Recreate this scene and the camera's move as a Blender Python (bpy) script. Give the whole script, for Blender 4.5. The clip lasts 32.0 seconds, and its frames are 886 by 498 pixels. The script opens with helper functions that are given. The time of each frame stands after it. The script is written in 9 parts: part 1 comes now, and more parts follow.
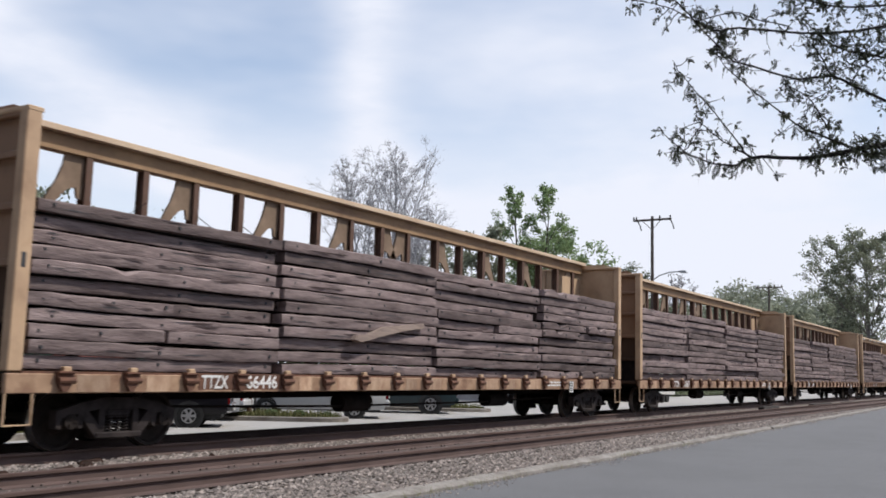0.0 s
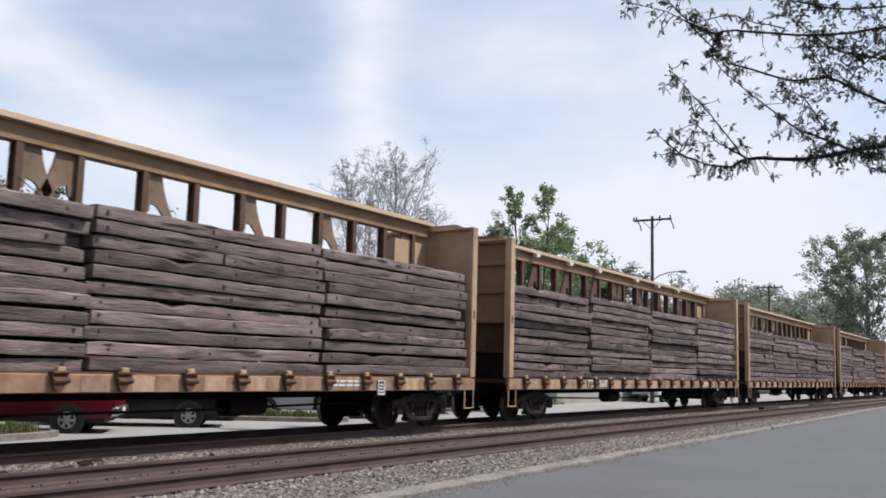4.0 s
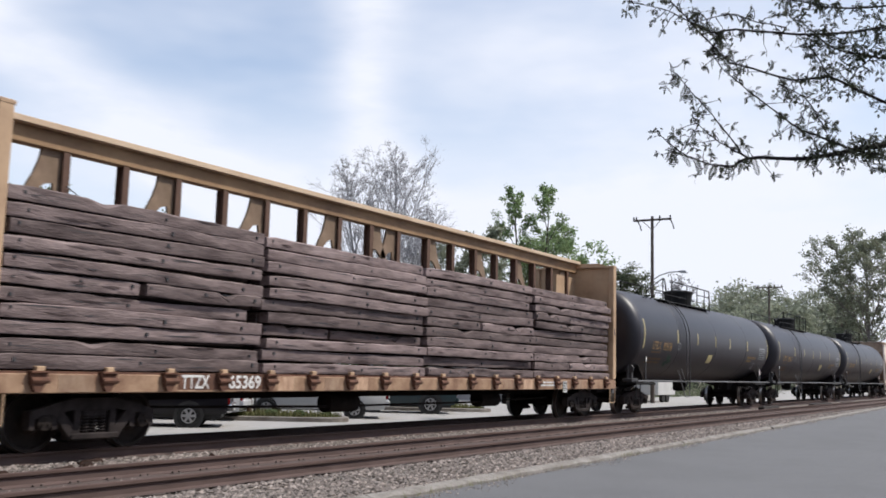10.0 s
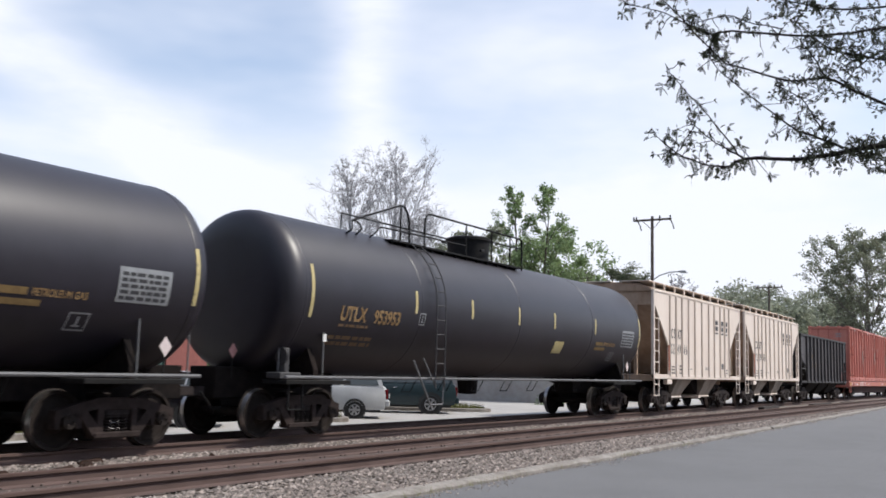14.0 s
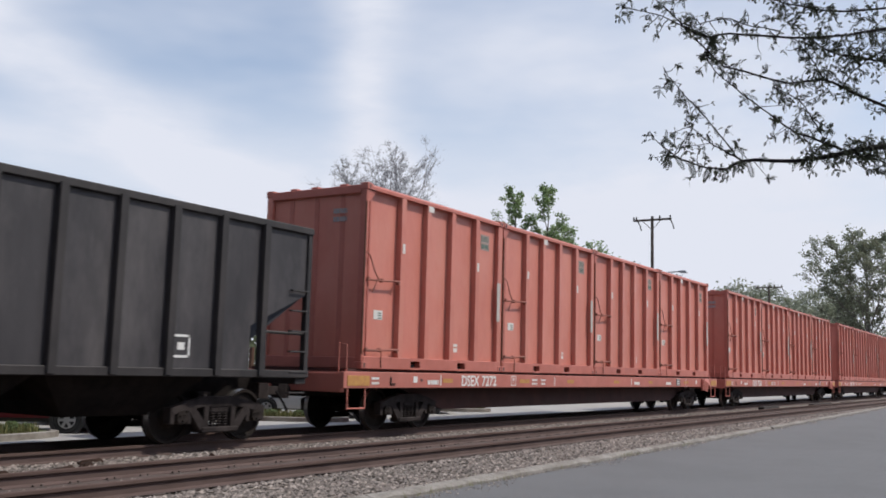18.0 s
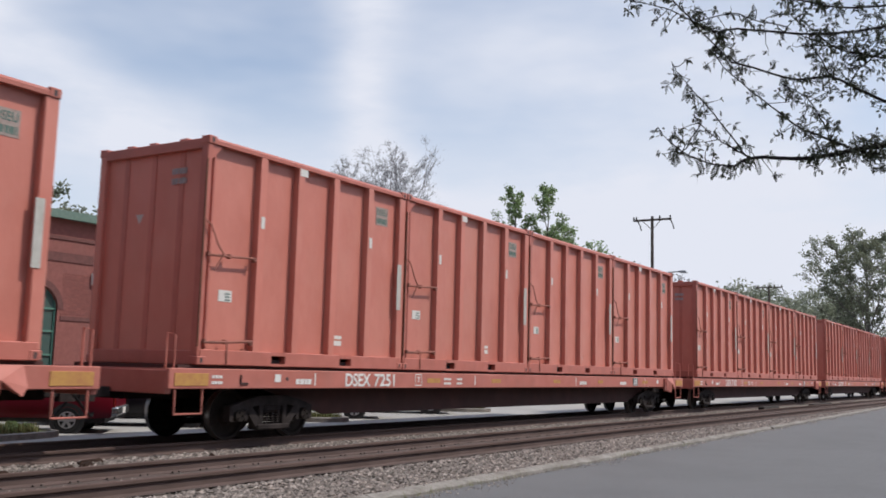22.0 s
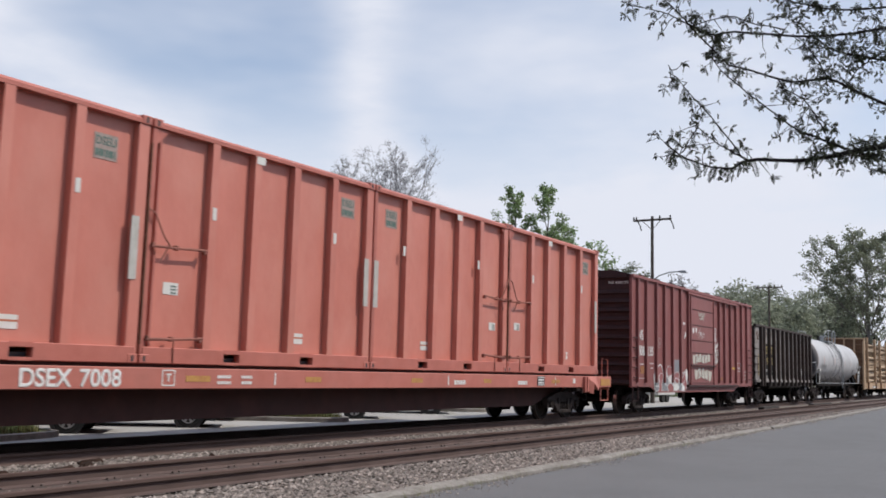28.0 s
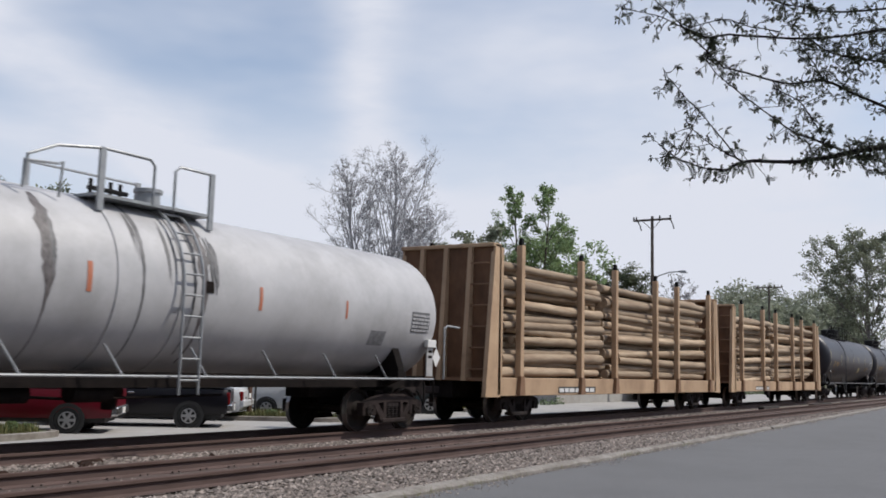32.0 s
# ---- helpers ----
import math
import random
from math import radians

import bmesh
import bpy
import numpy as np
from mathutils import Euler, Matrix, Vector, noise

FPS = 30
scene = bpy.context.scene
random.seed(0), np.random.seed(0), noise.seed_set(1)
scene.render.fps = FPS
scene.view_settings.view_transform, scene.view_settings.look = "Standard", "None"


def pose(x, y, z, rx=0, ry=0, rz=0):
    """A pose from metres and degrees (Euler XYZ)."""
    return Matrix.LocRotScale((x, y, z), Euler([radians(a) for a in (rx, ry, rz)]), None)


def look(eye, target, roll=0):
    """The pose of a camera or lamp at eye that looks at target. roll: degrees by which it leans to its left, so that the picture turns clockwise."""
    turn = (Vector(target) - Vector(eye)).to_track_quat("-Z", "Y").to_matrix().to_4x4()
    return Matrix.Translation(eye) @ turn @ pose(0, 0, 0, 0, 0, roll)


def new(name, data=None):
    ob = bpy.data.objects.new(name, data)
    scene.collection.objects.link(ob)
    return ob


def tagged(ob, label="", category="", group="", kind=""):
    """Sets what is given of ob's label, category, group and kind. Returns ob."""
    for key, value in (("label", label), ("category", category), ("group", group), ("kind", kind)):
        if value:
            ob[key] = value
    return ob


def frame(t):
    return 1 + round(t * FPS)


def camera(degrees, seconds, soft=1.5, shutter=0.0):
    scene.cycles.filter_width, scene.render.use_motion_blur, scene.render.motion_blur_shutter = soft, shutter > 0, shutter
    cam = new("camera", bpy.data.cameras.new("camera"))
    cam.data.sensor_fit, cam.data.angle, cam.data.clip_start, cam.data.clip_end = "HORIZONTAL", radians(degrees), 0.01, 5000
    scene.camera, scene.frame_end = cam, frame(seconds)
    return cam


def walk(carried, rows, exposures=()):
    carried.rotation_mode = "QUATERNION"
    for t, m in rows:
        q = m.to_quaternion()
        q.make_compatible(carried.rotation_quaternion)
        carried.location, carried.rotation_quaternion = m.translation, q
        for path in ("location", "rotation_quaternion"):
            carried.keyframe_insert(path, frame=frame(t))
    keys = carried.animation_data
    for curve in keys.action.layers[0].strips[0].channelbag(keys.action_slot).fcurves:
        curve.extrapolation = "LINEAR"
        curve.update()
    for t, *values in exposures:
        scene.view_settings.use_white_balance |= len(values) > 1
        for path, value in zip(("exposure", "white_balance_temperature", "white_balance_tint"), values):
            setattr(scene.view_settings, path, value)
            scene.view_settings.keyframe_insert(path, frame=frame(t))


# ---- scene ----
# ---------- camera: it stands still on the paved lot beside the tracks ----------
cam = camera(49.774, 32.0, soft=1.7, shutter=0.1)
EYE = Vector((0.0, 0.0, 1.372))
YAW, PITCH = radians(32.242), radians(7.181)
AIM = EYE + 10 * Vector((math.cos(YAW) * math.cos(PITCH), math.sin(YAW) * math.cos(PITCH), math.sin(PITCH)))
STAND = look(EYE, AIM, 1.527)
EXPOSURE = 0.05
walk(cam, [(0.0, STAND), (32.0, STAND)],
     [(0.0, EXPOSURE), (4.0, EXPOSURE), (7.0, EXPOSURE + 0.12), (9.0, EXPOSURE + 0.08), (11.0, EXPOSURE + 0.07), (12.5, EXPOSURE + 0.16), (14.5, EXPOSURE + 0.16), (16.5, EXPOSURE - 0.02), (17.0, EXPOSURE - 0.28), (17.6, EXPOSURE - 0.20), (19.0, EXPOSURE - 0.16), (27.5, EXPOSURE - 0.16), (30.0, EXPOSURE - 0.10), (31.0, EXPOSURE - 0.08), (32.0, EXPOSURE - 0.25)])

# plan: x runs along the track away to the right, y across it, z = 0 is the top of the rails
Y_NEAR = 9.80       # middle of the empty track
Y_TRAIN = 13.435    # middle of the train's track
GAUGE = 1.505


def gone(t):
    """How far the train has come along at t seconds."""
    return 14.45 * t + 0.0075 * t * t


TIMES = [0, 4, 8, 12, 16, 20, 24, 28, 32]

# ---------- world and sun ----------
SUN_DIR = Vector((0.34, -0.52, 0.80)).normalized()
world = bpy.data.worlds.new("sky")
scene.world = world
world.use_nodes = True
wt = world.node_tree
wt.nodes.clear()


def wn(kind, **kw):
    n = wt.nodes.new(kind)
    for k, v in kw.items():
        if k.startswith("in_"):
            n.inputs[int(k[3:])].default_value = v
        else:
            setattr(n, k, v)
    return n


def wmath(op, a, b=None, clamp=False):
    n = wt.nodes.new("ShaderNodeMath")
    n.operation, n.use_clamp = op, clamp
    for i, s in enumerate((a, b)):
        if s is None:
            continue
        if isinstance(s, (int, float)):
            n.inputs[i].default_value = s
        else:
            wt.links.new(s, n.inputs[i])
    return n.outputs[0]


sky = wn("ShaderNodeTexSky", sky_type="NISHITA", sun_disc=False, sun_elevation=math.asin(SUN_DIR.z),
         sun_rotation=math.atan2(SUN_DIR.x, SUN_DIR.y), air_density=1.0, dust_density=1.0, ozone_density=1.2)
coord = wn("ShaderNodeTexCoord")
direction = coord.outputs["Generated"]


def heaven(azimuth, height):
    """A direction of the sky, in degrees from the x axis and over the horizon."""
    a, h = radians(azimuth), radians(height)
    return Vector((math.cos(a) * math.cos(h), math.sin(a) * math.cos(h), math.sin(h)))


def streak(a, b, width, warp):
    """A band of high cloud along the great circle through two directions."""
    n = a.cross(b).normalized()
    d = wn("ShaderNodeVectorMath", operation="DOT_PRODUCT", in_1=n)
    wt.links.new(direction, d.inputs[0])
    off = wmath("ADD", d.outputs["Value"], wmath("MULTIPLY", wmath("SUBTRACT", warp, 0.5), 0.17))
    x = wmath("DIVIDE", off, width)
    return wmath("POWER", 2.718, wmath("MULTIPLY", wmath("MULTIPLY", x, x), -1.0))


stretch = wn("ShaderNodeMapping", in_3=(1.0, 1.0, 3.0))
wt.links.new(direction, stretch.inputs[0])
soft_noise = wn("ShaderNodeTexNoise", in_2=2.6, in_3=4.0, in_4=0.55)
wt.links.new(stretch.outputs[0], soft_noise.inputs[0])
fine_noise = wn("ShaderNodeTexNoise", in_2=9.0, in_3=6.0, in_4=0.6)
wt.links.new(stretch.outputs[0], fine_noise.inputs[0])
warp_noise = wn("ShaderNodeTexNoise", in_2=3.1, in_3=2.0)
wt.links.new(direction, warp_noise.inputs[0])
warp = warp_noise.outputs[0]
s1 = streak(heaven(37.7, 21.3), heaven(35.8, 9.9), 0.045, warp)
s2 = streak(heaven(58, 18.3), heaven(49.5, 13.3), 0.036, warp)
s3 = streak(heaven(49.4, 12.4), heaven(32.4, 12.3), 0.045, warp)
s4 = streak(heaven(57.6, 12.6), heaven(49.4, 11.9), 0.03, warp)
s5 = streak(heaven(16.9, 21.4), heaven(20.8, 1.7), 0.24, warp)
grain = wmath("ADD", wmath("MULTIPLY", fine_noise.outputs[0], 0.9), 0.35)
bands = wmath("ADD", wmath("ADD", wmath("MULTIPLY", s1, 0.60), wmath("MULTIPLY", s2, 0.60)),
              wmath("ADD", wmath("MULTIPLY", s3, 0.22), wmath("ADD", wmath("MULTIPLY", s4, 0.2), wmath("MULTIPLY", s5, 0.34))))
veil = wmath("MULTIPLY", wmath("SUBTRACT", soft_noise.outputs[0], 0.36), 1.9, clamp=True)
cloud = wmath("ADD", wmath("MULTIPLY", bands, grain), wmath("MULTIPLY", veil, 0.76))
# haze thickens towards the horizon
sep = wn("ShaderNodeSeparateXYZ")
wt.links.new(direction, sep.inputs[0])
low = wmath("SUBTRACT", 1.0, wmath("MULTIPLY", sep.outputs["Z"], 1.7), clamp=True)
haze = wmath("MULTIPLY", wmath("MULTIPLY", low, low), 0.95)
cover = wmath("ADD", wmath("ADD", cloud, 0.02), haze, clamp=True)
mix = wn("ShaderNodeMix", data_type="RGBA")
SKY_SCALE = 0.158
lift = wn("ShaderNodeVectorMath", operation="SCALE")
wt.links.new(sky.outputs[0], lift.inputs[0])
lift.inputs["Scale"].default_value = SKY_SCALE
wt.links.new(cover, mix.inputs["Factor"])
wt.links.new(lift.outputs[0], mix.inputs["A"])
mix.inputs["B"].default_value = (0.828, 0.862, 0.968, 1)
bg = wn("ShaderNodeBackground", in_1=1.0)
wt.links.new(mix.outputs["Result"], bg.inputs[0])
wo = wn("ShaderNodeOutputWorld")
wt.links.new(bg.outputs[0], wo.inputs[0])

sun_data = bpy.data.lights.new("sun", "SUN")
sun_data.energy, sun_data.angle, sun_data.color = 3.7, radians(0.6), (1.0, 0.95, 0.87)
sun = new("sun", sun_data)
sun.matrix_world = look(SUN_DIR * 100, (0, 0, 0))


# ---------- materials ----------
BASE_SCALE = 0.89     # lowers every base colour so a stronger sun leaves deeper shade


def material(name, c1, c2, rough=0.7, metal=0.0, scale=6.0, stretch=(1, 1, 1), stain=None, stain_amount=0.4, stain_scale=0.8,
             bump=0.15, bump_scale=None, vary=0.0, spec=0.5, island=False, contrast=0.25, swell=0.02):
    """A surface of two tones with grain, large stains and fine relief, in the thing's own space."""
    c1, c2 = tuple(BASE_SCALE * a for a in c1), tuple(BASE_SCALE * a for a in c2)
    stain = stain and tuple(BASE_SCALE * a for a in stain)
    m = bpy.data.materials.new(name)
    m.use_nodes = True
    nt = m.node_tree
    nodes, links = nt.nodes, nt.links
    p = nodes["Principled BSDF"]
    tc = nodes.new("ShaderNodeTexCoord")
    mp = nodes.new("ShaderNodeMapping")
    mp.inputs["Scale"].default_value = stretch
    links.new(tc.outputs["Object"], mp.inputs["Vector"])
    src = mp.outputs["Vector"]
    oi = None
    if vary:
        oi = nodes.new("ShaderNodeNewGeometry" if island else "ShaderNodeObjectInfo")
        rnd = oi.outputs["Random Per Island" if island else "Random"]
        comb = nodes.new("ShaderNodeVectorMath")
        comb.operation = "SCALE"
        comb.inputs[0].default_value = (37.0, 19.0, 11.0)
        links.new(rnd, comb.inputs["Scale"])
        add = nodes.new("ShaderNodeVectorMath")
        links.new(src, add.inputs[0])
        links.new(comb.outputs[0], add.inputs[1])
        src = add.outputs[0]
    n1 = nodes.new("ShaderNodeTexNoise")
    n1.inputs["Scale"].default_value, n1.inputs["Detail"].default_value, n1.inputs["Roughness"].default_value = scale, 6.0, 0.62
    links.new(src, n1.inputs["Vector"])
    ramp = nodes.new("ShaderNodeValToRGB")
    ramp.color_ramp.elements[0].position, ramp.color_ramp.elements[1].position = 0.5 - contrast, 0.5 + contrast
    ramp.color_ramp.elements[0].color, ramp.color_ramp.elements[1].color = (*c1, 1), (*c2, 1)
    links.new(n1.outputs["Fac"], ramp.inputs["Fac"])
    col = ramp.outputs["Color"]
    if stain:
        n2 = nodes.new("ShaderNodeTexNoise")
        n2.inputs["Scale"].default_value, n2.inputs["Detail"].default_value, n2.inputs["Roughness"].default_value = stain_scale, 5.0, 0.65
        links.new(src, n2.inputs["Vector"])
        r2 = nodes.new("ShaderNodeMapRange")
        r2.inputs["From Min"].default_value, r2.inputs["From Max"].default_value = 0.45, 0.72
        r2.inputs["To Max"].default_value = stain_amount
        links.new(n2.outputs["Fac"], r2.inputs["Value"])
        mx = nodes.new("ShaderNodeMix")
        mx.data_type = "RGBA"
        links.new(r2.outputs[0], mx.inputs["Factor"])
        links.new(col, mx.inputs["A"])
        mx.inputs["B"].default_value = (*stain, 1)
        col = mx.outputs["Result"]
    if vary:
        hv = nodes.new("ShaderNodeHueSaturation")
        mr = nodes.new("ShaderNodeMapRange")
        mr.inputs["To Min"].default_value, mr.inputs["To Max"].default_value = 1 - vary, 1 + vary
        links.new(rnd, mr.inputs["Value"])
        links.new(mr.outputs[0], hv.inputs["Value"])
        links.new(col, hv.inputs["Color"])
        col = hv.outputs["Color"]
    links.new(col, p.inputs["Base Color"])
    p.inputs["Roughness"].default_value, p.inputs["Metallic"].default_value = rough, metal
    p.inputs["Specular IOR Level"].default_value = spec
    if bump:
        n3 = nodes.new("ShaderNodeTexNoise")
        n3.inputs["Scale"].default_value, n3.inputs["Detail"].default_value = bump_scale or scale * 3, 4.0
        links.new(src, n3.inputs["Vector"])
        bp = nodes.new("ShaderNodeBump")
        bp.inputs["Strength"].default_value, bp.inputs["Distance"].default_value = bump, swell
        links.new(n3.outputs["Fac"], bp.inputs["Height"])
        links.new(bp.outputs[0], p.inputs["Normal"])
    return m


def glass(name, tint=(0.05, 0.06, 0.06)):
    m = bpy.data.materials.new(name)
    m.use_nodes = True
    p = m.node_tree.nodes["Principled BSDF"]
    p.inputs["Base Color"].default_value = (*tint, 1)
    p.inputs["Roughness"].default_value = 0.06
    p.inputs["Specular IOR Level"].default_value = 0.8
    return m


TIMBER = material("weathered_timber", (0.150, 0.112, 0.109), (0.345, 0.272, 0.262), 0.92, 0, 1.7, (0.8, 3, 4), (0.040, 0.029, 0.030), 0.75, 1.1, 0.8, 9, 0.34, spec=0.15)
SPLIT_WOOD = material("pale_split_wood", (0.24, 0.175, 0.145), (0.42, 0.33, 0.28), 0.9, 0, 3, (0.6, 3, 6), (0.10, 0.07, 0.06), 0.6, 1.6, 0.5, 14)
# inner timbers: the same wood darkened, the stack's shade put into the colour
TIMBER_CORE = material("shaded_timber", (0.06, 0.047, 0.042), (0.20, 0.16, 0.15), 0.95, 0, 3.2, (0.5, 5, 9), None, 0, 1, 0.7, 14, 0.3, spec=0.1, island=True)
TAN = material("tan_car_paint", (0.46, 0.300, 0.182), (0.63, 0.445, 0.285), 0.7, 0, 2.6, (1, 1, 1), (0.25, 0.14, 0.08), 0.75, 1.3, 0.15, 40, 0.05)
TAN_DARK = material("stained_and_shaded_tan_paint", (0.19, 0.105, 0.060), (0.32, 0.185, 0.105), 0.7, 0, 2.0, (1, 1, 1), (0.16, 0.075, 0.04), 0.6, 1.0, 0.15, 40)
RUST_BROWN = material("rusty_brown_steel", (0.10, 0.045, 0.028), (0.22, 0.10, 0.06), 0.85, 0.1, 7, (1, 1, 1), (0.05, 0.03, 0.025), 0.6, 1.5, 0.25, 50)
POST_STEEL = material("brown_post_steel", (0.075, 0.038, 0.026), (0.16, 0.085, 0.055), 0.8, 0.0, 5, (1, 1, 1), (0.10, 0.05, 0.035), 0.5, 1.5, 0.2, 50)
BOGIE = material("grimy_cast_steel", (0.014, 0.011, 0.011), (0.050, 0.041, 0.040), 0.85, 0.0, 4, (1, 1, 1), (0.080, 0.064, 0.060), 0.5, 1.6, 0.25, 40, spec=0.12)
BOGIE_BROWN = material("dusty_brown_cast_steel", (0.024, 0.0175, 0.0165), (0.060, 0.045, 0.042), 0.9, 0.0, 6, (1, 1, 1), (0.02, 0.016, 0.015), 0.7, 1.6, 0.25, 40, spec=0.12)
WHEEL = material("rolled_wheel_steel", (0.014, 0.011, 0.010), (0.034, 0.026, 0.023), 0.75, 0.0, 5, (1, 1, 1), (0.06, 0.045, 0.038), 0.4, 2, 0.15, 30, spec=0.15)
# grimy steel taken to near black, the shade beneath the cars included
UNDER = material("grimy_shaded_underframe", (0.007, 0.006, 0.006), (0.020, 0.016, 0.015), 0.9, 0.0, 4, (1, 1, 1), (0.03, 0.021, 0.018), 0.5, 1, 0.2, 30, spec=0.1)
TANK_BLACK = material("black_tank_paint", (0.0086, 0.0068, 0.0120), (0.0172, 0.0140, 0.0235), 0.44, 0, 1.4, (1, 1, 1), (0.027, 0.024, 0.030), 0.5, 0.5, 0.03, 30, 0.1, spec=0.6)
TANK_GREY = material("silver_grey_tank_paint", (0.425, 0.42, 0.43), (0.575, 0.57, 0.58), 0.5, 0.0, 1.3, (1, 1, 1), (0.30, 0.29, 0.29), 0.7, 0.7, 0.05, 30)
TANK_SOOT = material("black_spill_stain", (0.05, 0.05, 0.052), (0.24, 0.235, 0.24), 0.6, 0, 5, (3, 1, 1), None, 0, 1, 0.05)
BLACK_STEEL = material("black_painted_steel", (0.008, 0.008, 0.009), (0.018, 0.017, 0.017), 0.7, 0.0, 8, (1, 1, 1), None, 0, 1, 0.1, spec=0.2)
CREAM = material("cream_hopper_paint", (0.78, 0.668, 0.585), (0.85, 0.748, 0.665), 0.6, 0, 2.0, (1, 1, 0.5), (0.52, 0.41, 0.33), 0.4, 1.0, 0.06, 40)
CREAM_DIRTY = material("dusty_cream_paint", (0.31, 0.205, 0.138), (0.52, 0.395, 0.295), 0.8, 0, 2.4, (1, 1, 0.5), (0.16, 0.11, 0.08), 0.7, 0.9, 0.1, 40)
HOPPER_BLACK = material("worn_black_car_paint", (0.024, 0.021, 0.024), (0.054, 0.049, 0.053), 0.55, 0, 2.0, (1, 1, 0.4), (0.14, 0.125, 0.125), 0.65, 0.9, 0.06, 30)
GONDOLA = material("dull_brown_grey_paint", (0.275, 0.246, 0.232), (0.41, 0.375, 0.355), 0.75, 0, 2.2, (1, 1, 0.4), (0.12, 0.085, 0.07), 0.6, 1.0, 0.1, 40)
GONDOLA_DARK = material("dark_gondola_posts", (0.020, 0.0125, 0.0105), (0.047, 0.031, 0.026), 0.8, 0, 4, (1, 1, 0.5), (0.09, 0.048, 0.034), 0.5, 1.2, 0.1)
RED = material("faded_red_container_paint", (0.535, 0.170, 0.126), (0.65, 0.236, 0.183), 0.42, 0, 1.2, (1, 1, 0.6), (0.63, 0.27, 0.21), 0.7, 0.7, 0.3, 1.3, 0.05, swell=0.09)
RED_FRAME = material("red_container_frame", (0.46, 0.135, 0.10), (0.55, 0.18, 0.14), 0.5, 0, 3, (1, 1, 1), (0.34, 0.12, 0.09), 0.4, 1.2, 0.1, 30, 0.05)
RED_FLAT = material("faded_red_flatcar_paint", (0.46, 0.135, 0.10), (0.55, 0.19, 0.15), 0.6, 0, 2, (1, 1, 1), (0.30, 0.12, 0.095), 0.45, 0.8, 0.08, 40, 0.05)
RED_DARK = material("grimy_red_girder", (0.045, 0.016, 0.014), (0.085, 0.030, 0.026), 0.85, 0, 2, (1, 1, 1), (0.05, 0.028, 0.026), 0.5, 0.8, 0.08, 40)
BOX_RED = material("oxide_red_boxcar_paint", (0.235, 0.072, 0.069), (0.32, 0.109, 0.102), 0.58, 0, 1.6, (1, 1, 0.5), (0.185, 0.078, 0.07), 0.5, 0.8, 0.3, 1.5, swell=0.05)
BOX_DARK = material("dark_oxide_trim", (0.030, 0.010, 0.011), (0.055, 0.019, 0.019), 0.75, 0, 3, (1, 1, 1), None, 0, 1, 0.08)
LOG = material("peeled_log_wood", (0.29, 0.205, 0.135), (0.52, 0.40, 0.28), 0.8, 0, 2.4, (0.6, 3, 3), (0.20, 0.11, 0.06), 0.6, 1.0, 0.3, 14, 0.3)
WHITE = material("white_stencil", (0.72, 0.71, 0.69), (0.80, 0.79, 0.77), 0.7, 0, 8, (1, 1, 1), None, 0, 1, 0)
YELLOW = material("yellow_stencil", (0.62, 0.40, 0.05), (0.72, 0.50, 0.09), 0.65, 0, 8, (1, 1, 1), None, 0, 1, 0)
PALE_YELLOW = material("pale_reflector_strip", (0.50, 0.40, 0.17), (0.62, 0.53, 0.27), 0.5, 0, 8, (1, 1, 1), None, 0, 1, 0)
ORANGE = material("orange_reflector_strip", (0.42, 0.13, 0.07), (0.55, 0.20, 0.11), 0.55, 0, 8, (1, 1, 1), None, 0, 1, 0)
INK = material("dark_lettering", (0.03, 0.03, 0.035), (0.05, 0.05, 0.055), 0.7, 0, 8, (1, 1, 1), None, 0, 1, 0)
GREEN_INK = material("green_tag_paint", (0.015, 0.045, 0.032), (0.06, 0.11, 0.075), 0.7, 0, 8, (1, 1, 1), None, 0, 1, 0)
GALV = material("galvanised_steel", (0.30, 0.31, 0.32), (0.44, 0.45, 0.46), 0.5, 0.5, 6, (1, 1, 1), None, 0, 1, 0.05)
DULL_PIPE = material("dull_grey_pipe", (0.10, 0.10, 0.105), (0.17, 0.17, 0.175), 0.6, 0.0, 6, (1, 1, 1), None, 0, 1, 0.05)
RAIL_SIDE = material("rusty_rail_web", (0.074, 0.046, 0.040), (0.135, 0.090, 0.080), 0.9, 0.0, 8, (0.2, 1, 1), None, 0, 1, 0.15)
RAIL_TOP = material("worn_rail_head", (0.085, 0.054, 0.046), (0.140, 0.097, 0.086), 0.75, 0.0, 9, (0.1, 1, 1), None, 0, 1, 0.05, spec=0.12)
TREAD = material("polished_wheel_tread", (0.35, 0.33, 0.32), (0.5, 0.48, 0.46), 0.3, 0.9, 8, (1, 1, 1), None, 0, 1, 0)
SLEEPER = material("old_crosstie_wood", (0.068, 0.046, 0.039), (0.145, 0.106, 0.09), 0.95, 0, 4, (6, 0.7, 6), None, 0, 1, 0.6, 20, 0.2)


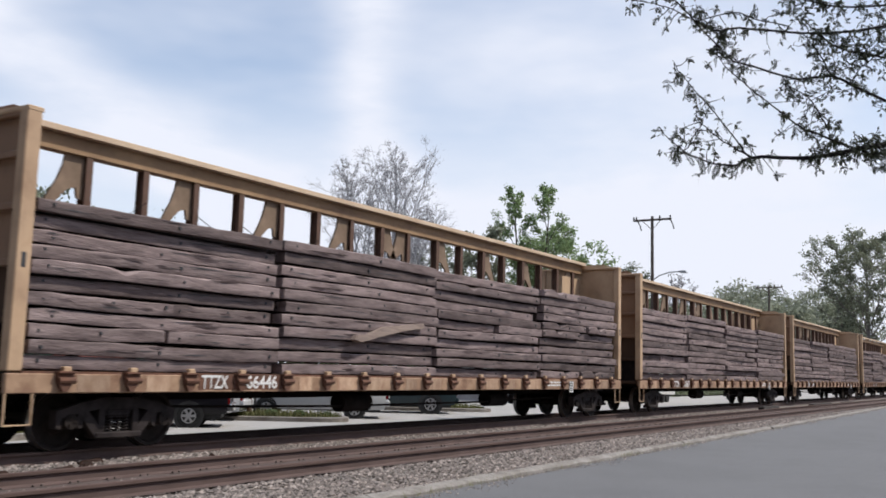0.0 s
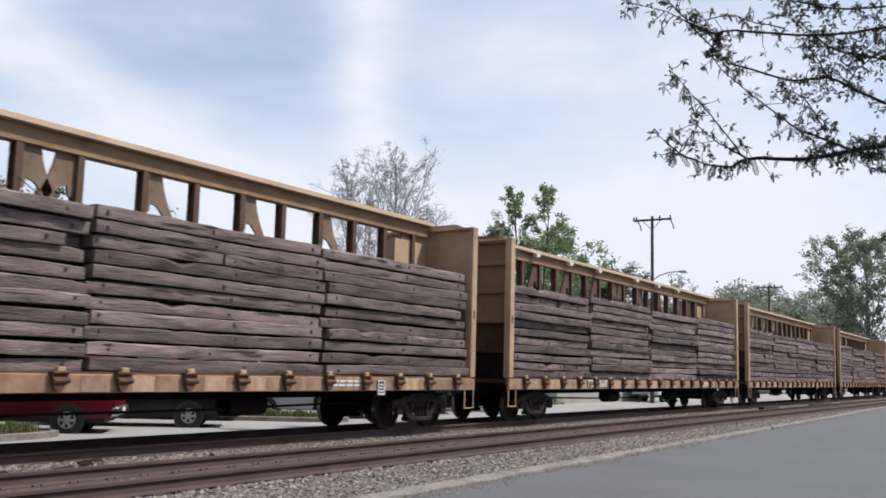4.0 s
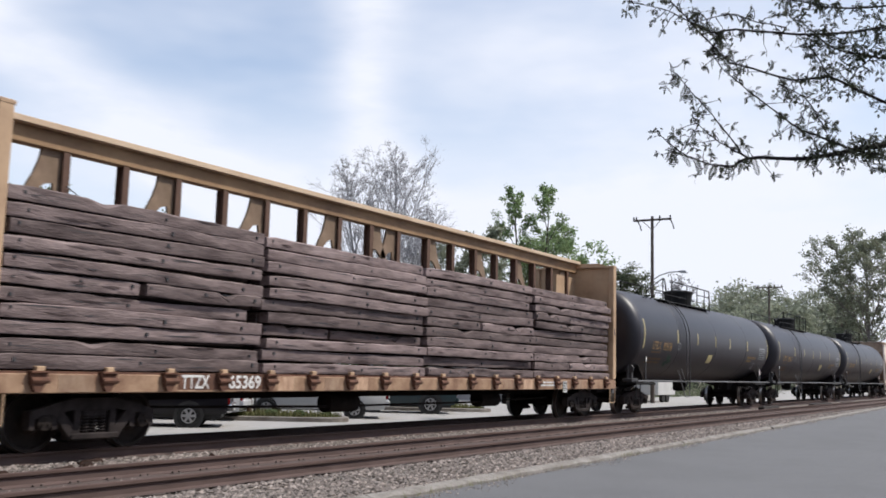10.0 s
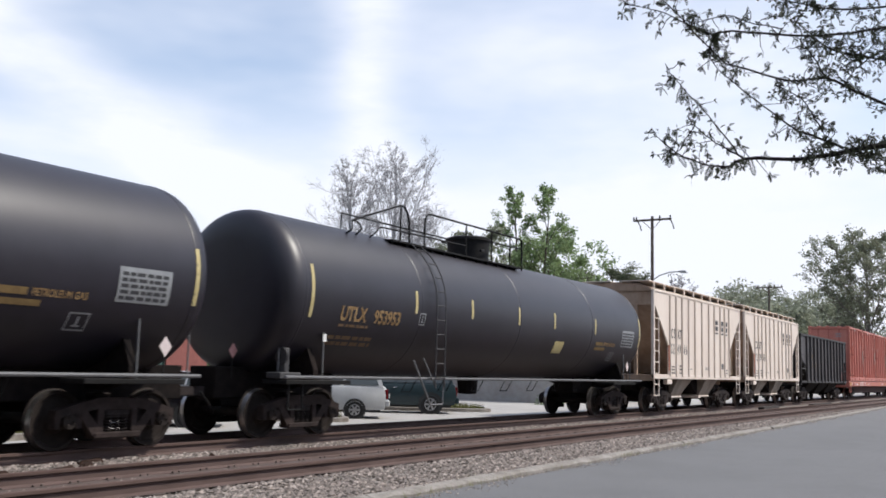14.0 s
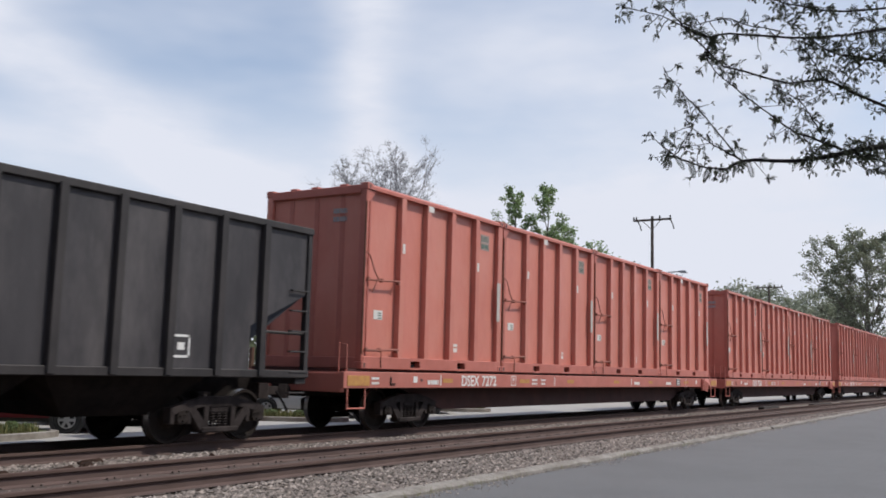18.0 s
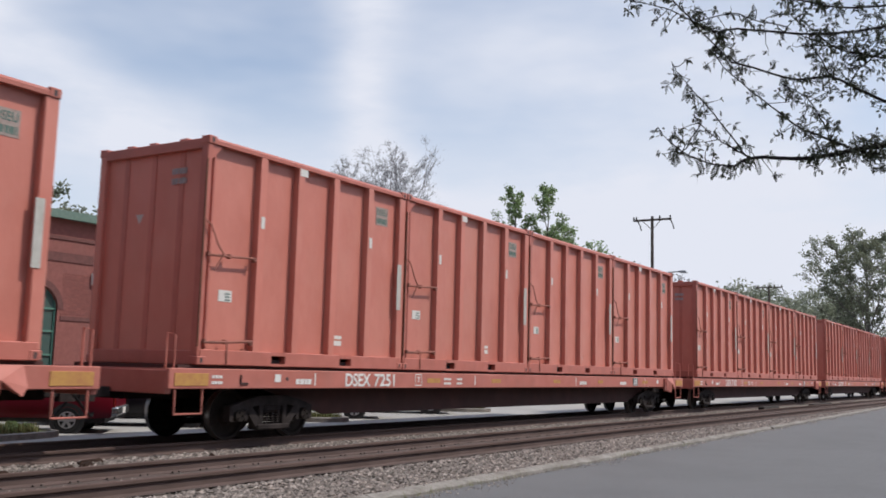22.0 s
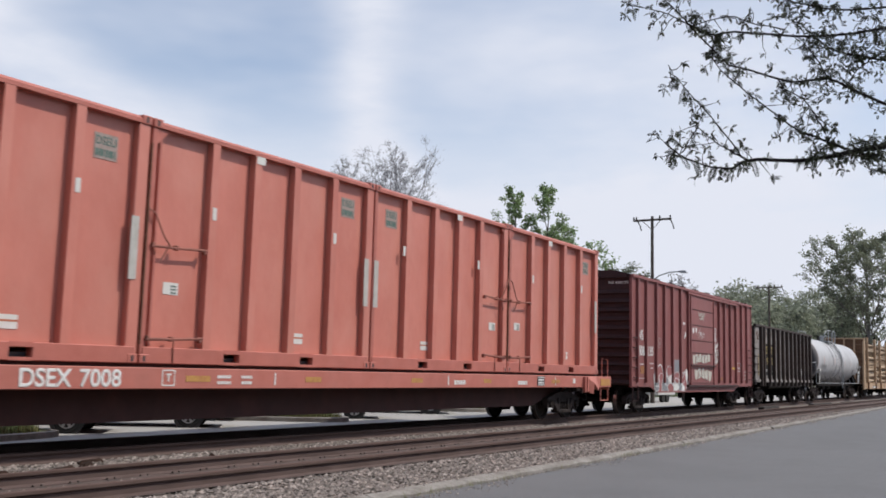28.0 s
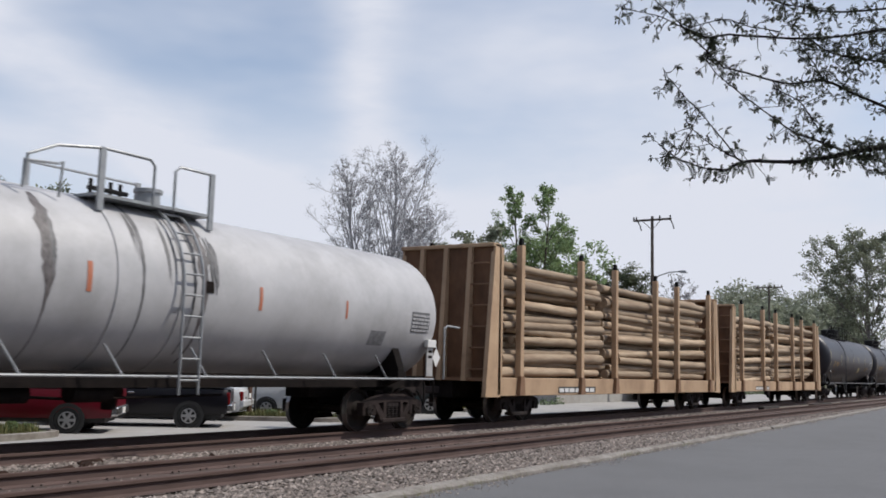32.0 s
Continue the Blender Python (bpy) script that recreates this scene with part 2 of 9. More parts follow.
# ---------- mesh building ----------
class M:
    """Gathers the faces of one mesh."""

    def __init__(self):
        self.v, self.f = [], []

    def add(self, vs, fs):
        o = len(self.v)
        self.v += [tuple(a) for a in vs]
        self.f += [tuple(i + o for i in q) for q in fs]
        return self

    def box(self, x0, x1, y0, y1, z0, z1, c=0.0):
        if c <= 0:
            vs = [(x, y, z) for x in (x0, x1) for y in (y0, y1) for z in (z0, z1)]
            return self.add(vs, [(0, 1, 3, 2), (4, 6, 7, 5), (0, 4, 5, 1), (2, 3, 7, 6), (0, 2, 6, 4), (1, 5, 7, 3)])
        mid = Vector(((x0 + x1) / 2, (y0 + y1) / 2, (z0 + z1) / 2))
        lim, vs, ids = ((x0, x1), (y0, y1), (z0, z1)), [], {}
        for k in range(8):
            s = (k & 1, k >> 1 & 1, k >> 2 & 1)
            for ax in range(3):
                p = [lim[i][s[i]] + (0 if i == ax else (c if s[i] == 0 else -c)) for i in range(3)]
                ids[s, ax] = len(vs)
                vs.append(p)
        fs = []
        for ax in range(3):
            a, b = [i for i in range(3) if i != ax]
            for sv in (0, 1):
                q = []
                for ua, ub in ((0, 0), (1, 0), (1, 1), (0, 1)):
                    s = [0, 0, 0]
                    s[ax], s[a], s[b] = sv, ua, ub
                    q.append(ids[tuple(s), ax])
                fs.append(q)
            for ua in (0, 1):
                for ub in (0, 1):
                    s, t = [0, 0, 0], [0, 0, 0]
                    s[a], s[b], t[a], t[b] = ua, ub, ua, ub
                    s[ax], t[ax] = 0, 1
                    fs.append([ids[tuple(s), a], ids[tuple(s), b], ids[tuple(t), b], ids[tuple(t), a]])
        for k in range(8):
            s = (k & 1, k >> 1 & 1, k >> 2 & 1)
            fs.append([ids[s, 0], ids[s, 1], ids[s, 2]])
        out = []
        for q in fs:
            p = [Vector(vs[i]) for i in q]
            n = (p[1] - p[0]).cross(p[2] - p[0])
            out.append(q if n.dot(sum(p, Vector()) / len(p) - mid) >= 0 else q[::-1])
        return self.add(vs, out)

    def cyl(self, p0, p1, r0, r1=None, n=10, caps=True):
        p0, p1 = Vector(p0), Vector(p1)
        r1 = r0 if r1 is None else r1
        d = (p1 - p0).normalized()
        u = d.orthogonal().normalized()
        w = d.cross(u)
        vs = []
        for p, r in ((p0, r0), (p1, r1)):
            for i in range(n):
                a = 2 * math.pi * i / n
                vs.append(p + u * r * math.cos(a) + w * r * math.sin(a))
        fs = [(i, (i + 1) % n, n + (i + 1) % n, n + i) for i in range(n)]
        if caps:
            fs += [tuple(range(n))[::-1], tuple(range(n, 2 * n))]
        return self.add(vs, fs)

    def tube(self, pts, r, n=6):
        pts = [Vector(p) for p in pts]
        rs = r if isinstance(r, (list, tuple)) else [r] * len(pts)
        vs, u = [], None
        for i, p in enumerate(pts):
            d = (pts[min(i + 1, len(pts) - 1)] - pts[max(i - 1, 0)]).normalized()
            u = d.orthogonal().normalized() if u is None else (u - d * u.dot(d)).normalized()
            w = d.cross(u)
            for k in range(n):
                a = 2 * math.pi * k / n
                vs.append(p + u * rs[i] * math.cos(a) + w * rs[i] * math.sin(a))
        fs = [(j * n + k, j * n + (k + 1) % n, (j + 1) * n + (k + 1) % n, (j + 1) * n + k) for j in range(len(pts) - 1) for k in range(n)]
        fs += [tuple(range(n))[::-1], tuple(range((len(pts) - 1) * n, len(pts) * n))]
        return self.add(vs, fs)

    def ext(self, prof, axis, a, b):
        """A prism: a flat outline (two of the axes, in their order) drawn out along the third from a to b."""
        def at(p, t):
            return {"x": (t, p[0], p[1]), "y": (p[0], t, p[1]), "z": (p[0], p[1], t)}[axis]
        n = len(prof)
        vs = [at(p, a) for p in prof] + [at(p, b) for p in prof]
        fs = [tuple(range(n))[::-1], tuple(range(n, 2 * n))] + [(i, (i + 1) % n, n + (i + 1) % n, n + i) for i in range(n)]
        return self.add(vs, fs)

    def lathe(self, prof, axis, centre=(0, 0, 0), n=24):
        """prof: (along, radius) pairs."""
        c = Vector(centre)
        vs = []
        for t, r in prof:
            for i in range(n):
                a = 2 * math.pi * i / n
                p = {"x": (t, r * math.cos(a), r * math.sin(a)), "y": (r * math.cos(a), t, r * math.sin(a)),
                     "z": (r * math.cos(a), r * math.sin(a), t)}[axis]
                vs.append(c + Vector(p))
        fs = [(j * n + i, j * n + (i + 1) % n, (j + 1) * n + (i + 1) % n, (j + 1) * n + i) for j in range(len(prof) - 1) for i in range(n)]
        fs += [tuple(range(n))[::-1], tuple(range((len(prof) - 1) * n, len(prof) * n))]
        return self.add(vs, fs)

    def mesh(self, name, mat, smooth=False):
        me = bpy.data.meshes.new(name)
        me.from_pydata(self.v, [], self.f)
        me.materials.append(mat)
        if smooth:
            me.polygons.foreach_set("use_smooth", [True] * len(me.polygons))
            me.set_sharp_from_angle(angle=radians(40))
        return me


def part(name, m, mat, parent, label="", smooth=False, at=None):
    """One mesh under a thing or under a part; m may be an M or a mesh that is shared."""
    ob = new(name, m.mesh(name, mat, smooth) if isinstance(m, M) else m)
    ob.parent = parent
    if at is not None:
        ob.matrix_basis = at
    # small print and flakes are too small to pick apart
    return tagged(ob, label, kind="stuff" if name.endswith("_marks") or name in ("graffiti", "rust_patch") else "")


def thing(name, m, mat, label, category, group="", kind="", smooth=False, at=None):
    """One top-level thing; with no mesh it is an Empty that parents its parts."""
    ob = new(name, (m.mesh(name, mat, smooth) if isinstance(m, M) else m))
    if at is not None:
        ob.matrix_basis = at
    return tagged(ob, label, category, group, kind)


LETTERS = {}


def lettering(name, text, size, mat, parent, at, squeeze=1.0, label="", width=0.0):
    """Flat bold letters in the built-in font, their lower left corner at the pose; drawn out to a width if one is given."""
    key = (text, size, mat.name)
    if key not in LETTERS:
        cu = bpy.data.curves.new("letters", "FONT")
        cu.body, cu.size, cu.extrude, cu.bevel_depth, cu.bevel_resolution = text, size, 0.001, size * 0.024, 0
        ob = bpy.data.objects.new("letters", cu)
        me = bpy.data.meshes.new_from_object(ob)
        me.materials.clear()
        me.materials.append(mat)
        bpy.data.objects.remove(ob)
        bpy.data.curves.remove(cu)
        lo = min(v.co.x for v in me.vertices)
        for v in me.vertices:
            v.co.x -= lo
            v.co.z *= 0.3
        LETTERS[key] = me
    ob = part(name, LETTERS[key], None, parent, label)
    if width:
        squeeze = width / max(v.co.x for v in LETTERS[key].vertices)
    ob.matrix_basis = at @ Matrix.Diagonal((squeeze, 1, 1, 1))
    return ob


def side(x, y, z):
    """Stands lettering up on the side that faces -y."""
    return pose(x, y, z, 90, 0, 0)


def bars(m, x, y, z, w, h, rows, fill=0.62, seed=1):
    """Plain bars in place of writing too small to read."""
    rnd = random.Random(seed)
    for r in range(rows):
        zz, left = z + h * (rows - 1 - r) / rows, x
        while left < x + w - 0.02:
            step = min(rnd.uniform(0.10, 0.25) * w + 0.02, x + w - left)
            m.box(left, left + step * 0.8, y - 0.004, y, zz, zz + h / rows * fill)
            left += step
    return m


# ---------- ground ----------
SOIL = material("dry_soil_and_cinder", (0.13, 0.105, 0.09), (0.24, 0.20, 0.17), 0.95, 0, 3.0, (1, 1, 1), (0.10, 0.12, 0.05), 0.4, 0.12, 0.5, 30)
ASPHALT = material("worn_grey_asphalt", (0.125, 0.125, 0.129), (0.178, 0.178, 0.182), 0.85, 0, 30, (1, 1, 1), (0.105, 0.105, 0.108), 0.5, 0.35, 0.35, 160, contrast=0.35)
KERB = material("chipped_concrete_kerb", (0.20, 0.18, 0.16), (0.34, 0.315, 0.285), 0.9, 0, 7, (1, 1, 1), (0.12, 0.095, 0.08), 0.8, 1.6, 0.4, 40)
BALLAST = material("ballast_stone", (0.095, 0.077, 0.070), (0.46, 0.395, 0.355), 0.9, 0, 2.0, (1, 1, 1), None, 0, 1, 0.2, 60, 0.65, island=True)
BALLAST_BED = material("ballast_bed", (0.055, 0.046, 0.040), (0.32, 0.28, 0.25), 0.95, 0, 26, (1, 1, 1), (0.13, 0.09, 0.07), 0.5, 1.2, 1.0, 32, contrast=0.2)
RUSTY_BED = material("rust_stained_ballast", (0.072, 0.050, 0.045), (0.130, 0.096, 0.086), 0.95, 0, 22, (1, 1, 1), (0.09, 0.06, 0.05), 0.5, 1.0, 0.9, 30, contrast=0.3)
LOT = material("pale_concrete_lot", (0.36, 0.345, 0.33), (0.46, 0.445, 0.43), 0.9, 0, 6, (1, 1, 1), (0.25, 0.24, 0.225), 0.5, 0.25, 0.2, 60)
GRASS = material("grass_blades", (0.085, 0.090, 0.028), (0.22, 0.215, 0.085), 0.9, 0, 2, (1, 1, 1), None, 0, 1, 0, None, 0.35, island=True)
LAWN = material("worn_lawn", (0.06, 0.085, 0.025), (0.13, 0.155, 0.05), 0.95, 0, 7, (1, 1, 1), (0.17, 0.14, 0.09), 0.6, 0.8, 0.5, 40)


def kerb_y(x):
    """The line of the lot's kerb, which draws slowly nearer to the track."""
    return 6.43 + 0.0262 * min(x, 62)


def sheet(name, mat, xs, ys, height, label, category):
    m = M()
    vs = [(x, y, height(x, y)) for x in xs for y in ys]
    n = len(ys)
    fs = [(i * n + j, (i + 1) * n + j, (i + 1) * n + j + 1, i * n + j + 1) for i in range(len(xs) - 1) for j in range(n - 1)]
    m.add(vs, fs)
    return thing(name, m, mat, label, category, kind="structure", smooth=True)


far = [-3000, -1200, -500, -250, -120] + list(range(-60, 201, 10)) + [260, 400, 700, 1200, 3000]
deep = [-3000, -800, -200, -60, -20, 2, 5, 14, 17, 20, 26, 32, 40, 60, 100, 200, 500, 1200, 3000]
sheet("ground", SOIL, far, deep, lambda x, y: -0.62, "dry bare soil with thin grass reaching the horizon", "ground")
m = M()
xs = [-60 + 2 * i for i in range(71)]
m.add([p for x in xs for p in ((x, kerb_y(x) - 0.16, -0.15), (x, -45, -0.15), (x, -45, -0.62), (x, kerb_y(x) - 0.16, -0.62))],
      [(4 * i + a, 4 * i + b, 4 * i + 4 + b, 4 * i + 4 + a) for i in range(70) for a, b in ((0, 1), (1, 2), (3, 0))])
thing("pavement", m, ASPHALT, "smooth worn grey asphalt of a parking lot", "asphalt", kind="structure")

# the kerb is cast in lengths, each a little out of line
kerb = thing("kerb", None, None, "low chipped concrete kerb along the asphalt lot", "kerb", kind="structure")
rnd = random.Random(4)
x = -6.0
while x < 96:
    L = 3.0
    m = M()
    k, steps = [], 8
    for i in range(steps + 1):
        xx = x + (L - 0.02) * i / steps
        w = 0.012 * rnd.uniform(-1, 1)
        k.append((xx, kerb_y(xx), w, rnd.uniform(-0.018, 0.012)))
    vs = []
    for xx, yy, w, up in k:
        vs += [(xx, yy - 0.19 + w * 2, -0.40), (xx, yy - 0.185 + w * 2, -0.105 + up), (xx, yy - 0.15 + w, -0.078 + up), (xx, yy - 0.02 - w, -0.070 - up * 0.3), (xx, yy + w * 1.5, -0.11), (xx, yy + 0.01, -0.40)]
    fs = [(6 * i + a, 6 * i + a + 1, 6 * i + 7 + a, 6 * i + 6 + a) for i in range(steps) for a in range(5)] + [tuple(range(6)), tuple(range(6 * steps, 6 * steps + 6))[::-1]]
    m.add(vs, fs)
    part("kerb_stone", m, KERB, kerb)
    x += L

# ballast bed of both tracks
def bed(x, y):
    z = -0.205
    if y < 8.3:
        z -= 0.03 * (8.3 - y) / 0.9
    # stone is heaped over the ends of the ties
    z += 0.036 * min(1, max(0, (y - 10.85) / 0.1), max(0, (12.62 - y) / 0.1)) if 10.85 < y < 12.62 else 0
    z += 0.03 * max(0, 1 - abs(y - 8.6) / 0.4)
    if y > 15.3:
        z -= 0.08 * (y - 15.3)
    return z + 0.018 * noise.noise((x * 1.7, y * 1.7, 0))


bx = [-8 + 0.35 * i for i in range(172)] + [52.2 + 2.0 * i for i in range(1, 120)]
by = [6.3, 6.6, 6.9, 7.2, 7.5, 7.8, 8.1, 8.35, 8.65, 9.0, 9.4, 9.8, 10.2, 10.55, 10.85, 10.95, 11.2, 11.6, 12.0, 12.3, 12.52, 12.64, 12.7, 13.1, 13.5, 13.9, 14.2, 14.6, 15.0, 15.4, 15.9, 16.4]
sheet("ballast_bed", BALLAST_BED, bx, by, bed, "grey crushed stone ballast under two tracks", "ballast")
sheet("track_dust", RUSTY_BED, bx, [8.92, 9.05, 9.4, 9.80, 10.15, 10.55, 10.85], lambda x, y: bed(x, y) + 0.030 + 0.010 * noise.noise((x * 3, y * 3, 4)), "rust-brown stained ballast between the rails", "ballast")

sheet("train_track_dust", RUSTY_BED, bx, [12.5, 12.6, 12.68, 13.0, 13.435, 13.9, 14.19, 14.45], lambda x, y: -0.205 + 0.028 - 0.9 * max(0, 12.55 - y) + 0.010 * noise.noise((x * 3, y * 3, 8)), "rust-brown stained ballast under the train", "ballast")


# ---------- tracks ----------
RAIL = [(-0.075, -0.18), (0.075, -0.18), (0.075, -0.168), (0.012, -0.145), (0.012, -0.045), (0.036, -0.036), (0.036, -0.004), (0.028, 0.0),
        (-0.028, 0.0), (-0.036, -0.004), (-0.036, -0.036), (-0.009, -0.045), (-0.009, -0.145), (-0.075, -0.168)]


PLATE = material("dark_tie_plate", (0.05, 0.036, 0.031), (0.10, 0.075, 0.064), 0.9, 0.0, 9, (1, 1, 1), None, 0, 1, 0.2)


def track(y0, name, label, first, last, detailed):
    tr = thing(name, None, None, label, "railway track", kind="structure")
    for sgn in (-1, 1):
        m = M().ext([(y0 + sgn * GAUGE / 2 + a, b) for a, b in RAIL], "x", -60, 1500)
        r = part("rail", m, RAIL_SIDE, tr)
        yy = y0 + sgn * GAUGE / 2
        part("rail_head", M().box(-60, 1500, yy - 0.044, yy + 0.044, -0.040, 0.0015, 0.004), RAIL_TOP, r, "rusty brown rail head")
    rnd = random.Random(int(y0))
    tie = M().box(-0.11, 0.11, -1.29, 1.29, -0.36, -0.185, 0.012).mesh("crosstie", SLEEPER)
    plate = M()
    for sgn in (-1, 1):
        yy = sgn * GAUGE / 2
        plate.box(-0.09, 0.09, yy - 0.16, yy + 0.16, -0.186, -0.172, 0.004)
        for dx in (-0.06, 0.06):
            dy = -sgn * 0.10
            plate.box(dx - 0.011, dx + 0.011, yy + dy - 0.016, yy + dy + 0.016, -0.175, -0.148, 0.005)
    plate = plate.mesh("tie_plate", PLATE)
    x, i = first, 0
    while x < last:
        dz = rnd.uniform(-0.012, 0.004)
        t = part("crosstie", tie, None, tr, at=pose(x, y0 + rnd.uniform(-0.05, 0.05), dz, 0, 0, rnd.uniform(-1.2, 1.2)))
        if detailed:
            part("tie_plate", plate, None, tr, at=pose(x, y0, 0))
        x += 0.545 + rnd.uniform(-0.025, 0.025)
    # the far run of ties, too small to tell apart
    m = M()
    while x < 330:
        m.box(x - 0.11, x + 0.11, y0 - 1.29, y0 + 1.29, -0.36, -0.188)
        x += 0.56
    tagged(part("far_crossties", m, SLEEPER, tr), kind="stuff")
    return tr


track(Y_NEAR, "track_1", "empty railway track with rusty rails on old crossties", 2.0, 62.0, True)
track(Y_TRAIN, "track_2", "railway track carrying the freight train", 2.0, 62.0, True)


# ---------- rolling stock: shared running gear ----------
CARS = []       # (thing, place along the train, offset across, height)
WHEELS = []     # (wheelset, place along the train, its place in its parent)
R_WHEEL = 0.457

wheel_prof = [(-0.075, 0.10), (-0.075, 0.16), (-0.02, 0.20), (-0.015, 0.37), (-0.07, 0.40), (-0.07, 0.452), (0.04, 0.460), (0.055, 0.485), (0.075, 0.48), (0.075, 0.40), (0.03, 0.37), (0.03, 0.2), (0.08, 0.15), (0.08, 0.10)]


def make_wheelset():
    m = M()
    for sgn in (-1, 1):
        # the flange looks inwards
        m.lathe([(sgn * (GAUGE / 2 + 0.02 - t), r) for t, r in wheel_prof], "y", n=36)
    m.cyl((0, -1.0, 0), (0, 1.0, 0), 0.085, n=14)
    for sgn in (-1, 1):
        m.cyl((0, sgn * 1.0, 0), (0, sgn * 1.17, 0), 0.115, n=16)
        for k in range(3):
            a = 2.1 * k
            m.cyl((0.06 * math.cos(a), sgn * 1.17, 0.06 * math.sin(a)), (0.06 * math.cos(a), sgn * 1.195, 0.06 * math.sin(a)), 0.022, n=6)
    me = m.mesh("wheelset", WHEEL, True)
    me.materials.append(TREAD)
    for q in me.polygons:
        c = q.center
        q.material_index = int(0.442 < math.hypot(c.x, c.z) < 0.47 and abs(q.normal.y) < 0.5)
    return me


def make_side_frame():
    m = M()
    a, b = -1.14, -1.00
    m.ext([(-1.08, 0.50), (-0.80, 0.56), (-0.34, 0.64), (0.34, 0.64), (0.80, 0.56), (1.08, 0.50), (1.10, 0.62), (0.74, 0.72), (0.36, 0.80), (-0.36, 0.80), (-0.74, 0.72), (-1.10, 0.62)], "y", a, b)
    for s in (-1, 1):
        m.ext([(s * 0.76, 0.60), (s * 0.60, 0.64), (s * 0.30, 0.30), (s * 0.42, 0.19)], "y", a, b)
        m.box(min(s * 0.26, s * 0.38), max(s * 0.26, s * 0.38), a, b + 0.03, 0.22, 0.70, 0.012)
        # journal pedestal
        m.ext([(s * 1.12, 0.62), (s * 0.66, 0.66), (s * 0.66, 0.36), (s * 0.74, 0.34), (s * 0.76, 0.58), (s * 1.02, 0.58), (s * 1.04, 0.34), (s * 1.12, 0.36)], "y", a + 0.01, b + 0.04)
    m.box(-0.44, 0.44, a - 0.03, b + 0.1, 0.18, 0.28, 0.02)
    m.box(-0.30, 0.30, a + 0.01, b + 0.06, 0.60, 0.70, 0.02)
    return m


def make_springs():
    """One coil spring."""
    return M().tube([(0.056 * math.cos(0.7 * k), -1.07 + 0.056 * math.sin(0.7 * k), 0.28 + 0.0052 * k) for k in range(61)], 0.014, 5)


WHEELSET = make_wheelset()
FRAME_NEAR = make_side_frame().mesh("side_frame", BOGIE, False)
FRAME_BROWN = make_side_frame().mesh("side_frame", BOGIE_BROWN, False)
SPRINGS = make_springs().mesh("spring", BOGIE, True)
bol = M().box(-0.24, 0.24, -1.12, 1.12, 0.50, 0.74, 0.03)
bol.cyl((0, 0, 0.7), (0, 0, 0.92), 0.30, n=16)
for sy in (-1, 1):
    bol.box(-0.16, 0.16, sy * 0.62 - 0.12, sy * 0.62 + 0.12, 0.72, 0.86, 0.02)
    for sx in (-1, 1):
        bol.box(sx * 0.42 - 0.02, sx * 0.42 + 0.02, sy * 0.75 - 0.05, sy * 0.75 + 0.05, 0.25, 0.65)
BOLSTER = bol.mesh("bogie", BOGIE)


def bogie(car, u, x, brown=False, base=0.89):
    b = part("bogie", BOLSTER, None, car, "grimy cast steel bogie", at=pose(x, 0, 0))
    fr = FRAME_BROWN if brown else FRAME_NEAR
    part("side_frame", fr, None, b)
    part("side_frame", fr, None, b, at=pose(0, 0, 0, 0, 0, 180))
    for sx in (-0.15, 0.0, 0.15):
        part("spring", SPRINGS, None, b, at=pose(sx, 0, 0))
        part("spring", SPRINGS, None, b, at=pose(sx, 0, 0, 0, 0, 180))
    for s in (-1, 1):
        w = part("wheelset", WHEELSET, None, b, at=pose(s * base, 0, R_WHEEL))
        WHEELS.append((w, u + x, s * base))


coup = M()
coup.box(-0.75, 0.0, -0.09, 0.09, 0.76, 0.94, 0.02)
coup.ext([(-1.02, -0.14), (-0.80, -0.17), (-0.70, -0.10), (-0.70, 0.10), (-0.82, 0.19), (-0.95, 0.16), (-0.90, 0.05), (-1.02, 0.0)], "z", 0.70, 1.0)
COUPLER = coup.mesh("coupler", BOGIE)
hose = M().tube([(-0.35, 0.35, 0.85), (-0.6, 0.33, 0.62), (-0.8, 0.25, 0.48), (-0.95, 0.1, 0.45), (-1.05, 0.0, 0.5)], 0.022, 6)
HOSE = hose.mesh("brake_hose", BLACK_STEEL, True)


def couplers(car, L):
    part("coupler", COUPLER, None, car)
    part("coupler", COUPLER, None, car, at=pose(L, 0, 0, 0, 0, 180))
    part("brake_hose", HOSE, None, car)
    part("brake_hose", HOSE, None, car, at=pose(L, 0, 0, 0, 0, 180))


def ladder(x, y, z0, z1, w, rungs, mat, car, r=0.018, rails=True, name="ladder"):
    m = M()
    if not rails:
        iron = M().tube([(0, 0.07, 0), (0, 0, 0), (w, 0, 0), (w, 0.07, 0)], r, 6).mesh("grab_iron", mat)
        for i in range(rungs):
            part("grab_iron", iron, None, car, at=pose(x, y, z0 + (z1 - z0) * (i + 0.5) / rungs))
        return None
    for xx in (x, x + w):
        m.tube([(xx, y, z0), (xx, y, z1)], r * 1.2, 6)
    for i in range(rungs):
        z = z0 + (z1 - z0) * (i + 0.5) / rungs
        m.tube([(x, y, z), (x + w, y, z)], r, 6)
    return part(name, m, mat, car, smooth=True)


def stirrup(x, y, z0, w, h, mat, car):
    return part("stirrup_step", M().tube([(x, y, z0), (x, y, z0 - h), (x + w, y, z0 - h), (x + w, y, z0)], 0.022, 6), mat, car, smooth=True)


def car_thing(name, label, u, category="freight car", group=""):
    ob = thing(name, None, None, label, category, group)
    CARS.append((ob, u, 0.0, 0.0))
    return ob


def load_thing(name, label, category, u, z, y=0.0, group="", m=None, mat=None):
    ob = thing(name, m, mat, label, category, group)
    CARS.append((ob, u, y, z))
    return ob


